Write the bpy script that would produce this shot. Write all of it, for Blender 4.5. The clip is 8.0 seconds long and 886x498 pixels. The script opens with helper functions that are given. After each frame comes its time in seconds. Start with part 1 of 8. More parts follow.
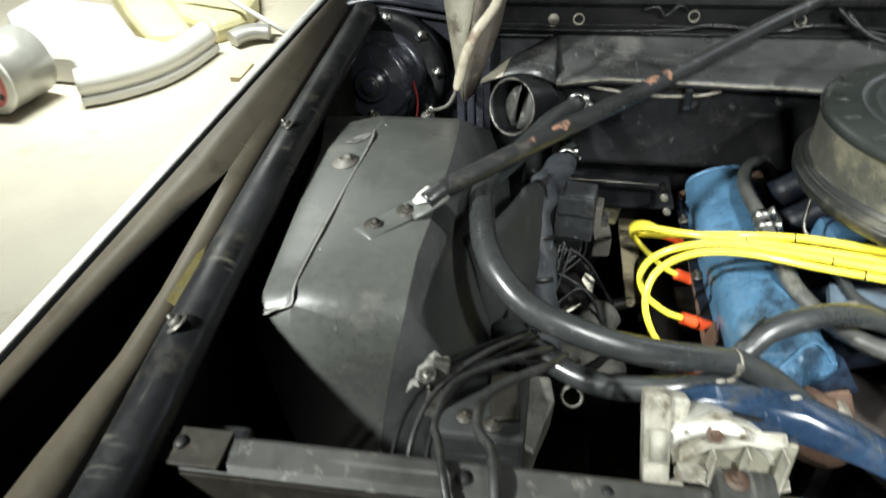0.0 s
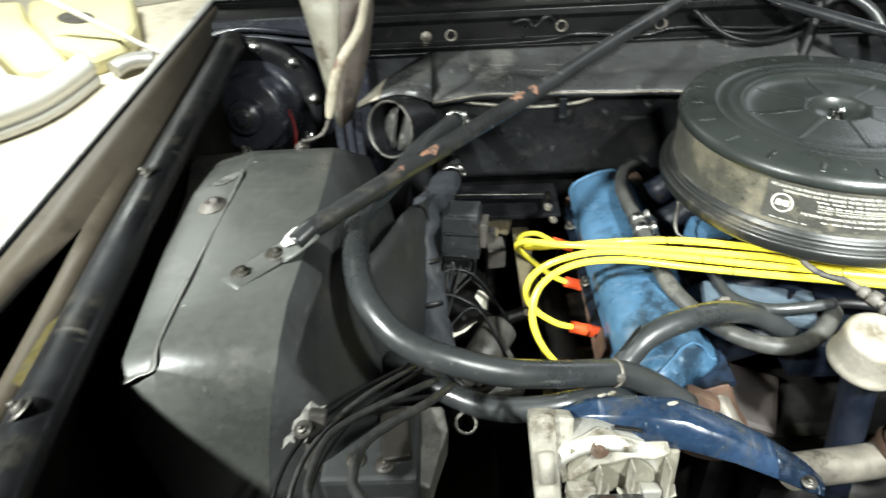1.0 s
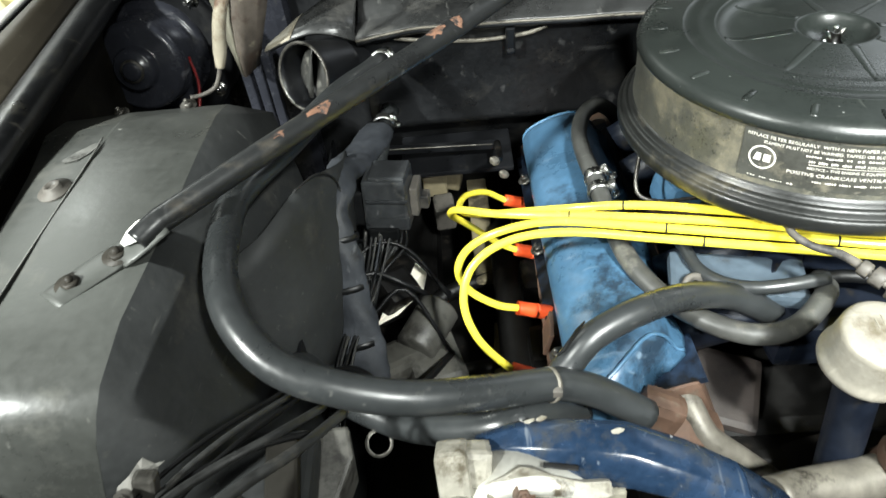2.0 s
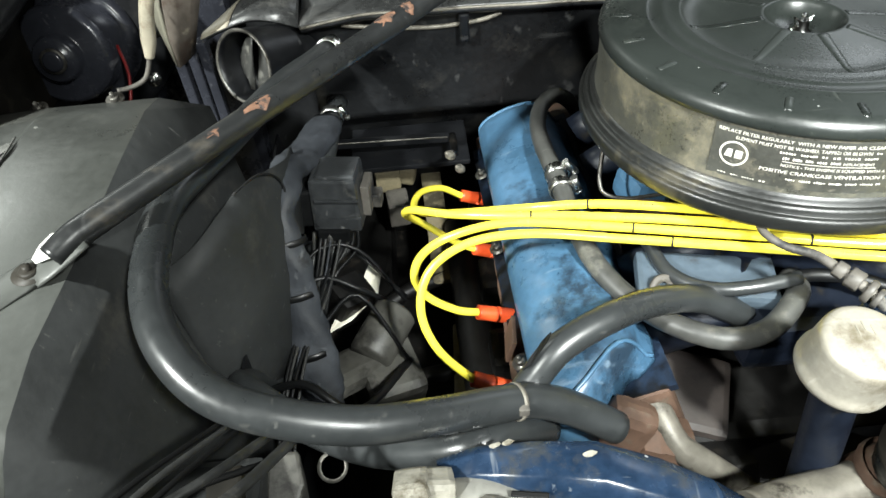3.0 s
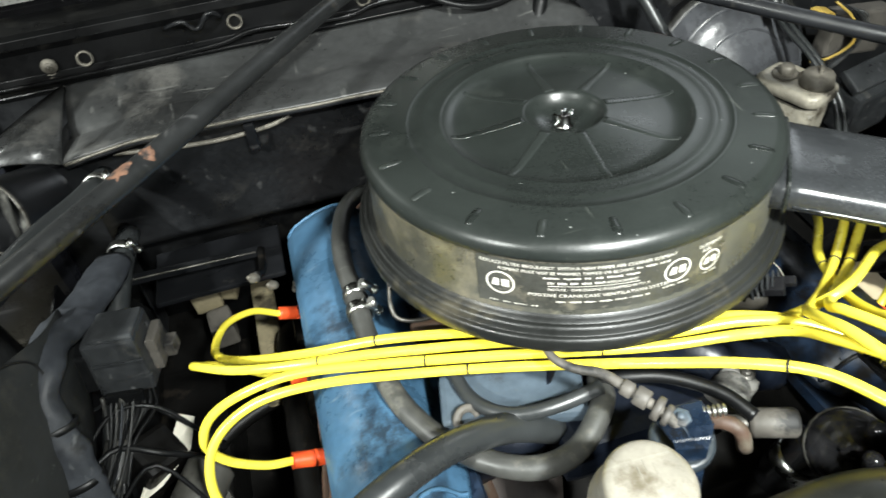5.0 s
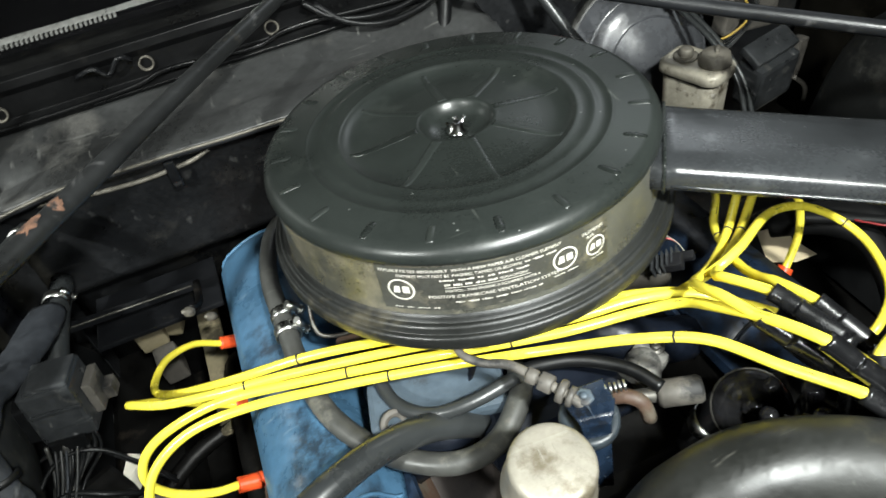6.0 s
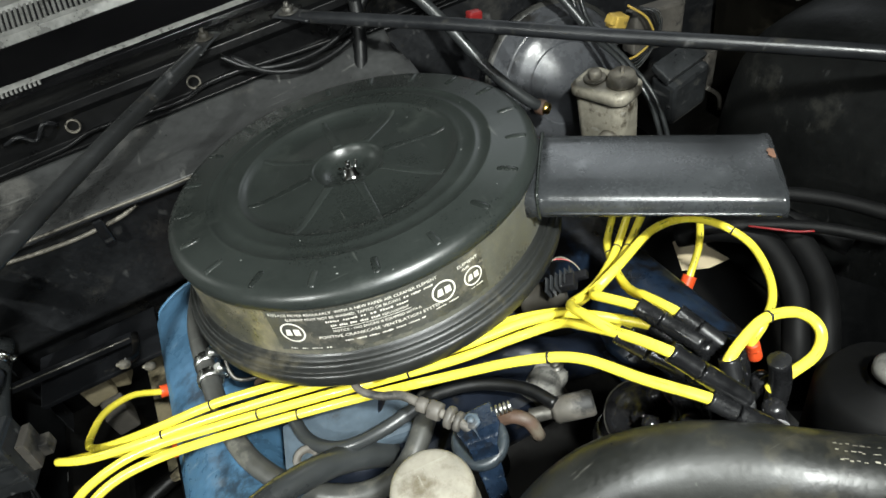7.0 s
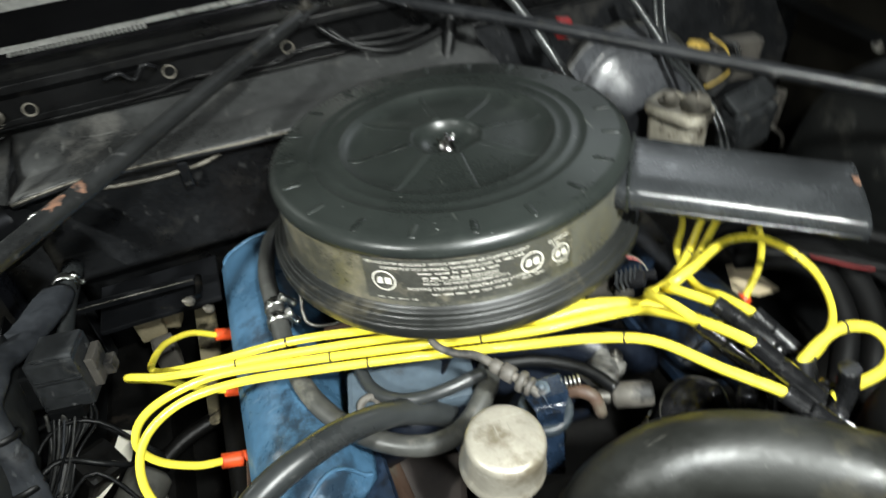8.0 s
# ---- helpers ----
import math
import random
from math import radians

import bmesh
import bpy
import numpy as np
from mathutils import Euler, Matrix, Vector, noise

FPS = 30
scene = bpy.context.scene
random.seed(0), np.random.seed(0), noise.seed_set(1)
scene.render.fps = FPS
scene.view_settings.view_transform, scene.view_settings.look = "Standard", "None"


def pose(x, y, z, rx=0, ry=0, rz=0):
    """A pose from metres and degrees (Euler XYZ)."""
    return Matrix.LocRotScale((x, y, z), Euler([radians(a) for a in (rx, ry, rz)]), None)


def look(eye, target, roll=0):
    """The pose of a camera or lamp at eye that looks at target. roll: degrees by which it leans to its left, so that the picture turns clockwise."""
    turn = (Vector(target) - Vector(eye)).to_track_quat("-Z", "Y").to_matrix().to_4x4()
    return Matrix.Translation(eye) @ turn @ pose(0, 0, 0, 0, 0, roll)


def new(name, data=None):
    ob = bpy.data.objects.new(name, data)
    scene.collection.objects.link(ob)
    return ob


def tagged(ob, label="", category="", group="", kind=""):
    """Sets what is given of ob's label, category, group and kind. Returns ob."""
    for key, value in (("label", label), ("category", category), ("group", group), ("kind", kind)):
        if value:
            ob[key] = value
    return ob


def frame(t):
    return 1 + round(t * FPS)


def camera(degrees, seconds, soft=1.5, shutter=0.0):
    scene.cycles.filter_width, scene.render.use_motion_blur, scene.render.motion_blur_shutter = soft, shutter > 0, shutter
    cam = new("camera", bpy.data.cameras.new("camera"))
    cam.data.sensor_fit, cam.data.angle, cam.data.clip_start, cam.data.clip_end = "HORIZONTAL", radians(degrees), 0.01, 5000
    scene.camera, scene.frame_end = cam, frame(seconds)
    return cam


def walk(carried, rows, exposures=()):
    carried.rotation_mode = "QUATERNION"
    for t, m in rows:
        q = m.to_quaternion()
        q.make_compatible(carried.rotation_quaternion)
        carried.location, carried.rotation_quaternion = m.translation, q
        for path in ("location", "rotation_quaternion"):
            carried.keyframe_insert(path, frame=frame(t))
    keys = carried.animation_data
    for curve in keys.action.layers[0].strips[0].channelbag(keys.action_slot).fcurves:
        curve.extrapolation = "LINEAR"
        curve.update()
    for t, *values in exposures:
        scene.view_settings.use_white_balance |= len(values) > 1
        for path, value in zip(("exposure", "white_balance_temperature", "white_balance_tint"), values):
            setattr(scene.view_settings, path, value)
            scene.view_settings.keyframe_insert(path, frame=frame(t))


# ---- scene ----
cam = camera(65.2, 8.0, 1.5, 0.5)
PATH = [
    (0, (0.073, -0.005, 1.392), (-0.221, 1.531, 0.146), -3.1),
    (0.2, (0.121, -0.022, 1.384), (-0.236, 1.5, 0.136), -6.2),
    (0.5, (0.136, -0.011, 1.404), (-0.14, 1.541, 0.173), -4.0),
    (0.7, (0.135, -0.003, 1.411), (-0.06, 1.574, 0.196), -3.5),
    (1, (0.124, 0.03, 1.403), (0.048, 1.596, 0.161), -3.8),
    (1.5, (0.132, 0.089, 1.37), (0.267, 1.624, 0.094), -3.4),
    (1.8, (0.19, 0.15, 1.338), (0.169, 1.609, -0.03), -7.2),
    (2, (0.218, 0.184, 1.332), (0.124, 1.621, -0.056), -7.1),
    (2.1, (0.223, 0.191, 1.332), (0.145, 1.626, -0.059), -8.4),
    (2.2, (0.242, 0.204, 1.325), (0.143, 1.61, -0.094), -10.2),
    (3.3, (0.207, 0.239, 1.311), (0.265, 1.641, -0.113), -3.3),
    (3.5, (0.197, 0.25, 1.315), (0.226, 1.678, -0.084), -2.3),
    (3.7, (0.178, 0.258, 1.314), (0.276, 1.702, -0.065), 0.2),
    (4, (0.237, 0.266, 1.318), (0.386, 1.701, -0.067), -2.2),
    (4.5, (0.311, 0.309, 1.335), (0.55, 1.739, -0.042), -4.1),
    (4.7, (0.332, 0.322, 1.336), (0.59, 1.744, -0.047), -5.2),
    (5.8, (0.402, 0.293, 1.344), (0.77, 1.687, -0.043), -9.8),
    (6, (0.413, 0.283, 1.348), (0.774, 1.686, -0.031), -11.4),
    (6.5, (0.472, 0.255, 1.355), (0.869, 1.662, -0.01), -14.7),
    (7, (0.495, 0.232, 1.366), (0.897, 1.66, 0.024), -15.1),
    (7.2, (0.488, 0.23, 1.371), (0.887, 1.666, 0.038), -14.2),
    (7.5, (0.47, 0.225, 1.371), (0.815, 1.665, 0.027), -14.1),
    (7.9, (0.43, 0.22, 1.372), (0.789, 1.648, 0.02), -10.3),
    (8, (0.407, 0.212, 1.365), (0.8, 1.678, 0.063), -7.1),
]
walk(cam, [(t, look(eye, target, roll)) for t, eye, target, roll in PATH], [(0, -0.12), (0.5, 0.0), (1.0, 0.12), (1.5, 0.17), (2.0, -0.08), (3.5, -0.02), (4.5, -0.18), (6, -0.58), (6.5, -0.68), (7, -0.76), (7.5, -0.78), (8, -0.68)])

# ---------------------------------------------------------------- light
def area(name, m, w, h, power, color, spread=180):
    d = bpy.data.lights.new(name, "AREA")
    d.spread = radians(spread)
    d.shape, d.size, d.size_y, d.energy, d.color = "RECTANGLE", w, h, power, color
    ob = new(name, d)
    ob.matrix_world = m
    return ob


world = bpy.data.worlds.new("garage_air")
scene.world = world
world.use_nodes = True
world.node_tree.nodes["Background"].inputs[0].default_value = (0.75, 0.85, 1.0, 1)
world.node_tree.nodes["Background"].inputs[1].default_value = 0.002

LAMPS = [  # unseen lamps added at ceiling height: centre x, y, z, length, width, watts, spread
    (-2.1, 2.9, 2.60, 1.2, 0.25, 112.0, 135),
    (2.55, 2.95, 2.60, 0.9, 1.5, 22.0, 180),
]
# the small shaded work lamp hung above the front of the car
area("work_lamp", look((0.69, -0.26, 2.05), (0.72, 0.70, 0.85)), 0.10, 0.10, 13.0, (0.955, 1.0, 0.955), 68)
# second lamp, unseen, left of the fender; narrow spread keeps it off the engine
area("side_lamp", look((-1.25, -0.35, 2.3), (-0.24, 0.58, 0.95)), 0.12, 0.12, 11.5, (0.955, 1.0, 0.955), 48)
# unseen fixed fill, added low in front to brighten the drum
area("front_fill", look((0.52, -0.04, 1.46), (0.58, 0.75, 0.90)), 0.07, 0.07, 1.5, (0.95, 1.0, 1.0), 75)
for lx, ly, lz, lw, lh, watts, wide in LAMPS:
    area("unseen_ceiling_light", look((lx, ly, lz), (lx, ly + 0.001, 0)), lw, lh, watts, (0.94, 1.0, 0.94) if lx < 1 else (0.88, 0.95, 1.0), wide)

# ---------------------------------------------------------------- materials
def mat(name, color, rough=0.5, metal=0.0, var=0.25, scale=8.0, fine=120.0, bump=0.15, dirt=None, dirt_amount=0.0, dirt_scale=5.0, coat=0.0, spec=0.5, rvar=0.12, scratch=None, scratch_amount=0.3, scratch_scale=1.0, speck=None, speck_scale=70.0):
    """Base colour with broad and fine variation, roughness variation, bump, patches of dirt, scuffs and specks."""
    m = bpy.data.materials.new(name)
    m.use_nodes = True
    nt = m.node_tree
    N, L = nt.nodes, nt.links
    b = N["Principled BSDF"]
    tc = N.new("ShaderNodeTexCoord")
    oi = N.new("ShaderNodeObjectInfo")
    add = N.new("ShaderNodeVectorMath")
    add.operation = "ADD"
    L.new(tc.outputs["Object"], add.inputs[0])
    L.new(oi.outputs["Random"], add.inputs[1])

    def noise_tex(s, detail, rough_=0.6):
        n = N.new("ShaderNodeTexNoise")
        n.inputs["Scale"].default_value, n.inputs["Detail"].default_value, n.inputs["Roughness"].default_value = s, detail, rough_
        L.new(add.outputs[0], n.inputs["Vector"])
        return n

    broad, small = noise_tex(scale, 4), noise_tex(fine, 3)
    mixn = N.new("ShaderNodeMath")
    mixn.operation = "MULTIPLY_ADD"
    mixn.inputs[1].default_value = 0.35
    L.new(small.outputs["Fac"], mixn.inputs[0])
    L.new(broad.outputs["Fac"], mixn.inputs[2])
    ramp = N.new("ShaderNodeValToRGB")
    e = ramp.color_ramp.elements
    e[0].position, e[1].position = 0.42, 0.92
    e[0].color = (*[c * (1 - var) for c in color], 1)
    e[1].color = (*[min(1, c * (1 + var)) for c in color], 1)
    L.new(mixn.outputs[0], ramp.inputs[0])
    colour = ramp.outputs[0]
    if dirt:
        dn = noise_tex(dirt_scale, 7, 0.7)
        dr = N.new("ShaderNodeMapRange")
        dr.inputs["From Min"].default_value, dr.inputs["From Max"].default_value = 0.66 - 0.3 * dirt_amount, 0.74 - 0.22 * dirt_amount
        L.new(dn.outputs["Fac"], dr.inputs["Value"])
        mx = N.new("ShaderNodeMix")
        mx.data_type = "RGBA"
        L.new(dr.outputs[0], mx.inputs["Factor"])
        L.new(colour, mx.inputs["A"])
        mx.inputs["B"].default_value = (*dirt, 1)
        colour = mx.outputs["Result"]
    if scratch:
        # fine scuffs along two directions
        for k, (turn_, sc) in enumerate((((0.4, 0.2, 0.7), (5, 90, 40)), ((0.9, -0.5, -0.6), (70, 6, 50)))):
            mp = N.new("ShaderNodeMapping")
            mp.inputs["Rotation"].default_value = turn_
            mp.inputs["Scale"].default_value = tuple(v * scratch_scale for v in sc)
            L.new(add.outputs[0], mp.inputs["Vector"])
            n = N.new("ShaderNodeTexNoise")
            n.inputs["Scale"].default_value, n.inputs["Detail"].default_value = 1.0, 5
            L.new(mp.outputs[0], n.inputs["Vector"])
            sr = N.new("ShaderNodeMapRange")
            sr.inputs["From Min"].default_value, sr.inputs["From Max"].default_value = 0.72 - 0.25 * scratch_amount, 0.82 - 0.2 * scratch_amount
            L.new(n.outputs["Fac"], sr.inputs["Value"])
            mx = N.new("ShaderNodeMix")
            mx.data_type = "RGBA"
            L.new(sr.outputs[0], mx.inputs["Factor"])
            L.new(colour, mx.inputs["A"])
            mx.inputs["B"].default_value = (*scratch, 1)
            colour = mx.outputs["Result"]
    if speck:
        # sparse pale specks of dust, each in its own cell
        vo = N.new("ShaderNodeTexVoronoi")
        vo.inputs["Scale"].default_value = speck_scale
        L.new(add.outputs[0], vo.inputs["Vector"])
        sep = N.new("ShaderNodeSeparateColor")
        L.new(vo.outputs["Color"], sep.inputs[0])
        size = N.new("ShaderNodeMapRange")
        size.inputs["From Min"].default_value, size.inputs["From Max"].default_value = 0.72, 1.0
        size.inputs["To Min"].default_value, size.inputs["To Max"].default_value = 0.0, 0.09
        L.new(sep.outputs[0], size.inputs["Value"])
        near = N.new("ShaderNodeMath")
        near.operation = "LESS_THAN"
        L.new(vo.outputs["Distance"], near.inputs[0])
        L.new(size.outputs[0], near.inputs[1])
        mx = N.new("ShaderNodeMix")
        mx.data_type = "RGBA"
        L.new(near.outputs[0], mx.inputs["Factor"])
        L.new(colour, mx.inputs["A"])
        mx.inputs["B"].default_value = (*speck, 1)
        colour = mx.outputs["Result"]
    L.new(colour, b.inputs["Base Color"])
    rr = N.new("ShaderNodeMapRange")
    rr.inputs["From Min"].default_value, rr.inputs["From Max"].default_value = 0.3, 0.7
    rr.inputs["To Min"].default_value, rr.inputs["To Max"].default_value = max(0.03, rough - rvar), min(1, rough + rvar)
    half = N.new("ShaderNodeMath")
    half.operation = "MULTIPLY_ADD"
    half.inputs[1].default_value, half.inputs[2].default_value = 0.85, -0.08
    L.new(mixn.outputs[0], half.inputs[0])
    L.new(half.outputs[0], rr.inputs["Value"])
    L.new(rr.outputs[0], b.inputs["Roughness"])
    b.inputs["Metallic"].default_value = metal
    b.inputs["Specular IOR Level"].default_value = spec
    b.inputs["Coat Weight"].default_value = coat
    if bump:
        bp = N.new("ShaderNodeBump")
        bp.inputs["Strength"].default_value, bp.inputs["Distance"].default_value = bump, 0.002
        L.new(mixn.outputs[0], bp.inputs["Height"])
        L.new(bp.outputs[0], b.inputs["Normal"])
    return m


M_SATIN = mat("satin_black_paint", (0.006, 0.0064, 0.0075), 0.38, var=0.4, dirt=(0.035, 0.033, 0.029), dirt_amount=0.14, dirt_scale=9, bump=0.25, spec=0.4, scratch=(0.05, 0.05, 0.05), scratch_amount=0.2)
M_LID = mat("aged_black_enamel", (0.0150, 0.0178, 0.0164), 0.31, var=0.45, scale=5, fine=320, dirt=(0.034, 0.039, 0.035), dirt_amount=0.32, dirt_scale=4, bump=0.08, rvar=0.12, scratch=(0.06, 0.065, 0.058), scratch_amount=0.06, scratch_scale=2.6, speck=(0.19, 0.20, 0.19), speck_scale=75)
# drum and label colours lightened for dust and for light from the front
M_DRUM = mat("dusty_lit_black_enamel", (0.066, 0.066, 0.0560), 0.36, var=0.5, scale=9, fine=300, dirt=(0.185, 0.168, 0.122), dirt_amount=0.42, dirt_scale=7, bump=0.2, rvar=0.16, scratch=(0.19, 0.18, 0.14), scratch_amount=0.18, scratch_scale=2.4, speck=(0.3, 0.28, 0.22), speck_scale=60)
M_RIM = mat("black_flange_enamel", (0.0115, 0.0122, 0.0115), 0.38, var=0.4, scale=9, fine=300, dirt=(0.055, 0.05, 0.036), dirt_amount=0.26, dirt_scale=11, bump=0.2, rvar=0.16)
M_LABEL = mat("worn_black_label", (0.050, 0.0505, 0.0440), 0.36, var=0.45, scale=16, fine=300, dirt=(0.13, 0.12, 0.092), dirt_amount=0.28, dirt_scale=26, bump=0.15, scratch=(0.15, 0.14, 0.115), scratch_amount=0.2, scratch_scale=3)
M_SNORKEL = mat("scuffed_black_enamel", (0.026, 0.0280, 0.0300), 0.24, var=0.5, scale=9, fine=320, dirt=(0.06, 0.064, 0.068), dirt_amount=0.34, dirt_scale=12, bump=0.16, rvar=0.12, scratch=(0.012, 0.012, 0.012), scratch_amount=0.16, scratch_scale=3)
M_GUTTER = mat("black_gutter_paint", (0.0034, 0.0035, 0.0038), 0.34, var=0.4, scale=8, dirt=(0.014, 0.0135, 0.012), dirt_amount=0.25, dirt_scale=14, bump=0.25, spec=0.3, scratch=(0.03, 0.03, 0.028), scratch_amount=0.12)
M_LEDGE = mat("dust_and_sheen_black_paint", (0.039, 0.040, 0.040), 0.34, var=0.6, scale=5, dirt=(0.098, 0.096, 0.09), dirt_amount=0.36, dirt_scale=6, bump=0.6, rvar=0.2, scratch=(0.18, 0.18, 0.17), scratch_amount=0.22, scratch_scale=1.2)
M_GREASE = mat("dry_brown_grease", (0.028, 0.025, 0.02), 0.55, var=0.5, scale=14, dirt=(0.07, 0.062, 0.05), dirt_amount=0.3, dirt_scale=16, bump=0.5, spec=0.3)
M_PIPE = mat("oxidised_pipe_metal", (0.15, 0.138, 0.115), 0.5, metal=0.3, var=0.45, scale=22, dirt=(0.03, 0.026, 0.02), dirt_amount=0.4, dirt_scale=24, bump=0.4)
M_GLOSS = mat("gloss_black_paint", (0.004, 0.004, 0.0045), 0.16, var=0.3, bump=0.03, coat=0.1, rvar=0.06, spec=0.3)
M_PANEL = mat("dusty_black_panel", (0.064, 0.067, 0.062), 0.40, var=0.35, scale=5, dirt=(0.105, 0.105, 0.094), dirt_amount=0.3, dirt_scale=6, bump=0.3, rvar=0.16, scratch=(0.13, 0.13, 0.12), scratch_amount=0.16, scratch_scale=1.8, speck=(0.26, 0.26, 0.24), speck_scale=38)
M_PANELGLINT = mat("highlight_grey_panel", (0.15, 0.15, 0.14), 0.36, var=0.4, scale=30, dirt=(0.07, 0.07, 0.065), dirt_amount=0.4, dirt_scale=34, bump=0.3)
M_FIRE = mat("dull_black_firewall", (0.0135, 0.0143, 0.0158), 0.42, var=0.5, scale=8, dirt=(0.036, 0.035, 0.033), dirt_amount=0.38, dirt_scale=9, bump=0.6, spec=0.45, rvar=0.2, scratch=(0.08, 0.08, 0.08), scratch_amount=0.3, scratch_scale=0.6)
M_TAUPE = mat("grey_primer", (0.056, 0.047, 0.034), 0.42, var=0.3, scale=5, dirt=(0.026, 0.022, 0.016), dirt_amount=0.34, dirt_scale=7, bump=0.12, scratch=(0.14, 0.125, 0.095), scratch_amount=0.16, scratch_scale=1.6)
M_SUPPORT = mat("chipped_grey_black_paint", (0.042, 0.042, 0.039), 0.48, var=0.45, scale=14, dirt=(0.17, 0.165, 0.148), dirt_amount=0.2, dirt_scale=46, bump=0.45, scratch=(0.14, 0.138, 0.125), scratch_amount=0.32)
M_RUBBER = mat("rubber_hose", (0.026, 0.0285, 0.0295), 0.33, var=0.3, scale=10, dirt=(0.08, 0.08, 0.075), dirt_amount=0.14, dirt_scale=14, bump=0.12, spec=0.6, scratch=(0.1, 0.1, 0.095), scratch_amount=0.15, scratch_scale=1.6)
M_RADHOSE = mat("scuffed_radiator_hose", (0.0115, 0.0121, 0.0108), 0.4, var=0.45, scale=9, fine=200, dirt=(0.046, 0.042, 0.029), dirt_amount=0.34, dirt_scale=7, bump=0.3, rvar=0.2, scratch=(0.07, 0.068, 0.06), scratch_amount=0.16, scratch_scale=2.4)
M_WIREGREY = mat("dusty_grey_insulation", (0.022, 0.0225, 0.022), 0.5, var=0.5, scale=30, dirt=(0.06, 0.057, 0.05), dirt_amount=0.35, dirt_scale=40, bump=0.2)
M_GREYHOSE = mat("dusty_grey_hose", (0.05, 0.0505, 0.047), 0.45, var=0.45, scale=14, dirt=(0.12, 0.116, 0.1), dirt_amount=0.32, dirt_scale=18, bump=0.25, scratch=(0.18, 0.18, 0.16), scratch_amount=0.2)
M_MATTEBLK = mat("matte_black_rubber", (0.0028, 0.0029, 0.0031), 0.62, var=0.4, dirt=(0.010, 0.0095, 0.009), dirt_amount=0.2, dirt_scale=16, bump=0.2, spec=0.2)
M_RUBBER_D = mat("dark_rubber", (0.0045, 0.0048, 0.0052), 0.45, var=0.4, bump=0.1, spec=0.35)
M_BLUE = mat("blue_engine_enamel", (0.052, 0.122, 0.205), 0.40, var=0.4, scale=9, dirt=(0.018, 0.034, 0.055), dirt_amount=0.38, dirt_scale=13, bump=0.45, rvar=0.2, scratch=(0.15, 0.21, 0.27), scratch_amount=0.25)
M_FLANGE = mat("faded_blue_grey_paint", (0.06, 0.082, 0.105), 0.5, var=0.4, scale=14, dirt=(0.03, 0.03, 0.03), dirt_amount=0.4, dirt_scale=18, bump=0.4)
M_YELPATCH = mat("dull_yellow_patch", (0.11, 0.092, 0.03), 0.6, var=0.4, scale=60, dirt=(0.05, 0.045, 0.035), dirt_amount=0.45, dirt_scale=60, bump=0.2)
M_BLUE_D = mat("grimy_shaded_blue_enamel", (0.0075, 0.0150, 0.030), 0.40, var=0.5, scale=14, dirt=(0.0035, 0.0032, 0.003), dirt_amount=0.78, dirt_scale=16, bump=0.5, spec=0.3, rvar=0.2)
M_BLUE_ARM = mat("deep_blue_enamel", (0.0135, 0.0285, 0.058), 0.27, var=0.6, scale=11, dirt=(0.040, 0.044, 0.048), dirt_amount=0.44, dirt_scale=16, bump=0.3, rvar=0.16, scratch=(0.12, 0.14, 0.17), scratch_amount=0.24, scratch_scale=2.2, speck=(0.5, 0.5, 0.48), speck_scale=42)
M_YELLOW = mat("yellow_silicone", (0.94, 0.785, 0.07), 0.25, var=0.08, scale=20, dirt=(0.62, 0.46, 0.03), dirt_amount=0.16, dirt_scale=30, bump=0.05, rvar=0.06)
M_INK = mat("black_ink", (0.01, 0.01, 0.01), 0.6, bump=0)
M_ORANGE = mat("orange_silicone", (0.75, 0.085, 0.02), 0.4, var=0.12, scale=30, bump=0.05)
M_ALU = mat("cast_aluminium", (0.58, 0.57, 0.52), 0.45, metal=0.75, var=0.2, scale=20, dirt=(0.12, 0.1, 0.07), dirt_amount=0.25, dirt_scale=25, bump=0.3)
M_CAP = mat("zinc_plated_steel", (0.36, 0.335, 0.28), 0.42, metal=0.4, var=0.25, scale=22, fine=220, dirt=(0.18, 0.155, 0.11), dirt_amount=0.45, dirt_scale=14, bump=0.25, scratch=(0.52, 0.49, 0.42), scratch_amount=0.2)
M_STEEL = mat("bright_steel", (0.5, 0.5, 0.48), 0.3, metal=1.0, var=0.25, scale=30, dirt=(0.12, 0.1, 0.08), dirt_amount=0.25, dirt_scale=60, bump=0.15)
M_EDGE = mat("brushed_bright_strip", (0.78, 0.77, 0.73), 0.42, metal=0.25, var=0.12, scale=20, dirt=(0.3, 0.28, 0.24), dirt_amount=0.2, dirt_scale=30, bump=0.1)
M_CHROME = mat("chrome_trim", (0.75, 0.75, 0.74), 0.14, metal=1.0, var=0.1, scale=20, bump=0.04)
M_BRASS = mat("brass", (0.65, 0.45, 0.14), 0.3, metal=1.0, var=0.2, scale=40, bump=0.1)
M_BOLT = mat("grimy_bolt_steel", (0.10, 0.095, 0.085), 0.46, metal=0.65, var=0.4, scale=60, dirt=(0.03, 0.026, 0.02), dirt_amount=0.35, dirt_scale=80, bump=0.25)
M_IRON = mat("greasy_cast_iron", (0.0036, 0.0034, 0.0032), 0.5, var=0.5, scale=16, dirt=(0.022, 0.018, 0.014), dirt_amount=0.25, dirt_scale=18, bump=0.5, spec=0.25)
M_WHEELHOUSE = mat("black_underseal", (0.0065, 0.0070, 0.0070), 0.5, var=0.6, scale=6, fine=160, dirt=(0.026, 0.026, 0.023), dirt_amount=0.3, dirt_scale=12, bump=0.5, spec=0.2, scratch=(0.05, 0.05, 0.05), scratch_amount=0.2)
M_BOOT = mat("black_silicone_boot", (0.007, 0.0072, 0.0078), 0.27, var=0.35, scale=30, dirt=(0.04, 0.038, 0.034), dirt_amount=0.12, dirt_scale=40, bump=0.15)
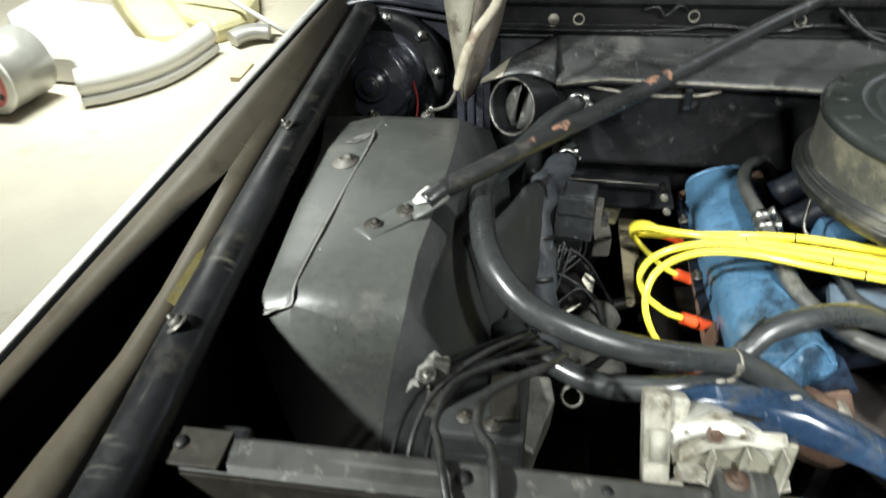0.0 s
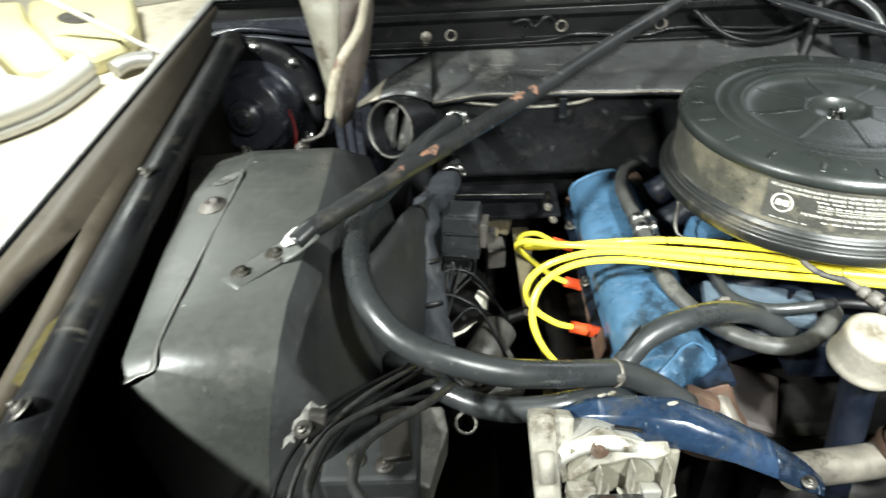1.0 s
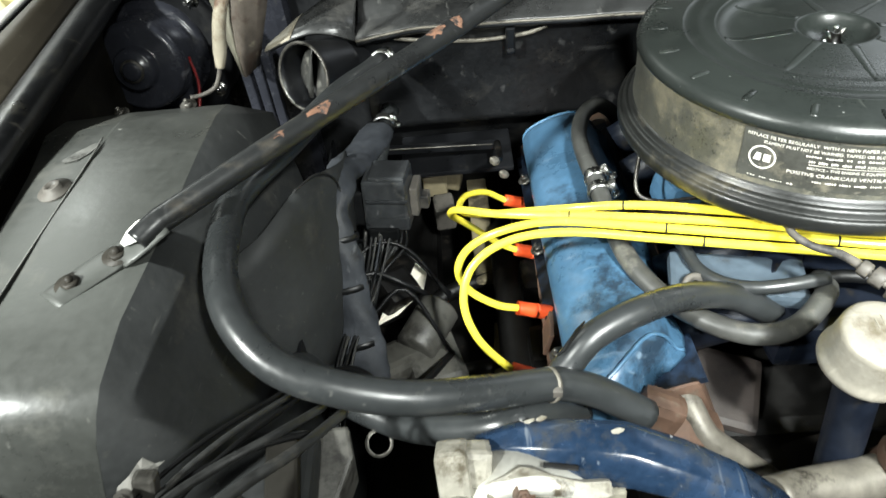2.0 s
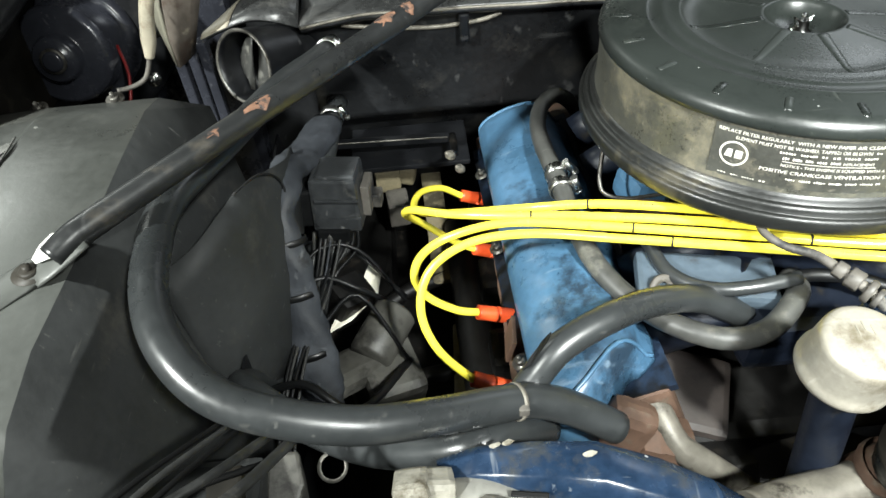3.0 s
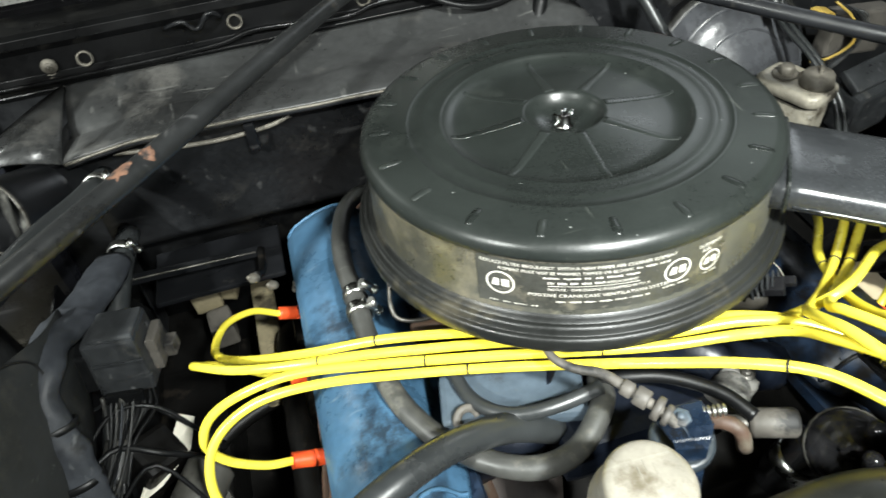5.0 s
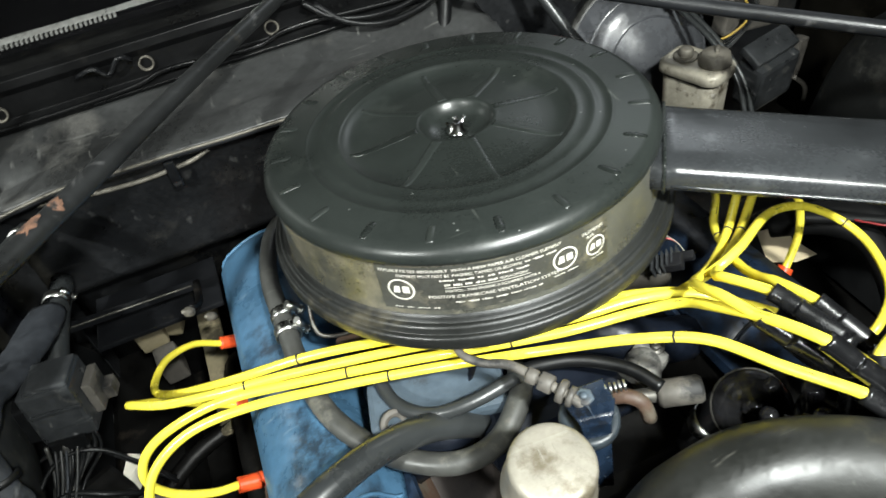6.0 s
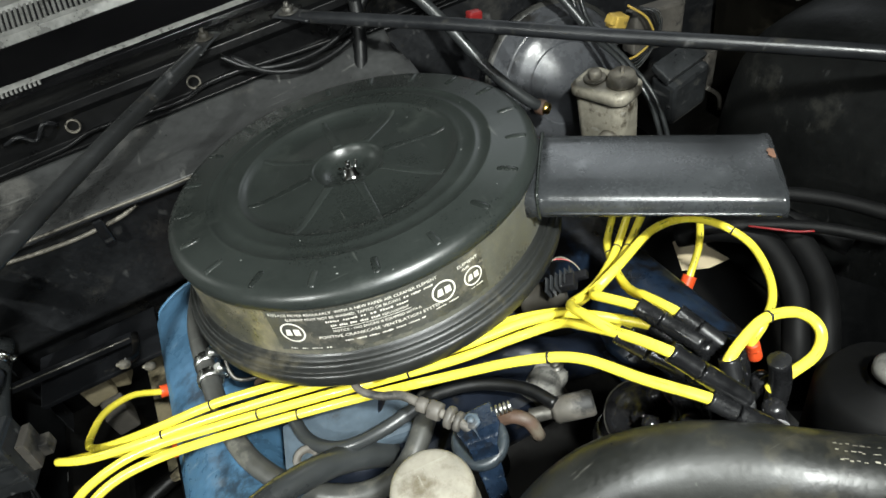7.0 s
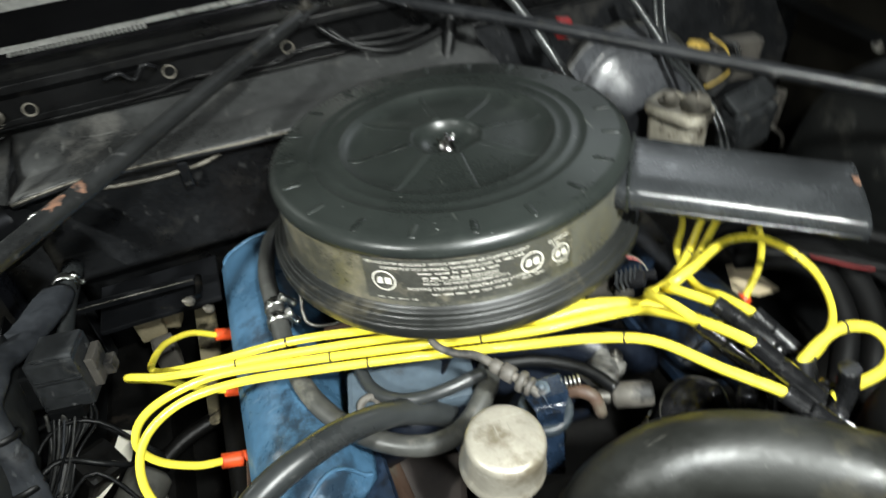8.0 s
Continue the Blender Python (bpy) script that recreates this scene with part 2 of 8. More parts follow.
M_SWITCH = mat("grimy_grey_blue_enamel", (0.028, 0.036, 0.043), 0.42, var=0.5, scale=24, dirt=(0.010, 0.010, 0.010), dirt_amount=0.5, dirt_scale=30, bump=0.5, scratch=(0.18, 0.19, 0.2), scratch_amount=0.25)
M_NAVY = mat("greasy_navy_enamel", (0.0046, 0.0068, 0.0125), 0.44, var=0.5, scale=16, dirt=(0.020, 0.018, 0.015), dirt_amount=0.3, dirt_scale=26, bump=0.5, spec=0.3)
M_TRIM = mat("polished_trim_metal", (0.46, 0.46, 0.44), 0.34, metal=0.6, var=0.25, scale=30, dirt=(0.12, 0.11, 0.1), dirt_amount=0.3, dirt_scale=26, bump=0.15)
M_MASTER = mat("tarnished_brake_casting", (0.40, 0.37, 0.30), 0.5, metal=0.3, var=0.4, scale=20, dirt=(0.08, 0.065, 0.045), dirt_amount=0.44, dirt_scale=26, bump=0.5, scratch=(0.7, 0.68, 0.62), scratch_amount=0.3)
# the blue in this base paints the bluish sheen on the motor
M_BLOWER = mat("black_motor_paint_blue_sheen", (0.031, 0.033, 0.042), 0.27, var=0.35, scale=12, dirt=(0.06, 0.06, 0.06), dirt_amount=0.2, dirt_scale=16, bump=0.15, rvar=0.1, scratch=(0.15, 0.15, 0.16), scratch_amount=0.2)
M_BARBLK = mat("satin_black_bar", (0.015, 0.016, 0.018), 0.36, var=0.4, scale=12, dirt=(0.05, 0.048, 0.042), dirt_amount=0.18, dirt_scale=22, bump=0.2, scratch=(0.1, 0.1, 0.1), scratch_amount=0.25)
M_RAIL = mat("worn_black_rail_paint", (0.0065, 0.007, 0.008), 0.4, var=0.5, scale=9, dirt=(0.03, 0.028, 0.022), dirt_amount=0.35, dirt_scale=12, bump=0.25, rvar=0.18, spec=0.45, scratch=(0.09, 0.085, 0.07), scratch_amount=0.28)
# booster base lifted towards blue to carry a bluish sheen
M_BOOST = mat("grey_booster_paint_blue_sheen", (0.068, 0.071, 0.078), 0.28, var=0.4, scale=9, dirt=(0.024, 0.023, 0.021), dirt_amount=0.42, dirt_scale=11, bump=0.25, rvar=0.14)
M_PALECAST = mat("oxidised_cast_aluminium", (0.26, 0.247, 0.208), 0.6, var=0.45, scale=26, dirt=(0.085, 0.072, 0.048), dirt_amount=0.52, dirt_scale=24, bump=0.6)
M_CORRODED = mat("white_corroded_metal", (0.13, 0.126, 0.115), 0.7, var=0.45, scale=40, dirt=(0.015, 0.015, 0.015), dirt_amount=0.5, dirt_scale=45, bump=0.6)
M_HEADPLATE = mat("grey_brown_scale", (0.032, 0.025, 0.022), 0.65, var=0.5, scale=18, dirt=(0.015, 0.012, 0.011), dirt_amount=0.4, dirt_scale=20, bump=0.5)
M_RUSTY = mat("rusty_iron", (0.075, 0.042, 0.027), 0.7, var=0.5, scale=16, dirt=(0.095, 0.08, 0.06), dirt_amount=0.4, dirt_scale=18, bump=0.5)
M_DUSTY = mat("dusty_grey_part", (0.095, 0.087, 0.076), 0.6, var=0.45, scale=14, dirt=(0.015, 0.015, 0.015), dirt_amount=0.45, dirt_scale=22, bump=0.4)
M_CREAM = mat("old_cream_paint", (0.36, 0.325, 0.25), 0.5, var=0.3, scale=10, dirt=(0.14, 0.09, 0.06), dirt_amount=0.42, dirt_scale=14, bump=0.2)
M_CREAMGREY = mat("dirty_cream_grey_paint", (0.20, 0.19, 0.15), 0.5, var=0.35, scale=10, dirt=(0.09, 0.075, 0.055), dirt_amount=0.4, dirt_scale=18, bump=0.2)
M_BROWN = mat("brown_primer_panel", (0.130, 0.110, 0.092), 0.5, var=0.45, scale=14, dirt=(0.075, 0.05, 0.038), dirt_amount=0.45, dirt_scale=26, bump=0.25, scratch=(0.3, 0.27, 0.2), scratch_amount=0.25)
M_RELAY = mat("dusty_grey_bakelite", (0.028, 0.030, 0.032), 0.36, var=0.45, scale=26, dirt=(0.07, 0.07, 0.066), dirt_amount=0.3, dirt_scale=34, bump=0.35, scratch=(0.16, 0.16, 0.16), scratch_amount=0.25)
M_WEB = mat("olive_black", (0.0085, 0.0075, 0.0055), 0.5, var=0.5, scale=9, dirt=(0.024, 0.021, 0.015), dirt_amount=0.3, dirt_scale=14, bump=0.4, spec=0.25)
M_DEEPBLUE = mat("glossy_dark_blue_enamel", (0.0085, 0.0165, 0.032), 0.28, var=0.5, scale=30, dirt=(0.006, 0.006, 0.006), dirt_amount=0.4, dirt_scale=40, bump=0.25, scratch=(0.14, 0.17, 0.2), scratch_amount=0.22, scratch_scale=2.5)
M_BAKE = mat("black_bakelite", (0.012, 0.012, 0.013), 0.2, var=0.2, bump=0.03)
M_CASTGREY = mat("dusty_grey_casting", (0.062, 0.060, 0.053), 0.55, var=0.5, scale=20, dirt=(0.016, 0.015, 0.013), dirt_amount=0.42, dirt_scale=24, bump=0.5)
M_SLEEVE = mat("dusty_blue_grey_sleeve", (0.034, 0.0375, 0.044), 0.6, var=0.5, scale=18, dirt=(0.012, 0.012, 0.012), dirt_amount=0.36, dirt_scale=22, bump=0.6, spec=0.3, rvar=0.16, scratch=(0.13, 0.135, 0.14), scratch_amount=0.2)
M_BRACE = mat("worn_black_bar", (0.021, 0.022, 0.0225), 0.36, var=0.4, scale=8, dirt=(0.055, 0.05, 0.042), dirt_amount=0.2, dirt_scale=15, bump=0.2, scratch=(0.1, 0.1, 0.1), scratch_amount=0.25)
M_RUSTSPOT = mat("light_orange_rust", (0.17, 0.088, 0.055), 0.7, var=0.5, scale=40, dirt=(0.03, 0.027, 0.026), dirt_amount=0.6, dirt_scale=95, bump=0.4)
M_SIDEWALL = mat("shade_darkened_black", (0.025, 0.0265, 0.0268), 0.58, var=0.45, scale=7, dirt=(0.05, 0.049, 0.045), dirt_amount=0.3, dirt_scale=9, bump=0.3, spec=0.22, scratch=(0.09, 0.09, 0.085), scratch_amount=0.16, scratch_scale=1.8)
M_WHITE_INK = mat("cream_label_ink", (0.72, 0.7, 0.62), 0.5, var=0.15, scale=60, bump=0)
M_CARD = mat("manila_card", (0.6, 0.5, 0.33), 0.7, var=0.1, scale=9, bump=0.05)
M_TANPART = mat("dusty_tan_paint", (0.27, 0.23, 0.145), 0.6, var=0.4, scale=12, dirt=(0.07, 0.06, 0.04), dirt_amount=0.45, dirt_scale=16, bump=0.3)
M_AMBER = mat("aged_amber_plastic", (0.48, 0.33, 0.07), 0.45, var=0.3, scale=20, dirt=(0.12, 0.09, 0.04), dirt_amount=0.35, dirt_scale=30, bump=0.1)
M_PAPER = mat("paper_tag", (0.72, 0.68, 0.58), 0.7, var=0.12, scale=20, bump=0.05)
M_RED = mat("red_plastic", (0.2, 0.012, 0.012), 0.4, var=0.2, bump=0.05)
M_REDCAP = mat("faded_red_plastic", (0.62, 0.13, 0.13), 0.4, var=0.15, bump=0.02)
M_WHITE = mat("white_enamel", (0.78, 0.77, 0.73), 0.4, var=0.08, scale=3, bump=0.02)
M_PALEYEL = mat("pale_yellow_plastic", (0.72, 0.66, 0.38), 0.45, var=0.1, scale=4, bump=0.03)
M_GREYCAN = mat("galvanised_can", (0.45, 0.44, 0.41), 0.4, metal=0.4, var=0.12, scale=6, bump=0.04)
M_FLOOR = mat("painted_concrete", (0.58, 0.53, 0.43), 0.5, var=0.1, scale=1.6, fine=60, dirt=(0.44, 0.38, 0.29), dirt_amount=0.25, dirt_scale=1.7, bump=0.08)
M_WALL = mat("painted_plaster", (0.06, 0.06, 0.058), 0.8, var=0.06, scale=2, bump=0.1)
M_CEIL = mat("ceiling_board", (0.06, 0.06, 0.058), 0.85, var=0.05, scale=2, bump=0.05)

# ---------------------------------------------------------------- builders
def catmull(pts, m=8):
    p = [Vector(q) for q in pts]
    q = [2 * p[0] - p[1], *p, 2 * p[-1] - p[-2]]
    out = []
    for i in range(len(p) - 1):
        a, b, c, d = q[i : i + 4]
        for k in range(m):
            u = k / m
            out.append(0.5 * (2 * b + (c - a) * u + (2 * a - 5 * b + 4 * c - d) * u * u + (3 * b - a - 3 * c + d) * u**3))
    return out + [p[-1]]


def sweep(bm, pts, r, n=12, smooth=8, caps=True, ry=None):
    """A tube along pts. r: a radius or a function of 0..1; ry: the second radius of an oval."""
    line = catmull(pts, smooth) if smooth else [Vector(p) for p in pts]
    t = (line[1] - line[0]).normalized()
    u = t.cross(Vector((0, 0, 1)) if abs(t.z) < 0.9 else Vector((0, 1, 0))).normalized()
    rings = []
    for i, p in enumerate(line):
        t2 = (line[min(i + 1, len(line) - 1)] - line[max(i - 1, 0)]).normalized()
        u = (u - t2 * u.dot(t2)).normalized()
        v = t2.cross(u)
        f = i / (len(line) - 1)
        rad = r(f) if callable(r) else r
        rad2 = rad if ry is None else ry
        rings.append([bm.verts.new(p + u * rad * math.cos(2 * math.pi * k / n) + v * rad2 * math.sin(2 * math.pi * k / n)) for k in range(n)])
    for a, b in zip(rings, rings[1:]):
        for k in range(n):
            bm.faces.new((a[k], a[(k + 1) % n], b[(k + 1) % n], b[k])).smooth = True
    if caps:
        bm.faces.new(rings[0][::-1])
        bm.faces.new(rings[-1])
    return bm


def lathe(bm, profile, m=None, n=48, a0=0.0, a1=360.0):
    """Turns (radius, height) pairs round z, then moves by m."""
    full = abs(a1 - a0) >= 359.9
    m = m or Matrix()
    cols = n if full else n + 1
    grid = []
    for r, z in profile:
        if r < 1e-6:
            grid.append([bm.verts.new(m @ Vector((0, 0, z)))] * cols)
        else:
            grid.append([bm.verts.new(m @ Vector((r * math.cos(a), r * math.sin(a), z))) for a in (radians(a0 + (a1 - a0) * k / n) for k in range(cols))])
    for a, b in zip(grid, grid[1:]):
        for k in range(n):
            j = (k + 1) % cols
            vs = []
            for v in (a[k], a[j], b[j], b[k]):
                if v not in vs:
                    vs.append(v)
            if len(vs) > 2:
                bm.faces.new(vs).smooth = True
    return bm


def block(bm, cx, cy, cz, sx, sy, sz, m=None, bevel=0.0, taper=1.0):
    """A box by centre and size, bevelled, with its top scaled by taper."""
    m = m or Matrix()
    vs = [bm.verts.new((sx / 2 * i * (taper if k > 0 else 1), sy / 2 * j * (taper if k > 0 else 1), sz / 2 * k)) for i in (-1, 1) for j in (-1, 1) for k in (-1, 1)]
    fs = [bm.faces.new([vs[i] for i in f]) for f in ((0, 1, 3, 2), (4, 6, 7, 5), (0, 4, 5, 1), (2, 3, 7, 6), (0, 2, 6, 4), (1, 5, 7, 3))]
    if bevel:
        es = list({e for f in fs for e in f.edges})
        got = bmesh.ops.bevel(bm, geom=es, offset=bevel, segments=2, affect="EDGES", profile=0.6)
        vs = list({v for f in got["faces"] for v in f.verts} | {v for v in vs if v.is_valid})
    bmesh.ops.transform(bm, matrix=m @ Matrix.Translation((cx, cy, cz)), verts=vs) if m == Matrix() else bmesh.ops.transform(bm, matrix=Matrix.Translation((cx, cy, cz)) @ m, verts=vs)
    return bm


def extrude_path(bm, profile, ends, closed=False):
    """A profile of (across, up) pairs carried through frames (origin, across axis, up axis)."""
    rows = [[bm.verts.new(Vector(o) + Vector(a) * p + Vector(u) * q) for p, q in profile] for o, a, u in ends]
    k = len(profile)
    for a, b in zip(rows, rows[1:]):
        for i in range(k if closed else k - 1):
            bm.faces.new((a[i], a[(i + 1) % k], b[(i + 1) % k], b[i]))
    if closed:
        bm.faces.new(rows[0][::-1])
        bm.faces.new(rows[-1])
    return bm


def axis_to(p, d, roll=0.0):
    """A pose at p whose z points along d."""
    return Matrix.Translation(p) @ Vector(d).to_track_quat("Z", "Y").to_matrix().to_4x4() @ pose(0, 0, 0, 0, 0, roll)


BM = bmesh.new


def finish(name, bm, material, shade=None, bevel=0.0, thick=0.0, sub=0):
    bmesh.ops.recalc_face_normals(bm, faces=bm.faces)
    if shade is not None:
        for f in bm.faces:
            f.smooth = shade
    me = bpy.data.meshes.new(name)
    bm.to_mesh(me)
    bm.free()
    me.materials.append(material)
    ob = new(name, me)
    if thick:
        md = ob.modifiers.new("thickness", "SOLIDIFY")
        md.thickness, md.offset = thick, -1
    if bevel:
        md = ob.modifiers.new("edge", "BEVEL")
        md.width, md.segments, md.limit_method, md.angle_limit = bevel, 2, "ANGLE", radians(35)
    if sub:
        md = ob.modifiers.new("round", "SUBSURF")
        md.levels = md.render_levels = sub
    return ob


def thing(name, at, label, category, group="", kind=""):
    """An Empty at the base of a thing."""
    e = new(name)
    e.location = at
    e.empty_display_size = 0.02
    return tagged(e, label, category, group, kind)


def part(name, bm, material, parent, label="", **kw):
    ob = finish(name, bm, material, **kw)
    ob.parent = parent
    ob.matrix_parent_inverse = Matrix() if parent.parent else Matrix.Translation(-Vector(parent.location))
    if label:
        ob["label"] = label
    return ob


def single(name, bm, material, label, category, group="", kind="", **kw):
    return tagged(finish(name, bm, material, **kw), label, category, group, kind)


def hexbolt(bm, p, d, r=0.008, h=0.006, washer=True):
    m = axis_to(p, d)
    if washer:
        lathe(bm, [(0, 0), (r * 1.7, 0), (r * 1.7, 0.0015), (0, 0.0015)], m, 16)
    lathe(bm, [(r, 0.001), (r, h), (r * 0.8, h * 1.15), (0, h * 1.2)], m, 6)
    lathe(bm, [(r * 0.45, h), (r * 0.42, h * 1.9), (0, h * 1.95)], m, 8)
    return bm


CX = 0.585  # the car's centre line


def mirror_x(p):
    return (2 * CX - p[0], p[1], p[2])

# ---------------------------------------------------------------- garage
def slab(name, x0, x1, y0, y1, z0, z1, material, label, category):
    bm = BM()
    block(bm, (x0 + x1) / 2, (y0 + y1) / 2, (z0 + z1) / 2, x1 - x0, y1 - y0, z1 - z0)
    return single(name, bm, material, label, category, kind="structure")


slab("floor", -4.2, 4.6, -3.6, 6.6, -0.15, 0.0, M_FLOOR, "cream painted concrete garage floor under the car", "floor")
# unseen ceiling and walls, kept near black to cut bounced light
slab("ceiling", -4.2, 4.6, -3.6, 6.6, 2.8, 2.95, M_CEIL, "plain near black garage ceiling, unseen", "ceiling")
slab("wall_west", -4.35, -4.2, -3.6, 6.6, -0.15, 2.95, M_WALL, "plain near black garage wall, unseen", "wall")
slab("wall_east", 4.6, 4.75, -3.6, 6.6, -0.15, 2.95, M_WALL, "plain near black garage wall, unseen", "wall")
slab("wall_north", -4.35, 4.75, 6.6, 6.75, -0.15, 2.95, M_WALL, "plain near black garage wall, unseen", "wall")
slab("wall_south", -4.35, 4.75, -3.75, -3.6, -0.15, 2.95, M_WALL, "plain near black garage wall, unseen", "wall")

# ---------------------------------------------------------------- car body round the engine bay
def fender(side):
    """One front fender with its crest, inner lip, tapered slot and rolled rail. side: 1 as built, -1 mirrored."""
    def X(x):
        return x if side > 0 else 2 * CX - x

    f = thing("fender", (X(-0.4), 0.5, 0.0), "black front fender with bright edge and grey inner lip", "car fender", "front fenders")
    toe = 0.030
    # outer skin and crest
    bm = BM()
    prof = [(-0.50, 0.30), (-0.52, 0.55), (-0.50, 0.75), (-0.455, 0.87), (-0.400, 0.945), (-0.384, 0.968), (-0.374, 0.978), (-0.364, 0.982), (-0.358, 0.981)]
    rows = []
    for y in (-0.35, -0.1, 0.2, 0.5, 0.8, 1.1, 1.42):
        rows.append([bm.verts.new((X(x + toe * (y - 0.4)), y, z)) for x, z in prof])
    for a, b in zip(rows, rows[1:]):
        for i in range(len(prof) - 1):
            bm.faces.new((a[i], a[i + 1], b[i + 1], b[i])).smooth = True
    part("skin", bm, M_GLOSS, f, "gloss black outer fender skin", thick=0.0015)
    # bright edge along the crest
    bm = BM()
    sweep(bm, [(X(-0.371 + toe * (y - 0.4)), y, 0.9825) for y in (-0.35, 0.2, 0.8, 1.42)], 0.0075, 12, 4, ry=0.0035)
    part("edge_strip", bm, M_EDGE, f, "thin bright strip along the fender crest")
    # inner lip with a tapered slot
    def lip(u, y):
        return Vector((X(-0.358 + toe * (y - 0.4) + min(0.112, 0.108 - 0.080 * (y - 0.2)) * u), y, 0.981 - 0.022 * u - 0.010 * u * u))

    slot = [(-0.35, 0.10, 0.56), (0.10, 0.13, 0.60), (0.25, 0.18, 0.67), (0.356, 0.24, 0.76), (0.437, 0.31, 0.76), (0.55, 0.46, 0.70), (0.645, 0.615, 0.63)]
    ys = [s[0] for s in slot] + [0.8, 0.95, 1.1, 1.3, 1.42]
    lo = [s[1] for s in slot] + [0.60] * 5
    hi = [s[2] for s in slot] + [0.605] * 5
    bm = BM()
    grid = [[bm.verts.new(lip(u, y)) for u in (0, a * 0.5, a, b, (1 + b) / 2, 1)] for y, a, b in zip(ys, lo, hi)]
    for i, (a, b) in enumerate(zip(grid, grid[1:])):
        for k in range(5):
            if k == 2 and i < len(slot) - 1:
                continue
            bm.faces.new((a[k], a[k + 1], b[k + 1], b[k])).smooth = True
    part("inner_lip", bm, M_TAUPE, f, "dusty grey primed inner lip with a tapered slot", thick=0.0025)
    # added black sheet: the shade inside the slot is put into its colour
    bm = BM()
    rows = [[bm.verts.new((X(x + toe * (y - 0.4)), y, z)) for x, z in ((-0.366, 0.966), (-0.369, 0.88), (-0.31, 0.80), (-0.262, 0.80))] for y in (-0.35, 0.5, 1.42)]
    for a, b in zip(rows, rows[1:]):
        for i in range(3):
            bm.faces.new((a[i], a[i + 1], b[i + 1], b[i]))
    part("inner_skirt", bm, M_RUBBER_D, f, "black sheet in place of the dark inside of the slot", thick=0.002)
    # added sheet closes the gap below the rail so that it stays dark
    bm = BM()
    rows = [[bm.verts.new((X(x + dx), y, z)) for dx, z in ((0.0, 0.945), (-0.006, 0.90), (0.004, 0.70), (0.01, 0.45))] for x, y in ((-0.236, -0.3), (-0.235, 0.2), (-0.237, 0.38), (-0.248, 0.55), (-0.261, 0.75), (-0.276, 1.0), (-0.284, 1.24))]
    for a, b in zip(rows, rows[1:]):
        for i in range(3):
            bm.faces.new((a[i], a[i + 1], b[i + 1], b[i]))
    part("rail_web", bm, M_WEB, f, "added black sheet closing the gap below the rail", thick=0.002)
    # rolled rail
    bm = BM()
    sweep(bm, [(X(x), y, z) for x, y, z in ((-0.222, -0.3, 0.943), (-0.229, 0.2, 0.950), (-0.240, 0.38, 0.953), (-0.249, 0.55, 0.955), (-0.257, 0.72, 0.956), (-0.268, 1.0, 0.954), (-0.275, 1.2, 0.954))], 0.0240, 18, 6, ry=0.0185)
    rail = part("rail", bm, M_RAIL, f, "rolled satin black rail")
    if side > 0:
        bm = BM()
        bm.faces.new([bm.verts.new(lip(u, y) + Vector((0, 0, 0.0012))) for u, y in ((0.86, 0.43), (0.98, 0.425), (0.97, 0.47), (0.93, 0.515), (0.88, 0.50))])
        part("paint_smear", bm, M_YELPATCH, f, "dull yellow patch on the lip", thick=0.0004)
    for y in (0.385, 0.74):
        bm = BM()
        hexbolt(bm, (X(-0.242 - 0.02 * (y > 0.5)), y, 0.972), (-0.5 * side, 0, 0.85), 0.007)
        part("bolt", bm, M_BOLT, rail)
    return f


fender(1)
fender(-1)


DENT = ((-0.168, 0.800), (-0.178, 0.799), (-0.188, 0.787), (-0.199, 0.768), (-0.194, 0.762), (-0.181, 0.764), (-0.174, 0.775))


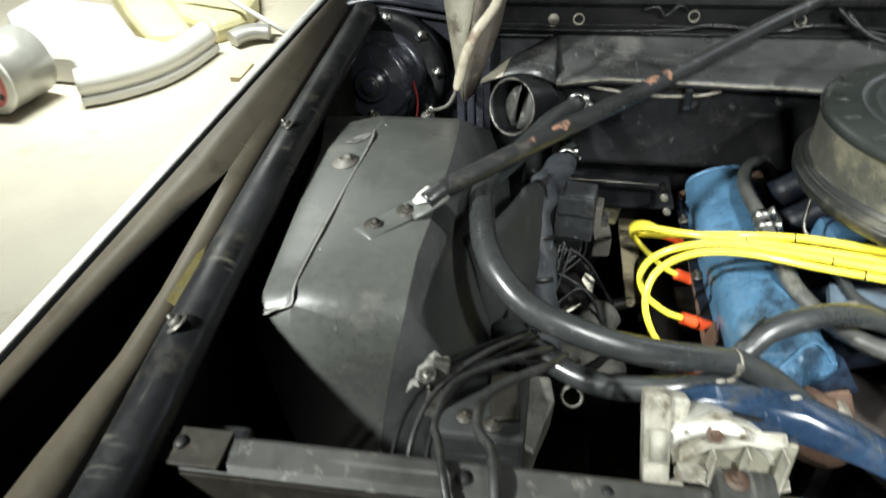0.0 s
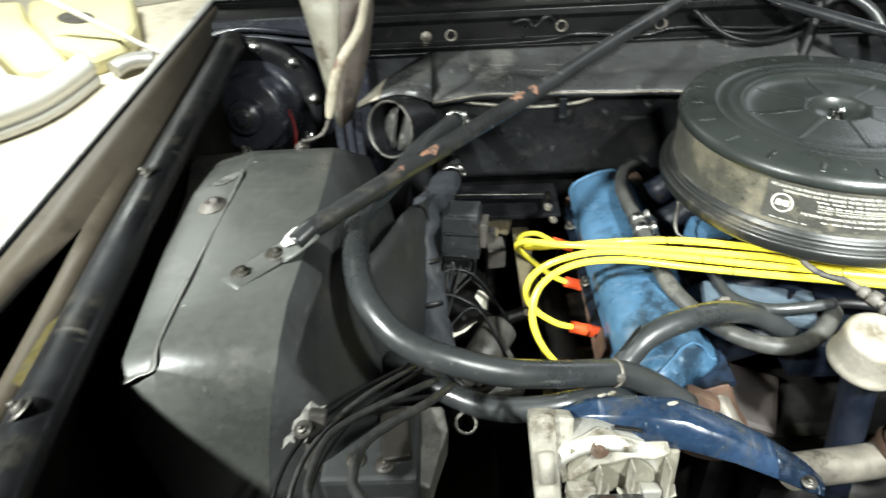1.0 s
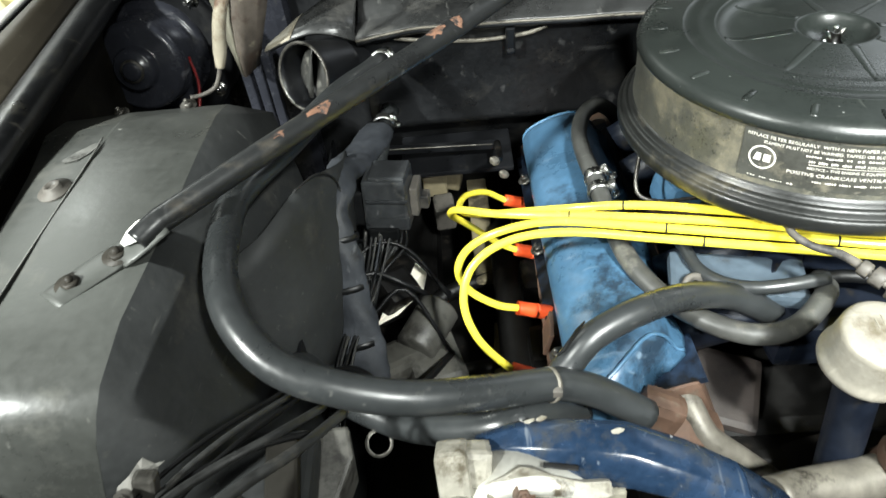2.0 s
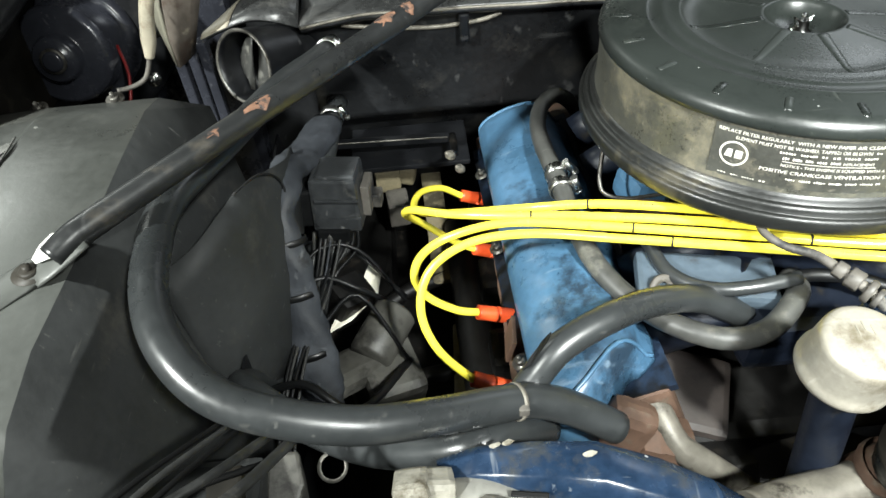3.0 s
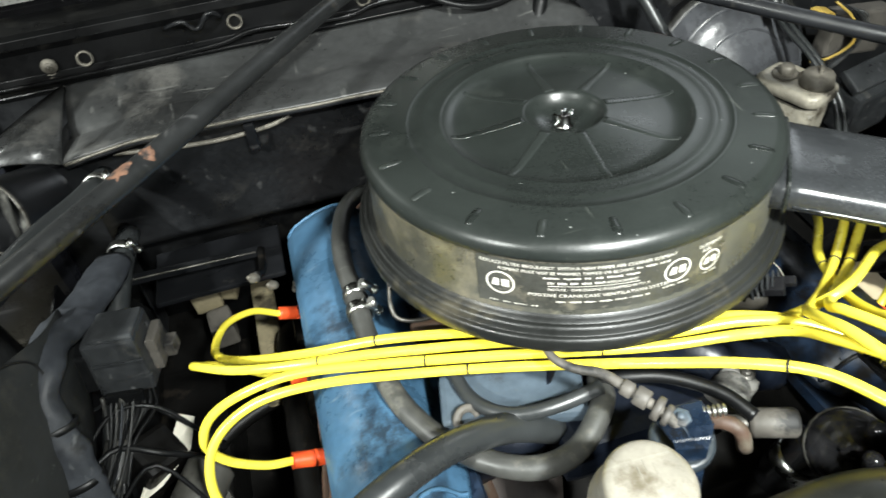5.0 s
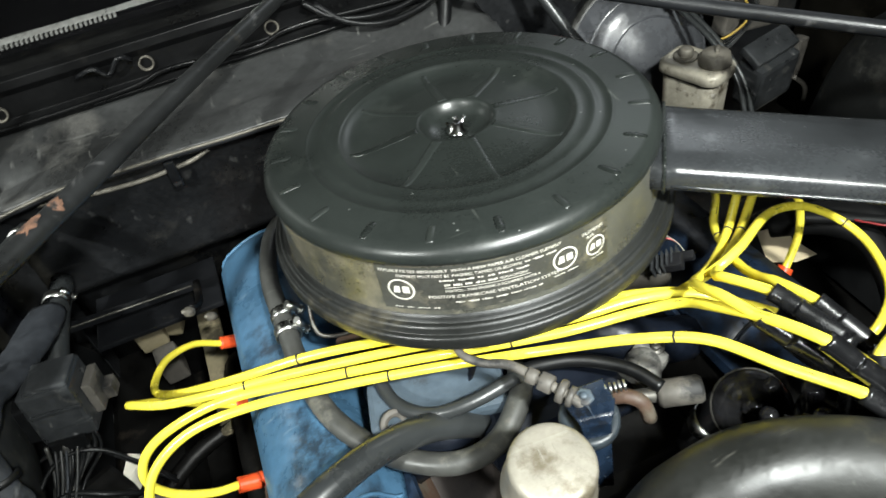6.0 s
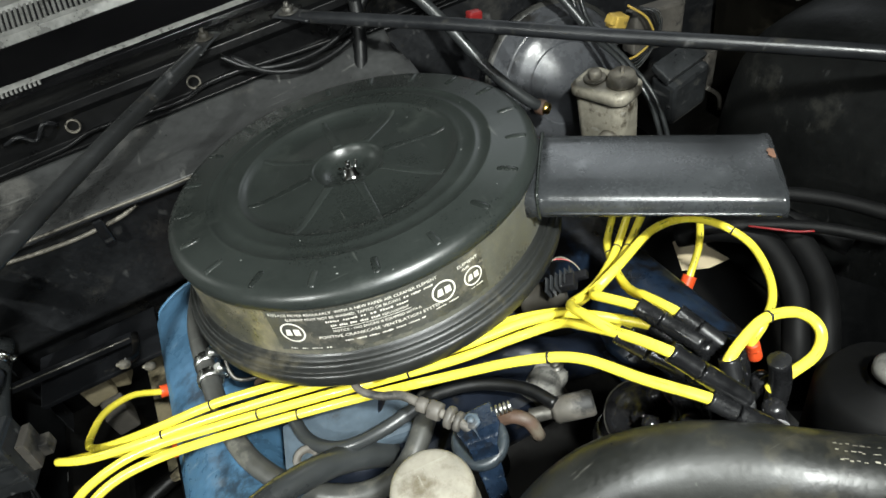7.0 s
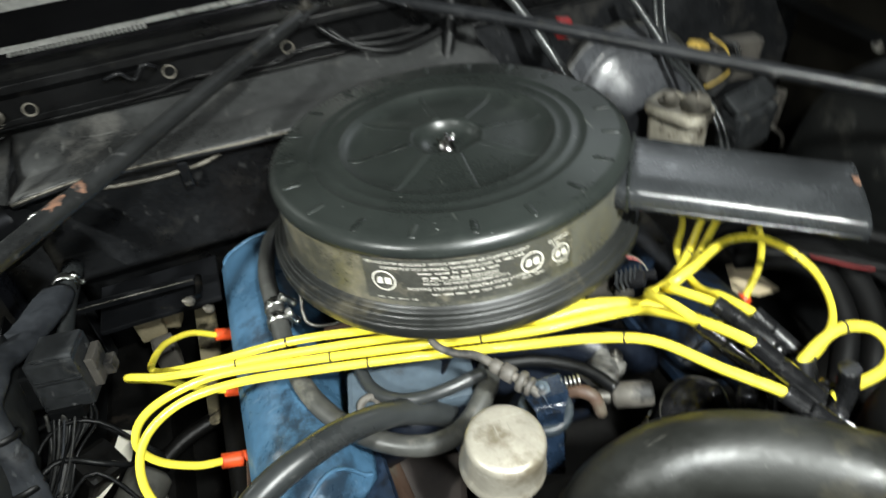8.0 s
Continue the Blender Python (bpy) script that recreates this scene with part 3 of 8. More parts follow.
def inner_fender(side):
    def V(x, y, z):
        return (x, y, z) if side > 0 else mirror_x((x, y, z - 0.060 * (1.25 - y) / 0.636))

    f = thing("inner_fender", V(-0.1, 0.65, 0.6), "dusty black sheet steel inner fender panel with pressed creases" if side > 0 else "rounded black undersealed wheelhouse panel", "car panel", "inner fenders")
    # a row: y, height, outer edge, crease, fold, side wall x and its height, from the front foot to the firewall
    def row(y, z, out, crease, fold, wall, wall_z, step=0.003):
        foot = wall + 0.03
        return [(out, y - 0.004, z - 0.002 - 1.2 * step), (crease, y, z - step), (crease + 0.008, y, z + step), (fold, y, z), (wall, y + 0.018, wall_z), (foot, y + 0.025, min(0.55, wall_z - 0.05))]

    rows = [
        row(0.395, 0.50, -0.150, -0.130, -0.070, -0.020, 0.50, 0.0),
        row(0.418, 0.78, -0.180, -0.165, -0.086, -0.030, 0.70, 0.0),
        row(0.434, 0.870, -0.200, -0.175, -0.070, -0.012, 0.715, 0.001),
        row(0.445, 0.912, -0.205, -0.178, -0.061, -0.004, 0.725, 0.002),
        row(0.457, 0.933, -0.204, -0.177, -0.056, 0.003, 0.735, 0.003),
        row(0.475, 0.943, -0.203, -0.176, -0.055, 0.007, 0.74, 0.0032),
        row(0.53, 0.948, -0.205, -0.173, -0.056, 0.012, 0.745, 0.0035),
        row(0.64, 0.946, -0.215, -0.170, -0.051, 0.018, 0.75, 0.0035),
        row(0.75, 0.943, -0.226, -0.167, -0.050, 0.022, 0.77, 0.0035),
        row(0.84, 0.930, -0.250, -0.172, -0.055, 0.012, 0.83, 0.002),
        row(0.915, 0.898, -0.270, -0.192, -0.068, -0.022, 0.87, 0.0),
        row(0.920, 0.80, -0.248, -0.190, -0.070, -0.024, 0.78, 0.0),
    ]
    def sheet(cols):
        bm = BM()
        grid = [[bm.verts.new(V(*r[i])) for i in cols] for r in rows]
        for a, b in zip(grid, grid[1:]):
            for i in range(len(a) - 1):
                bm.faces.new((a[i], a[i + 1], b[i + 1], b[i]))
        return bm

    if side > 0:
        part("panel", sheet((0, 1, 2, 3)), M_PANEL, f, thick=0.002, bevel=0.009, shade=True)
        # pale strip paints the bright line that light leaves on the crease
        bm = BM()
        edge = [(r[2][0] - 0.001, r[2][1], r[2][2] - 0.0004) for r in rows[4:9]]
        edge = [(-0.202, 0.450, 0.925), (-0.186, 0.453, 0.931)] + edge + [(-0.166, 0.80, edge[-1][2] - 0.0068)]
        sweep(bm, edge, lambda u: 0.0026 + 0.0012 * math.sin(23 * u), 8, 5, ry=0.0009)
        part("rubbed_crease", bm, M_PANELGLINT, f, "pale painted highlight along the pressed crease")
        # side wall split off and darkened: its shade is put into the paint
        part("side_wall", sheet((3, 4, 5)), M_SIDEWALL, f, "side wall, paint darkened for shade", thick=0.002, shade=True)
    else:
        part("wheelhouse", sheet(range(6)), M_WHEELHOUSE, f, "rounded undersealed black wheelhouse", shade=True, sub=2)
    bm = BM()
    p = V(-0.183, 0.713, 0.9400)
    lathe(bm, [(0, 0.0), (0.017, 0.0), (0.0165, 0.002), (0.009, 0.0035), (0.0088, 0.007), (0.006, 0.008), (0.0055, 0.005), (0, 0.005)], Matrix.Translation(p) @ pose(0, 0, 0, 2, -6 * side, 0), 24)
    part("fastener", bm, M_DUSTY, f, "dusty round fastener with a washer")
    if side > 0:
        # pale patch paints the soft highlight on the pressed slope
        bm = BM()
        bm.faces.new([bm.verts.new((x, y, 0.9385 + 0.045 * (x + 0.226) - 0.144 * (y - 0.75))) for x, y in DENT])
        part("rubbed_patch", bm, M_PANELGLINT, f, "pale painted highlight beside the crease", thick=0.0004)
    for q in ((-0.115, 0.915, 0.9), (-0.20, 0.915, 0.897)):
        bm = BM()
        hexbolt(bm, V(*q), (0, -0.3, 1), 0.006)
        part("bolt", bm, M_BOLT, f)
    return f


inner_fender(1)
inner_fender(-1)


def radiator_support():
    f = thing("radiator_support", (CX, 0.29, 0.6), "grey black painted radiator support bar with chipped paint", "car panel")
    bm = BM()
    prof = [(0.300, 0.88), (0.299, 0.941), (0.294, 0.945), (0.272, 0.943), (0.266, 0.938)]
    at = [((x, 0, 0), (0, 1, 0), (0, 0, 1)) for x in (-0.205, -0.1, 0.1, 0.4, 0.8, 1.2, 1.375)]
    extrude_path(bm, prof, at)
    part("top_bar", bm, M_SUPPORT, f, "worn top face with pale paint chips", thick=0.002, bevel=0.002)
    # front face gets a darker material to carry the shade below the edge
    bm = BM()
    extrude_path(bm, [(0.2655, 0.937), (0.264, 0.902), (0.254, 0.894), (0.246, 0.888)], at)
    part("front_face", bm, M_GREASE, f, "front face darkened for shade", thick=0.002)
    bm = BM()
    block(bm, -0.185, 0.282, 0.946, 0.05, 0.034, 0.003, bevel=0.001)
    part("end_plate", bm, M_GREASE, f, "dark end plate with a hole")
    for x, y, r in ((-0.198, 0.284, 0.006), (0.024, 0.283, 0.0062), (0.127, 0.285, 0.004)):
        bm = BM()
        lathe(bm, [(0, 0.0), (r, 0.0), (r * 1.1, 0.0008), (0, 0.0009)], Matrix.Translation((x, y, 0.9478 if x < -0.1 else 0.9442)), 14)
        part("bolt_hole", bm, M_INK, f)
    bm = BM()
    block(bm, 0.222, 0.285, 0.925, 0.042, 0.05, 0.06, bevel=0.006)
    block(bm, 0.222, 0.262, 0.88, 0.036, 0.03, 0.09, bevel=0.006)
    bracket = part("bracket", bm, M_SUPPORT, f, "chipped bracket with rusty edges")
    bm = BM()
    hexbolt(bm, (0.215, 0.298, 0.955), (0, 0, 1), 0.005, 0.005)
    part("bolt", bm, M_RUSTY, bracket, "small rusty bolt")
    for x in (-0.19, 1.36):
        bm = BM()
        block(bm, x, 0.30, 0.62, 0.06, 0.05, 0.6, bevel=0.006)
        part("upright", bm, M_SATIN, f)
    return f


radiator_support()


LIP = ((0.07, 0.008), (0.10, 0.014), (0.16, 0.020), (0.28, 0.017), (0.40, 0.013), (0.55, 0.008), (0.90, 0.004))


def firewall():
    f = thing("firewall", (CX, 1.12, 0.4), "dull black firewall panel with a pressed ledge", "car panel", kind="structure")
    bm = BM()
    prof = [(1.16, 0.30), (1.16, 0.69), (1.125, 0.705), (1.118, 0.72), (1.118, 0.845), (1.106, 0.853), (1.098, 0.858), (1.098, 0.862)]
    def swell(x):
        for (a, u), (b, v) in zip(LIP, LIP[1:]):
            if x <= b:
                s = (x - a) / (b - a)
                return u + (v - u) * s * s * (3 - 2 * s)
        return LIP[-1][1]

    rows = []
    for k in range(34):
        x = 0.072 + 0.708 * k / 33
        rows.append([bm.verts.new((x, y, z + (swell(x) if z > 0.84 else 0))) for y, z in prof])
    for a, b in zip(rows, rows[1:]):
        for i in range(len(prof) - 1):
            bm.faces.new((a[i], a[i + 1], b[i + 1], b[i])).smooth = True
    part("panel", bm, M_FIRE, f, thick=0.002)
    # sloping ledge, uneven from dents, its paint lightened for dust and sheen
    bm = BM()
    prof = [(1.098, 0.863), (1.100, 0.8665), (1.112, 0.868), (1.150, 0.8735), (1.160, 0.8705), (1.172, 0.876), (1.215, 0.888), (1.240, 0.898), (1.246, 0.900)]
    rows = []
    for k in range(61):
        x = 0.070 + 0.710 * k / 60
        rows.append([bm.verts.new((x, y, z + swell(x) * max(0.0, (1.2 - y) / 0.102) + (0.0070 if 2 < i < 7 else 0) * math.sin(15 * x + 2.4 * math.sin(8 * x) + 45 * (y - 1.1)) + (0.0018 if 2 < i < 7 else 0) * math.sin(53 * x - 30 * y))) for i, (y, z) in enumerate(prof)])
    for a, b in zip(rows, rows[1:]):
        for i in range(len(prof) - 1):
            bm.faces.new((a[i], a[i + 1], b[i + 1], b[i])).smooth = True
    part("ledge", bm, M_LEDGE, f, "dented sloping ledge, lightened for dust and sheen", thick=0.002)
    bm = BM()
    sweep(bm, [(0.072 + 0.0442 * k, 1.0965, 0.863 + swell(0.072 + 0.0442 * k)) for k in range(17)], 0.0022, 6, 4)
    part("lip", bm, M_PIPE, f, "pale bright lip of the ledge")
    for x0, x1 in ((-0.33, 0.072), (0.78, 1.64)):
        bm = BM()
        extrude_path(bm, [(1.262, 0.30), (1.262, 0.885), (1.255, 0.892), (1.247, 0.898)], [((x, 0, 0), (0, 1, 0), (0, 0, 1)) for x in (x0, (x0 + x1) / 2, x1)])
        part("recessed_panel", bm, M_FIRE, f, thick=0.002)
        x = x0 if x0 > 0 else x1
        bm = BM()
        bm.faces.new([bm.verts.new((x, y, z)) for y, z in ((1.118, 0.30), (1.262, 0.30), (1.262, 0.885), (1.215, 0.886), (1.165, 0.872), (1.112, 0.866), (1.118, 0.845))])
        part("return_panel", bm, M_FIRE, f, thick=0.002)
    # pressed rib, tab and pad on the panel
    bm = BM()
    sweep(bm, [(0.125, 1.112, 0.863), (0.172, 1.113, 0.855), (0.215, 1.1145, 0.849), (0.262, 1.1145, 0.847), (0.316, 1.113, 0.852), (0.343, 1.110, 0.862)], 0.0032, 8, 5)
    part("rib", bm, M_PIPE, f, "pressed rib with a pale bright edge")
    bm = BM()
    block(bm, 0.291, 1.104, 0.848, 0.014, 0.01, 0.042, bevel=0.003)
    part("tab", bm, M_SATIN, f)
    bm = BM()
    block(bm, 0.20, 1.06, 0.690, 0.17, 0.10, 0.008, bevel=0.002)
    part("lower_flange", bm, M_SATIN, f, "black lower flange")
    return f


firewall()


def cowl():
    f = thing("cowl", (CX, 1.3, 0.9), "gloss black cowl panel below the windshield", "car panel", kind="structure")
    bm = BM()
    prof = [(1.246, 0.898), (1.243, 0.905), (1.250, 0.910), (1.256, 0.915), (1.258, 0.945), (1.252, 0.955), (1.254, 0.966), (1.262, 0.970), (1.300, 0.974), (1.308, 0.976)]
    extrude_path(bm, prof, [((x, 0, 0), (0, 1, 0), (0, 0, 1)) for x in (-0.33, 0.1, 0.5, 0.9, 1.5)])
    part("gutter", bm, M_GUTTER, f, "black rain gutter face with holes", thick=0.002, bevel=0.002)
    bm = BM()
    prof = [(1.309, 0.972), (1.311, 0.984), (1.317, 0.989), (1.326, 0.991), (1.345, 0.998), (1.375, 1.012), (1.392, 1.022)]
    extrude_path(bm, prof, [((x, 0, 0), (0, 1, 0), (0, 0, 1)) for x in (-0.33, 0.1, 0.5, 0.9, 1.5)])
    part("top_panel", bm, M_GLOSS, f, "gloss black top panel", thick=0.002, bevel=0.003)
    # bright strip paints the wavy highlight on the glossy cowl lip
    rnd = random.Random(21)
    bm = BM()
    ends = []
    for k in range(64):
        x = -0.33 + 1.5 * k / 63
        w = 0.0035 + 0.004 * max(0.0, math.sin(9 * x + 1.3)) + 0.0012 * rnd.random()
        ends.append([bm.verts.new((x, 1.3125 + y, z + 0.0006 * rnd.random())) for y, z in ((0.0, 0.9890), (0.0035, 0.9922), (0.0035 + w, 0.9942))])
    for a, b in zip(ends, ends[1:]):
        for i in range(2):
            bm.faces.new((a[i], a[i + 1], b[i + 1], b[i])).smooth = True
    part("worn_edge", bm, M_TRIM, f, "bright wavy strip for the highlight on the cowl lip")
    bm = BM()
    for k in range(30):
        block(bm, 0.10 + 0.0065 * k, 1.3095, 0.9875, 0.0032, 0.010, 0.004, m=pose(0, 0, 0, 0, 0, 0))
    part("lower_flute", bm, M_TRIM, f, "row of fine worn flutes under the lip")
    for x, z in ((0.304, 0.933), (0.481, 0.928), (0.105, 0.925)):
        bm = BM()
        m = axis_to((x, 1.2555, z), (0, -1, 0.15))
        lathe(bm, [(0.0105, 0), (0.0105, 0.0025), (0.0085, 0.0035), (0.0078, 0.001), (0.0078, -0.004), (0, -0.004)], m, 20)
        part("grommet", bm, M_PIPE, f, "pale worn grommet")
    # beaded seam along the gutter and a small wiring clip
    bm = BM()
    sweep(bm, [(x, 1.243, z) for x, z in ((-0.3, 0.912), (0.1, 0.909), (0.27, 0.912), (0.33, 0.922), (0.45, 0.914), (0.52, 0.925), (0.75, 0.914), (1.4, 0.912))], 0.0035, 8, 6)
    part("seam_bead", bm, M_GUTTER, f)
    bm = BM()
    sweep(bm, [(0.215, 1.250, 0.945), (0.24, 1.240, 0.953), (0.255, 1.244, 0.938), (0.275, 1.240, 0.957), (0.29, 1.246, 0.948)], 0.003, 6, 5)
    part("wire_clip", bm, M_SATIN, f)
    return f


cowl()


def windshield_trim():
    f = thing("windshield_trim", (CX, 1.4, 1.02), "fluted chrome cowl vent trim below the windshield", "car trim")
    bm = BM()
    prof = [(1.394, 1.018), (1.396, 1.034), (1.402, 1.039), (1.408, 1.036), (1.412, 1.034)]
    extrude_path(bm, prof, [((x, 0, 0), (0, 1, 0), (0, 0, 1)) for x in (-0.3, 0.5, 1.46)])
    part("front_bead", bm, M_TRIM, f, thick=0.001)
    bm = BM()
    extrude_path(bm, [(1.412, 1.033), (1.458, 1.048)], [((x, 0, 0), (0, 1, 0), (0, 0, 1)) for x in (-0.3, 0.5, 1.46)])
    part("vent_floor", bm, M_SATIN, f, thick=0.001)
    bm = BM()
    n = 0
    x = -0.28
    while x < 0.9:
        block(bm, x, 1.435, 1.0425, 0.0042, 0.046, 0.005, m=pose(0, 0, 0, 18, 0, 0))
        x += 0.0078
    part("flute", bm, M_TRIM, f, "row of fine bright flutes")
    bm = BM()
    extrude_path(bm, [(1.458, 1.045), (1.460, 1.056), (1.468, 1.060), (1.480, 1.064)], [((x, 0, 0), (0, 1, 0), (0, 0, 1)) for x in (-0.3, 0.5, 1.46)])
    part("rear_bead", bm, M_TRIM, f, thick=0.001)
    bm = BM()
    extrude_path(bm, [(1.48, 1.06), (1.62, 1.10), (2.1, 1.45)], [((x, 0, 0), (0, 1, 0), (0, 0, 1)) for x in (-0.3, 0.5, 1.46)])
    part("glass_edge", bm, M_GLOSS, f, "dark windshield glass", thick=0.004)


windshield_trim()


def brace_bar(side):
    """Diagonal bar from the inner fender to the cowl, flattened and bolted at both ends."""
    def V(p):
        if side > 0:
            return p
        x, y, z = mirror_x(p)
        return (x, y, z - 0.976 + 0.924 + 0.072 * (y - 0.637))

    f = thing("brace_bar", V((-0.1, 0.58, 0.95)), "satin black steel brace bar with flattened bolted ends" if side < 0 else "worn black steel brace bar with rust patches", "brace bar", "brace bars")
    M_BAR = M_BRACE if side > 0 else M_BARBLK
    a, mid, b = (-0.047, 0.619, 0.966), (0.205, 0.880, 0.980), (0.508, 1.232, 0.978)
    bm = BM()
    sweep(bm, [V(p) for p in ((-0.060, 0.606, 0.960), a, (-0.030, 0.637, 0.968), (0.08, 0.752, 0.974), mid, (0.35, 1.05, 0.981), (0.485, 1.205, 0.979), b)], (lambda u: 0.0114 if u < 0.55 else 0.0114 - 0.0050 * (u - 0.55)) if side > 0 else 0.0090, 16, 5)
    part("tube", bm, M_BAR, f)
    if side > 0:
        rnd = random.Random(3)
        way = (Vector(mid) - Vector(a)).normalized()
        cross = way.cross(Vector((0, 0, 1))).normalized()
        over = cross.cross(way)
        for u, long_, turn_ in ((0.37, 0.008, -0.15), (0.50, 0.012, 0.1), (0.95, 0.012, 0.0), (1.04, 0.006, 0.35)):
            c = Vector(a).lerp(Vector(mid), u)
            if u <= 1.0:
                c.z += 0.0006
            bm = BM()
            ring = [(long_ * (1 + 0.45 * rnd.uniform(-1, 1)) * math.cos(q), turn_ + 0.75 * (1 + 0.4 * rnd.uniform(-1, 1)) * math.sin(q)) for q in (2 * math.pi * k / 14 for k in range(14))]
            hub = bm.verts.new(c + over * 0.0116)
            rim = [bm.verts.new(c + way * s + (over * math.cos(q) + cross * math.sin(q)) * 0.0115) for s, q in ring]
            inner = [bm.verts.new(c + way * s * 0.5 + (over * math.cos(turn_ + (q - turn_) * 0.5) + cross * math.sin(turn_ + (q - turn_) * 0.5)) * 0.0116) for s, q in ring]
            for k in range(14):
                j = (k + 1) % 14
                bm.faces.new((rim[k], rim[j], inner[j], inner[k]))
                bm.faces.new((inner[k], inner[j], hub))
            part("rust_patch", bm, M_RUSTSPOT, f, "ragged orange rust patch")
    bm = BM()
    pts = [(-0.122, 0.556, 0.9485), (-0.108, 0.574, 0.9485), (-0.081, 0.602, 0.9495), (-0.066, 0.605, 0.956), (-0.042, 0.622, 0.966)]
    sweep(bm, [V(p) for p in pts], 0.0165, 10, 4, ry=0.0026)
    part("end_tab", bm, M_PANEL if side > 0 else M_BAR, f, "flattened dusty end tab")
    bm = BM()
    sweep(bm, [V(p) for p in ((0.495, 1.217, 0.979), (0.512, 1.240, 0.980), (0.535, 1.268, 0.980))], 0.016, 10, 4, ry=0.003)
    part("cowl_tab", bm, M_BAR, f)
    if side > 0:
        bm = BM()
        line = [Vector(p) for p in ((-0.073, 0.6035, 0.9575), (-0.064, 0.608, 0.9622), (-0.055, 0.6135, 0.9668), (-0.047, 0.6195, 0.971))]
        rows = [[bm.verts.new(c + Vector((0.7, -0.7, -0.12)) * w * s + Vector((0, 0, 0.0032))) for s in (-1, 0, 1)] for c, w in zip(line, (0.003, 0.0085, 0.0095, 0.003))]
        for p, q in zip(rows, rows[1:]):
            for i in range(2):
                bm.faces.new((p[i], p[i + 1], q[i + 1], q[i]))
        part("worn_patch", bm, M_EDGE, f, "patch worn to bright metal", thick=0.0005)
    for q in ((-0.110, 0.573, 0.949), (-0.080, 0.602, 0.950), (0.522, 1.252, 0.983)):
        bm = BM()
        hexbolt(bm, V(q), (0.05, 0.0, 1), 0.0078 if side > 0 else 0.009, 0.0045 if side > 0 and q[1] < 1 else 0.008)
        part("bolt", bm, M_GREASE if side > 0 else M_BOLT, f)
    return f


brace_bar(1)
brace_bar(-1)

# ---------------------------------------------------------------- engine
def valve_cover(side):
    """Stamped valve cover; the engine leans back about four degrees."""
    f = thing("valve_cover", (CX - side * 0.22, 0.82, 0.74), "worn blue painted steel valve cover with grimy streaks" if side > 0 else "blue painted steel valve cover, darkened for shade under the plug wires", "valve cover", "valve covers")
    # section: (out, up) from the outer flange over the crown to the inner flange
    sec = [(-0.062, -0.012), (-0.060, -0.004), (-0.055, 0.004), (-0.052, 0.030), (-0.046, 0.044), (-0.030, 0.053), (0.0, 0.056), (0.028, 0.052), (0.042, 0.042), (0.050, 0.024), (0.054, 0.002), (0.060, -0.004), (0.062, -0.012)]
    bm = BM()
    o = Vector((0.358, 0.0, 0.752))
    out, up = Vector((0.80, 0, 0.32)).normalized(), Vector((-0.32, 0, 0.80)).normalized()
    stations = [(0.548, 0.0, 0.0), (0.552, 0.72, 0.55), (0.562, 0.93, 0.90), (0.585, 1.0, 1.0), (0.70, 1.0, 1.0), (0.85, 1.0, 1.0), (0.95, 1.0, 1.0), (1.012, 1.0, 1.0), (1.034, 0.93, 0.88), (1.044, 0.75, 0.5), (1.048, 0.0, 0.0)]

    def skew(a):
        s = max(0.0, min(1.0, (a + 0.035) / 0.092))
        return -0.022 + 0.056 * s * s * (3 - 2 * s)

    rows = []
    for y, sx, sz in stations:
        base = o + Vector((0, y, -(y - 0.58) * 0.085))
        row = []
        for a, c in sec:
            p = base + out * a * (sx if sx else 0.6) + up * ((c + 0.012) * sz - 0.012)
            p.y += skew(a) * max(0.0, min(1.0, (0.70 - y) / 0.115))
            row.append(bm.verts.new(p if side > 0 else mirror_x(p)))
        rows.append(row)
    for a, b in zip(rows, rows[1:]):
        for i in range(len(sec) - 1):
            bm.faces.new((a[i], a[i + 1], b[i + 1], b[i])).smooth = True
    # far cover takes the darker blue: its shade is put into the paint
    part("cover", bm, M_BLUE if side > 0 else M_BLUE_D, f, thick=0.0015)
    bm = BM()
    rows = []
    for y in (0.565, 1.055):
        base = o + Vector((0, y, -(y - 0.58) * 0.085 - 0.008))
        rows.append([base + out * a + up * c for a, c in ((-0.072, -0.012), (-0.072, -0.003), (0.072, -0.003), (0.072, -0.012))])
    vs = [[bm.verts.new(p if side > 0 else mirror_x(p)) for p in r] for r in rows]
    for i in range(4):
        bm.faces.new((vs[0][i], vs[0][(i + 1) % 4], vs[1][(i + 1) % 4], vs[1][i]))
    bm.faces.new(vs[0]), bm.faces.new(vs[1][::-1])
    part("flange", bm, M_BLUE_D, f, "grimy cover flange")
    for y, sx, sz in ((0.5635, 0.955, 0.93), (1.031, 0.955, 0.91)):
        base = o + Vector((0, y, -(y - 0.58) * 0.085))
        line = [base + out * a * sx + up * ((c + 0.012) * sz - 0.012) + Vector((0, skew(a) if y < 0.7 else 0, 0)) for a, c in sec[1:-1]]
        bm = BM()
        sweep(bm, [p if side > 0 else mirror_x(p) for p in line], 0.0022, 6, 2)
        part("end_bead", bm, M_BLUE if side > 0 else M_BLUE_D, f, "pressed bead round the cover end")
    for y in (0.64, 0.82, 0.98):
        base = o + Vector((0, y, -(y - 0.58) * 0.085)) + out * -0.066 + up * -0.004
        bm = BM()
        hexbolt(bm, base if side > 0 else mirror_x(base), up if side > 0 else (-up.x, 0, up.z), 0.006)
        part("bolt", bm, M_BOLT, f)
    return f


valve_cover(1)
valve_cover(-1)


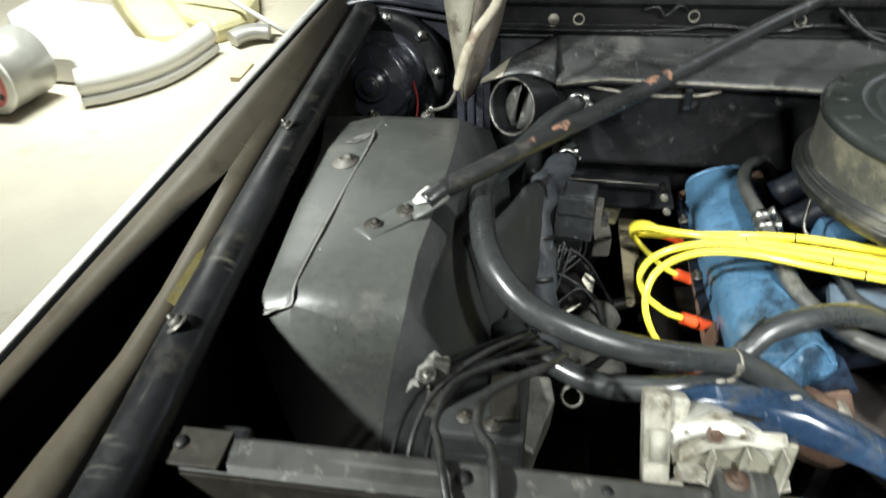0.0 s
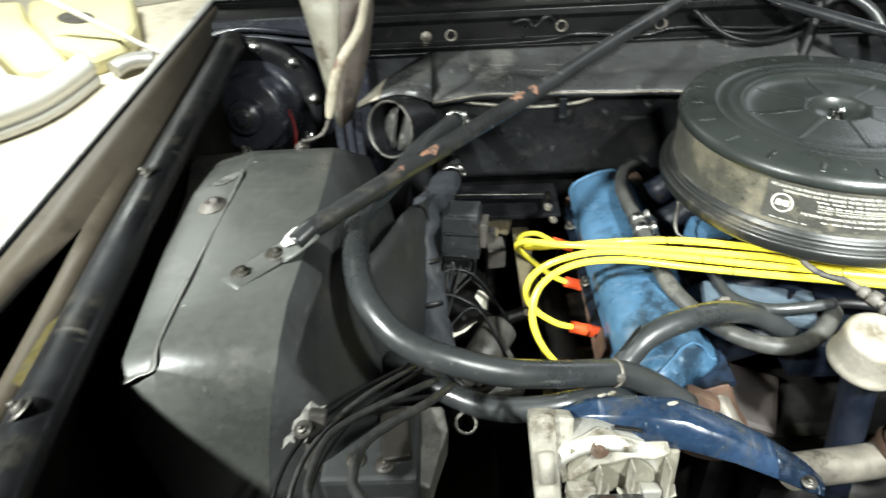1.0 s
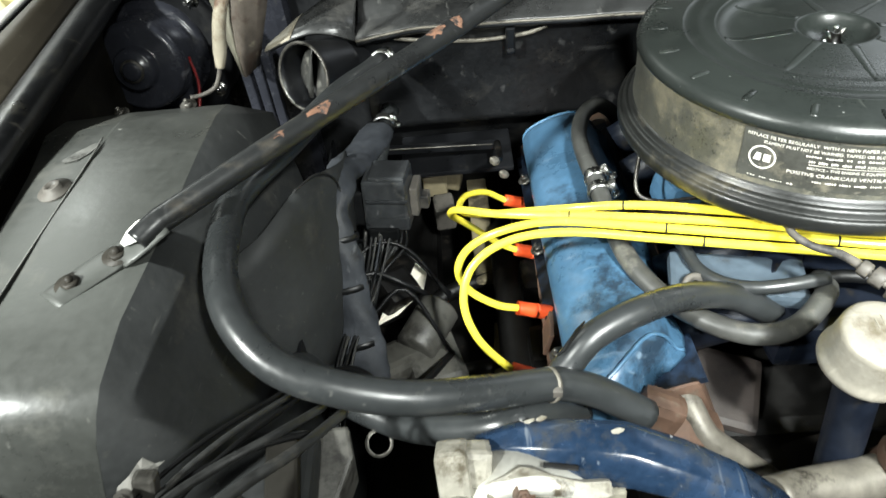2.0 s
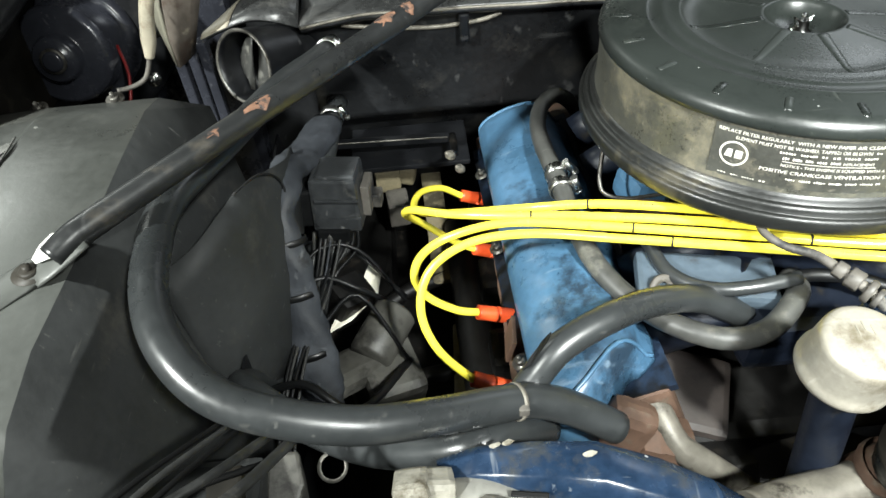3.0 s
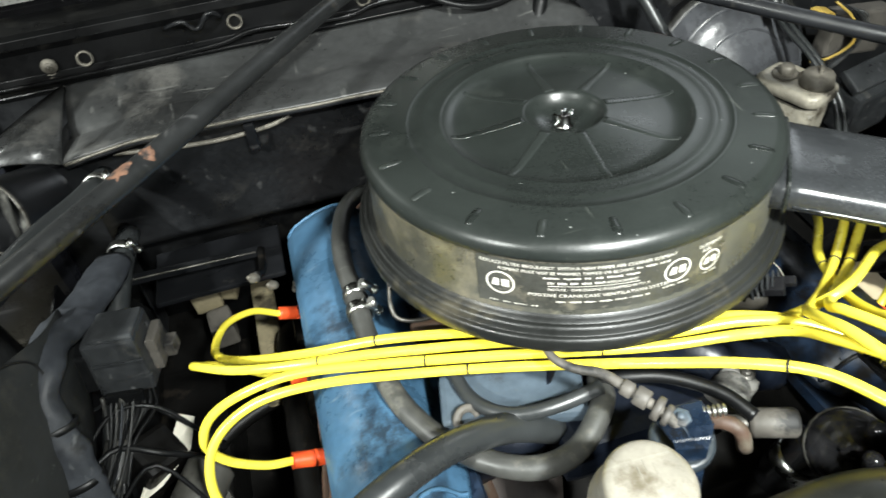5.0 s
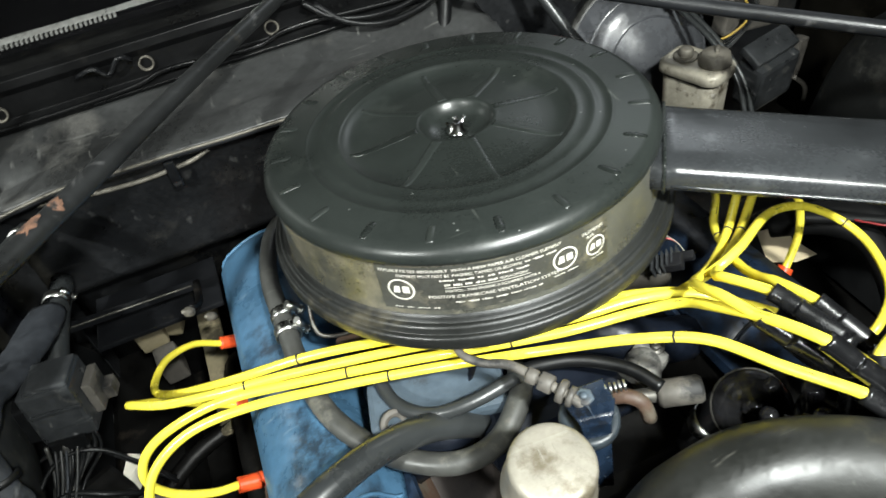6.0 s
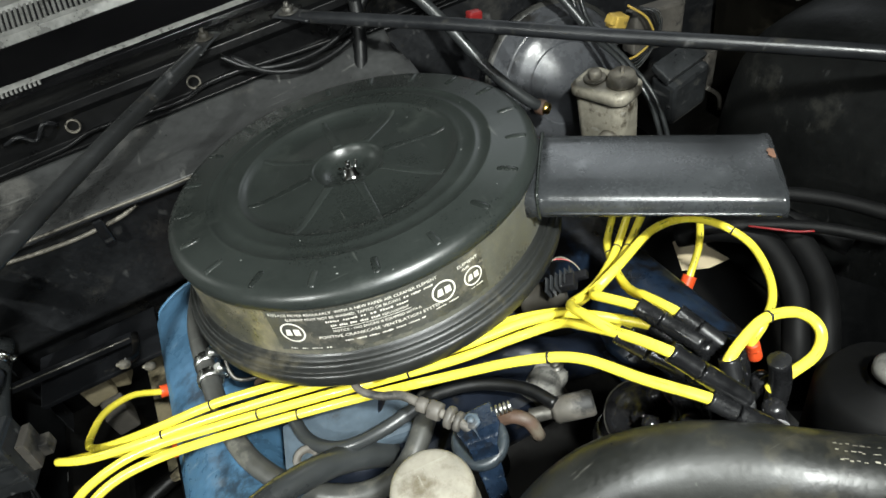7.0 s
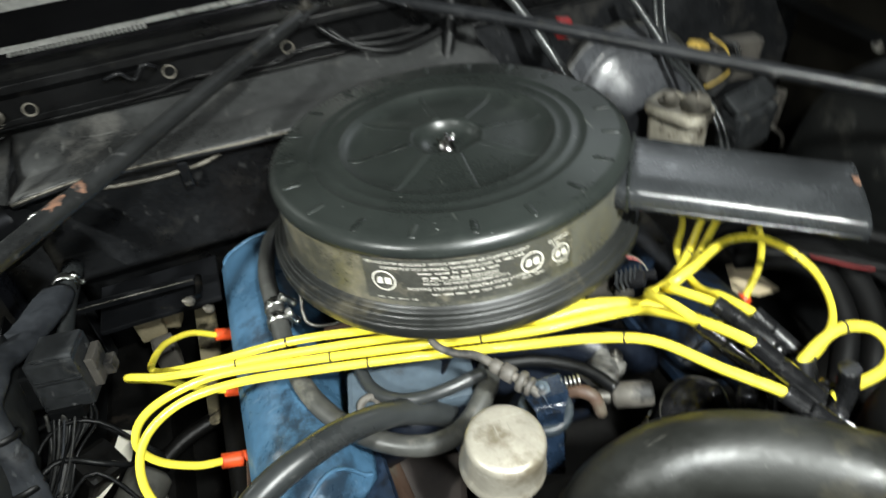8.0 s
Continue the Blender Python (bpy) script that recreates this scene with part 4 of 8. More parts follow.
def engine():
    f = thing("engine", (CX, 0.8, 0.35), "greasy cast iron engine block and intake manifold with blue paint remains", "engine")
    bm = BM()
    block(bm, CX, 0.83, 0.50, 0.34, 0.56, 0.36, bevel=0.02)
    part("block", bm, M_IRON, f)
    for s in (1, -1):
        bm = BM()
        block(bm, 0, 0, 0, 0.15, 0.54, 0.10, m=pose(0, 0, 0, -4.8, -22 * s, 0), bevel=0.01)
        bmesh.ops.translate(bm, vec=(CX - s * 0.207, 0.825, 0.672), verts=bm.verts)
        part("cylinder_head", bm, M_RUSTY if s > 0 else M_IRON, f, "rusty cylinder head")
        bm = BM()
        sweep(bm, [(CX - s * 0.31, 0.56, 0.60), (CX - s * 0.318, 0.75, 0.59), (CX - s * 0.318, 0.98, 0.575), (CX - s * 0.32, 1.05, 0.5)], 0.027, 12, 5)
        log = part("exhaust_manifold", bm, M_IRON, f, "dark exhaust manifold")
        for y in (0.60, 0.72, 0.84, 0.96):
            bm = BM()
            block(bm, CX - s * 0.275, y, 0.615, 0.07, 0.06, 0.055, bevel=0.012)
            part("port", bm, M_IRON, log)
    # intake manifold: plenum and runners
    bm = BM()
    block(bm, CX, 0.82, 0.765, 0.17, 0.46, 0.06, bevel=0.015)
    intake = part("intake_manifold", bm, M_NAVY, f, "grimy blue intake manifold with runners")
    for s in (1, -1):
        for y in (0.64, 0.72, 0.80, 0.90, 0.98):
            bm = BM()
            sweep(bm, [(CX + s * 0.03, (y + 0.82) / 2, 0.79), (CX + s * 0.09, y, 0.785), (CX + s * 0.16, y, 0.745)], 0.024, 12, 4)
            part("runner", bm, M_NAVY, intake)
    bm = BM()
    block(bm, 0.475, 0.655, 0.803, 0.13, 0.055, 0.018, m=pose(0, 0, 0, 0, 0, -12), bevel=0.006)
    part("intake_flange", bm, M_FLANGE, f, "blue painted intake flange")
    # front cover, water crossover
    bm = BM()
    block(bm, CX, 0.530, 0.54, 0.26, 0.07, 0.28, bevel=0.03)
    lathe(bm, [(0.0, 0.075), (0.05, 0.075), (0.075, 0.06), (0.095, 0.03), (0.1, 0.0)], axis_to((CX - 0.02, 0.53, 0.60), (0, -1, 0.1)), 32)
    part("front_cover", bm, M_IRON, f, "greasy front cover and water housing")
    bm = BM()
    sweep(bm, [(0.44, 0.44, 0.775), (0.47, 0.45, 0.765), (0.53, 0.46, 0.760), (0.60, 0.47, 0.765), (0.66, 0.47, 0.77)], 0.0185, 16, 5)
    part("water_pipe", bm, M_PIPE, f, "tarnished metal water pipe")
    bm = BM()
    sweep(bm, [(0.555, 0.47, 0.75), (0.560, 0.462, 0.785), (0.572, 0.455, 0.81)], lambda u: 0.022 - 0.004 * u, 14, 5)
    lathe(bm, [(0.024, -0.006), (0.026, 0), (0.024, 0.008)], axis_to((0.56, 0.463, 0.78), (0.1, -0.1, 1)), 18)
    part("water_neck", bm, M_RUSTY, f, "corroded water neck with clamp")
    bm = BM()
    lathe(bm, [(0.033, -0.009), (0.0365, -0.008), (0.038, -0.002), (0.0365, 0.004), (0.0375, 0.010), (0.033, 0.012)], axis_to((0.5745, 0.4515, 0.815), (0.1, -0.04, 1)), 28)
    part("neck_ring", bm, M_GREASE, f, "olive brown corroded ring")
    # brown ported bracket near the front of the cover
    bm = BM()
    block(bm, 0.370, 0.540, 0.735, 0.045, 0.03, 0.08, m=pose(0, 0, 0, -10, 20, -15), bevel=0.012)
    block(bm, 0.405, 0.545, 0.70, 0.07, 0.05, 0.07, m=pose(0, 0, 0, 10, 25, 0), bevel=0.022)
    part("head_end", bm, M_RUSTY, f, "rust brown front end of the head")
    bm = BM()
    block(bm, 0.462, 0.605, 0.684, 0.085, 0.085, 0.03, m=pose(0, 0, 0, 12, 8, -18), bevel=0.008)
    part("head_plate", bm, M_HEADPLATE, f, "dull grey brown plate beside the cover end")
    bm = BM()
    sweep(bm, [(0.402, 0.585, 0.742), (0.412, 0.556, 0.736), (0.424, 0.532, 0.720), (0.455, 0.520, 0.695), (0.49, 0.505, 0.67)], 0.0135, 12, 4)
    part("stub_pipe", bm, M_PIPE, f, "bare metal stub pipe")
    # carburettor under the air cleaner
    bm = BM()
    block(bm, CX, 0.82, 0.835, 0.13, 0.15, 0.07, bevel=0.01)
    block(bm, CX - 0.07, 0.77, 0.84, 0.05, 0.05, 0.045, bevel=0.008)
    lathe(bm, [(0.05, 0), (0.055, 0.03), (0.055, 0.05), (0, 0.05)], Matrix.Translation((CX, 0.82, 0.85)), 24)
    part("carburettor", bm, M_DUSTY, f, "dusty grey carburettor body")
    bm = BM()
    sweep(bm, [(0.402, 0.785, 0.884), (0.397, 0.772, 0.868), (0.393, 0.758, 0.852), (0.397, 0.748, 0.842), (0.420, 0.744, 0.836), (0.46, 0.75, 0.832)], 0.0022, 8, 5)
    part("choke_rod", bm, M_BOLT, f, "bent bright choke rod")
    bm = BM()
    block(bm, 0.455, 0.795, 0.805, 0.05, 0.05, 0.04, m=pose(0, 0, 0, 0, 10, 15), bevel=0.012)
    part("intake_boss", bm, M_BLUE, f, "blue painted intake boss")
    bm = BM()
    sweep(bm, [(0.412, 0.752, 0.815), (0.430, 0.738, 0.828), (0.452, 0.730, 0.830), (0.474, 0.724, 0.822), (0.50, 0.73, 0.80)], 0.0085, 10, 5)
    part("choke_tube", bm, M_RUSTY, f, "tarnished brown choke tube")
    bm = BM()
    lathe(bm, [(0, -0.006), (0.0095, -0.006), (0.0105, -0.004), (0.0105, 0.004), (0.0095, 0.006), (0, 0.006)], axis_to((0.478, 0.722, 0.822), (1, -0.2, -0.2)), 6)
    part("tube_nut", bm, M_CORRODED, f)
    return f


engine()


def air_cleaner():
    C = Vector((0.586, 0.812, 0.0))
    lean = Matrix.Translation((C.x, C.y, 0.978)) @ pose(0, 0, 0, -3.0, 0, 0) @ Matrix.Translation((-C.x, -C.y, -0.982))
    f = thing("air_cleaner", (C.x, C.y, 0.88), "large round black air cleaner housing with a printed label", "air cleaner")
    base = lean @ Matrix.Translation((C.x, C.y, 0.0))
    bm = BM()
    lathe(bm, [(0.1868, 0.9175), (0.1862, 0.922), (0.1857, 0.930), (0.1855, 0.955), (0.1855, 0.976)], base, 96)
    part("housing", bm, M_DRUM, f, "dusty black drum, lightened for front light")
    bm = BM()
    lathe(bm, [(0.06, 0.878), (0.165, 0.880), (0.190, 0.8835), (0.1995, 0.8885), (0.2015, 0.8915), (0.2020, 0.9005), (0.2010, 0.9030), (0.1988, 0.9042), (0.1976, 0.9036), (0.1968, 0.9043), (0.1962, 0.9085), (0.1948, 0.9107), (0.1926, 0.9116), (0.1916, 0.9108), (0.1906, 0.9116), (0.1893, 0.9145), (0.1880, 0.9165), (0.1868, 0.9175)], base, 96)
    part("bottom_flange", bm, M_RIM, f, "black rolled bottom flange with two grooves")
    bm = BM()
    lid = [(0.1860, 0.9712), (0.1878, 0.9728), (0.1884, 0.9765), (0.1866, 0.982), (0.1825, 0.9862), (0.176, 0.9885), (0.1475, 0.9888), (0.1462, 0.9894), (0.1447, 0.9897), (0.1432, 0.9893), (0.1418, 0.9884), (0.1330, 0.9886), (0.1310, 0.9893), (0.1285, 0.9896), (0.1255, 0.9888), (0.1160, 0.9886), (0.1135, 0.9891), (0.1120, 0.9888), (0.1105, 0.9872), (0.1065, 0.9842), (0.1000, 0.9822), (0.0920, 0.9816), (0.0780, 0.9826), (0.0600, 0.9846), (0.0450, 0.9862), (0.0395, 0.9868), (0.0372, 0.9872), (0.0355, 0.9866), (0.0340, 0.9840), (0.0300, 0.9785), (0.0240, 0.9748), (0.0150, 0.9726), (0, 0.972)]
    lathe(bm, lid, base, 96)
    lid_ob = part("lid", bm, M_LID, f, "black lid with ring beads and a sunken centre")
    # radial dimples on the lid's rim and ribs in the dish
    for k in range(20):
        a = radians(18 * k + 7)
        bm = BM()
        sweep(bm, [base @ Vector((r * math.cos(a), r * math.sin(a), 0.9884 + d)) for r, d in ((0.158, -0.0012), (0.162, 0.0), (0.174, 0.0), (0.178, -0.0015))], 0.0036, 8, 2, ry=0.0013)
        part("rim_dimple", bm, M_LID, lid_ob)
    for k in range(8):
        a = radians(45 * k - 3)
        bm = BM()
        sweep(bm, [base @ Vector((r * math.cos(a), r * math.sin(a), z)) for r, z in ((0.0385, 0.9868), (0.050, 0.9858), (0.070, 0.9835), (0.088, 0.9818), (0.099, 0.9822), (0.1055, 0.9838))], lambda u: 0.0052 - 0.0026 * u, 12, 4, ry=0.0007)
        part("dish_rib", bm, M_LID, lid_ob)
    bm = BM()
    lathe(bm, [(0.003, 0.972), (0.003, 0.987), (0.002, 0.989), (0, 0.989)], base, 10)
    lathe(bm, [(0, 0.973), (0.011, 0.973), (0.011, 0.975), (0.007, 0.976), (0.006, 0.982), (0, 0.982)], base, 16)
    for s in (1, -1):
        sweep(bm, [base @ Vector(p) for p in ((s * 0.003, 0, 0.978), (s * 0.0075, s * 0.0015, 0.982), (s * 0.0095, s * 0.002, 0.986))], 0.0025, 6, 3, ry=0.0014)
    part("wing_nut", bm, M_CHROME, f, "bright wing nut and stud")
    # snorkel
    bm = BM()
    d = Vector((0.822, -0.569, 0.0))
    side = Vector((0.569, 0.822, 0.0))
    sec = []
    for k in range(24):
        a = 2 * math.pi * k / 24
        cx_, cz_ = math.cos(a), math.sin(a)
        sec.append((0.0535 * (abs(cx_) ** 0.5) * (1 if cx_ > 0 else -1), 0.0150 * (abs(cz_) ** 0.6) * (1 if cz_ > 0 else -1)))
    ends = []
    for u, sc, tall in ((0.176, 1.03, 1.2), (0.20, 1.0, 1.16), (0.28, 0.99, 1.09), (0.36, 0.985, 1.0), (0.388, 0.985, 0.99), (0.392, 1.02, 1.03), (0.397, 1.02, 1.03)):
        o = lean @ (C + d * u + Vector((0, 0, 0.954 - 0.021 * (u - 0.176) / 0.22)))
        turn = lean.to_3x3()
        ends.append((o, turn @ side * sc, turn @ Vector((0, 0, tall))))
    extrude_path(bm, [(p, q) for p, q in sec] + [sec[0]], ends)
    part("snorkel", bm, M_SNORKEL, f, "flat oval black intake snorkel with a chipped end", shade=True, thick=0.0015)
    def on_snorkel(u, p, q):
        sl = 0.954 - 0.021 * (u - 0.176) / 0.22
        return lean @ (C + d * u + side * p + Vector((0, 0, sl + q)))

    bm = BM()
    sweep(bm, [on_snorkel(u, -0.0528, -0.0048) for u in (0.195, 0.26, 0.33, 0.392)], 0.0016, 6, 3)
    part("seam", bm, M_SNORKEL, f, "folded seam along the snorkel")
    bm = BM()
    sweep(bm, [on_snorkel(0.189, p, q) for p, q in ((-0.0535, -0.012), (-0.0550, 0.0), (-0.0520, 0.0115), (-0.044, 0.0165), (0.0, 0.0182), (0.044, 0.0165), (0.0520, 0.0115), (0.0550, 0.0))], 0.0016, 6, 4)
    part("collar", bm, M_LID, f, "pressed collar at the snorkel root")
    bm = BM()
    bm.faces.new([bm.verts.new(on_snorkel(u, p, 0.0158)) for u, p in ((0.3895, 0.006), (0.3905, 0.010), (0.3885, 0.013), (0.391, 0.016), (0.3955, 0.0155), (0.3955, 0.006), (0.3955, 0.001), (0.392, 0.002))])
    part("rust_chip", bm, M_RUSTSPOT, f, "rusty chip at the snorkel end", thick=0.0006)
    # label on the drum
    R = 0.1862

    def on_drum(a, z, r=R):
        return lean @ Vector((C.x + r * math.cos(a), C.y + r * math.sin(a), z))

    def patch(bm, a0, a1, z0, z1, r=R, n=None):
        n = n or max(1, int(abs(a1 - a0) / 0.06))
        rows_ = [(bm.verts.new(on_drum(a0 + (a1 - a0) * k / n, z0, r)), bm.verts.new(on_drum(a0 + (a1 - a0) * k / n, z1, r))) for k in range(n + 1)]
        for p, q in zip(rows_, rows_[1:]):
            bm.faces.new((p[0], q[0], q[1], p[1]))

    return f, on_drum, patch


cleaner, on_drum, patch = air_cleaner()

# ---------------------------------------------------------------- hoses
def hose(name, pts, r, label, category="hose", material=None, group="", n=14, smooth=7):
    f = thing(name, pts[0], label, category, group)
    bm = BM()
    sweep(bm, pts, r, n, smooth)
    part("tube", bm, material or M_RUBBER, f)
    return f


H1 = [(0.112, 1.085, 0.850), (0.095, 1.02, 0.866), (0.066, 0.93, 0.890), (0.028, 0.80, 0.912), (-0.004, 0.70, 0.926), (0.000, 0.62, 0.935), (0.011, 0.566, 0.932), (0.032, 0.528, 0.923), (0.062, 0.503, 0.910), (0.105, 0.490, 0.898), (0.157, 0.488, 0.882), (0.216, 0.503, 0.860), (0.276, 0.523, 0.836), (0.315, 0.528, 0.812), (0.36, 0.525, 0.775)]
H2 = [(0.105, 1.085, 0.763), (0.088, 1.00, 0.742), (0.070, 0.90, 0.690), (0.055, 0.79, 0.650), (0.035, 0.69, 0.672), (0.024, 0.632, 0.745), (0.040, 0.594, 0.782), (0.089, 0.562, 0.769), (0.143, 0.530, 0.775), (0.197, 0.503, 0.806), (0.236, 0.496, 0.824), (0.268, 0.508, 0.812), (0.30, 0.53, 0.775)]
H3 = [(0.280, 0.537, 0.822), (0.292, 0.547, 0.832), (0.315, 0.562, 0.848), (0.356, 0.581, 0.853), (0.404, 0.602, 0.844), (0.455, 0.617, 0.822), (0.504, 0.622, 0.786)]
H4 = [(0.470, 1.060, 0.660), (0.450, 1.056, 0.715), (0.430, 1.046, 0.752), (0.404, 1.026, 0.778), (0.380, 0.995, 0.784), (0.366, 0.945, 0.790), (0.361, 0.885, 0.803), (0.363, 0.818, 0.812), (0.366, 0.744, 0.814), (0.376, 0.685, 0.809), (0.401, 0.638, 0.803), (0.434, 0.604, 0.802), (0.471, 0.584, 0.804), (0.508, 0.586, 0.810), (0.543, 0.615, 0.818), (0.556, 0.65, 0.80)]
heater_1 = hose("heater_hose", H1, 0.0145, "thick grey black rubber heater hose looping over the inner fender", "hose", group="heater hoses")
heater_2 = hose("heater_hose", H2, 0.0143, "grey black rubber heater hose hanging below the other", "hose", group="heater hoses")
hose("bypass_hose", H3, 0.0130, "curved rubber coolant hose in front of the blue cover", "hose")
coolant = hose("coolant_hose", H4, 0.0105, "dusty grey coolant hose running along the blue valve cover", "hose", material=M_GREYHOSE)
hose("vacuum_hose", [(0.428, 0.71, 0.815), (0.431, 0.69, 0.818), (0.436, 0.661, 0.818), (0.45, 0.638, 0.821), (0.472, 0.623, 0.826), (0.504, 0.618, 0.831), (0.543, 0.621, 0.834)], 0.0065, "thin black vacuum hose", "hose", group="vacuum hoses")
hose("vacuum_hose", [(0.55, 0.635, 0.818), (0.567, 0.630, 0.824), (0.596, 0.619, 0.827), (0.620, 0.603, 0.827), (0.639, 0.584, 0.826), (0.652, 0.560, 0.822)], 0.0062, "thin black vacuum hose", "hose", group="vacuum hoses", material=M_RUBBER_D)
RH = [(0.572, 0.452, 0.79), (0.578, 0.450, 0.845), (0.600, 0.442, 0.882), (0.633, 0.436, 0.896), (0.678, 0.417, 0.900), (0.714, 0.393, 0.899), (0.745, 0.369, 0.896), (0.784, 0.343, 0.888), (0.825, 0.336, 0.868), (0.86, 0.337, 0.83), (0.875, 0.338, 0.78)]
radiator_hose = hose("radiator_hose", RH, 0.033, "large black upper radiator hose bending over the engine front", "hose", M_RADHOSE, n=24)


def hose_print(parent, pts, r, start, runs):
    """Faded, unreadable print along the top of a hose, as rows of broken bars."""
    rnd = random.Random(4)
    line = catmull(pts, 24)
    for turn_ in runs:
        bm = BM()
        for k in range(7):
            i = start + 2 * k + rnd.choice((0, 1))
            p, d = line[i], (line[i + 1] - line[i]).normalized()
            side = d.cross(Vector((0, 0, 1))).normalized()
            up = side.cross(d)
            long_, wide = rnd.uniform(0.0018, 0.0034), rnd.uniform(0.008, 0.022)
            q = radians(turn_) + rnd.uniform(-0.02, 0.02)
            quad = [p + d * e + (up * math.cos(q + w) + side * math.sin(q + w)) * (r + 0.0004) for e, w in ((0, -wide), (long_, -wide), (long_, wide), (0, wide))]
            bm.faces.new([bm.verts.new(c) for c in quad])
        part("faded_print", bm, M_CREAMGREY, parent, "faded pale print")


hose_print(radiator_hose, RH, 0.033, 144, (-16, -6, 5))


def hose_clamp(parent, p, d, r, worm=(0, 0, 1)):
    m = axis_to(p, d)
    bm = BM()
    lathe(bm, [(r, -0.006), (r + 0.0015, -0.006), (r + 0.0015, 0.006), (r, 0.006)], m, 24)
    for k in range(24):
        a = 2 * math.pi * k / 24
        block(bm, 0, 0, 0, 0.0006, 0.0015, 0.007, m=m @ pose(0, 0, 0, 0, 0, math.degrees(a)) @ Matrix.Translation((r + 0.0016, 0, 0)))
    band = part("clamp", bm, M_STEEL, parent, "bright steel worm drive clamp")
    bm = BM()
    w = Vector(worm).normalized()
    q = Vector(p) + w * (r + 0.004)
    t = Vector(d).cross(w).normalized()
    sweep(bm, [q - t * 0.009, q + t * 0.009], 0.0042, 10, 0)
    sweep(bm, [q + t * 0.009, q + t * 0.013], 0.0052, 6, 0)
    part("screw", bm, M_STEEL, band)


hose_clamp(coolant, (0.365, 0.822, 0.811), (0.02, 1, 0.0), 0.0122, (0.8, 0, 0.6))
hose_clamp(coolant, (0.3645, 0.796, 0.8125), (0.02, 1, 0.0), 0.0122, (0.9, 0, 0.3))
hose_clamp(heater_1, (0.108, 1.055, 0.859), (0.1, 1, -0.3), 0.0145, (0.9, 0, 0.5))
hose_clamp(heater_2, (0.098, 1.045, 0.764), (0.1, 1, 0), 0.0146, (0.9, 0, 0.4))


def tie(p, d, r, name="hose_tie"):
    f = thing(name, p, "thin wire clip tying the two heater hoses together", "cable tie")
    bm = BM()
    lathe(bm, [(r, -0.0018), (r + 0.0012, -0.0015), (r + 0.0012, 0.0015), (r, 0.0018)], axis_to(p, d), 24)
    part("band", bm, M_PIPE, f)
    bm = BM()
    block(bm, p[0] + 0.004, p[1] - 0.012, p[2] + 0.006, 0.008, 0.006, 0.008, bevel=0.001)
    part("lock", bm, M_DUSTY, f)
    bm = BM()
    tail = [(0.281, 0.544, 0.846), (0.287, 0.545, 0.850), (0.303, 0.557, 0.866), (0.306, 0.562, 0.868), (0.299, 0.560, 0.860)]
    bm.faces.new([bm.verts.new(q) for q in tail])
    part("tail", bm, M_RUBBER_D, f, "black pointed strap tail", thick=0.0015)
    return f


tie((0.272, 0.5215, 0.838), (0.9, 0.3, -0.35), 0.0143)

# ---------------------------------------------------------------- plug wires
WIRE_R = 0.0044


def boot(parent, p, q, r=0.0085, material=None, label=""):
    p, q = Vector(p), Vector(q)
    bm = BM()
    d = (q - p)
    sweep(bm, [p, p + d * 0.02, p + d * 0.35, p + d * 0.42, p + d * 0.96, q], lambda u: r * (0.8 if u < 0.05 else 0.97 if u < 0.38 else 1.0 if u < 0.9 else 0.93), 14, 3)
    return part("boot", bm, material or M_ORANGE, parent, label)


def plug_wire(pts, label, boots=(), ticks=(), r=WIRE_R):
    f = thing("spark_plug_wire", pts[0], label, "ignition wire", "spark plug wires")
    pts = [Vector(p) for p in pts]
    for p, q, *_ in boots:  # run each end straight into its boot
        p, d = Vector(p), Vector(q) - Vector(p)
        if (pts[0] - p).length < (pts[-1] - p).length:
            pts = [p + d * 0.35, p] + [c for k, c in enumerate(pts) if k > 1 or (c - p).length > 0.02][0:]
        else:
            pts = [c for k, c in enumerate(pts) if k < len(pts) - 2 or (c - p).length > 0.02] + [p, p + d * 0.35]
    bm = BM()
    sweep(bm, pts, r, 10, 8)
    w = part("cable", bm, M_YELLOW, f)
    for p, q, rr, m, lab in boots:
        boot(f, p, q, rr, m, lab)
    line = catmull(pts, 8)
    for u in ticks:
        i = int(u * (len(line) - 2))
        bm = BM()
        lathe(bm, [(r, -0.0010), (r + 0.0006, -0.0008), (r + 0.0006, 0.0008), (r, 0.0010)], axis_to(line[i], line[i + 1] - line[i]), 12)
        part("print_mark", bm, M_INK, w, "black printed mark")
    # unreadable printing along the top of the insulation, in short runs of fine strokes
    for u in (0.30, 0.42, 0.54, 0.66, 0.78, 0.90):
        i = int(u * (len(line) - 4))
        bm = BM()
        for k in range(7):
            p, d = line[i].lerp(line[i + 2], k / 7), (line[i + 2] - line[i]).normalized()
            p = p + (line[i + 1] - (line[i] + line[i + 2]) / 2) * (1 - (2 * k / 7 - 1) ** 2)
            across = d.cross(Vector((0, -0.5, 0.85))).normalized()
            top = across.cross(d)
            long_ = (line[i + 2] - line[i]).length / 7 * (0.55 if k % 3 else 0.3)
            rows = [[bm.verts.new(p + d * e + top * (r + 0.0002) + across * w * 0.0006) for w in (-1, 1)] for e in (0, long_)]
            bm.faces.new((rows[0][0], rows[0][1], rows[1][1], rows[1][0]))
        part("printed_bar", bm, M_INK, w, "run of fine black printing")
    return f


OR = "orange silicone plug boot"
BK = "black rubber distributor boot"
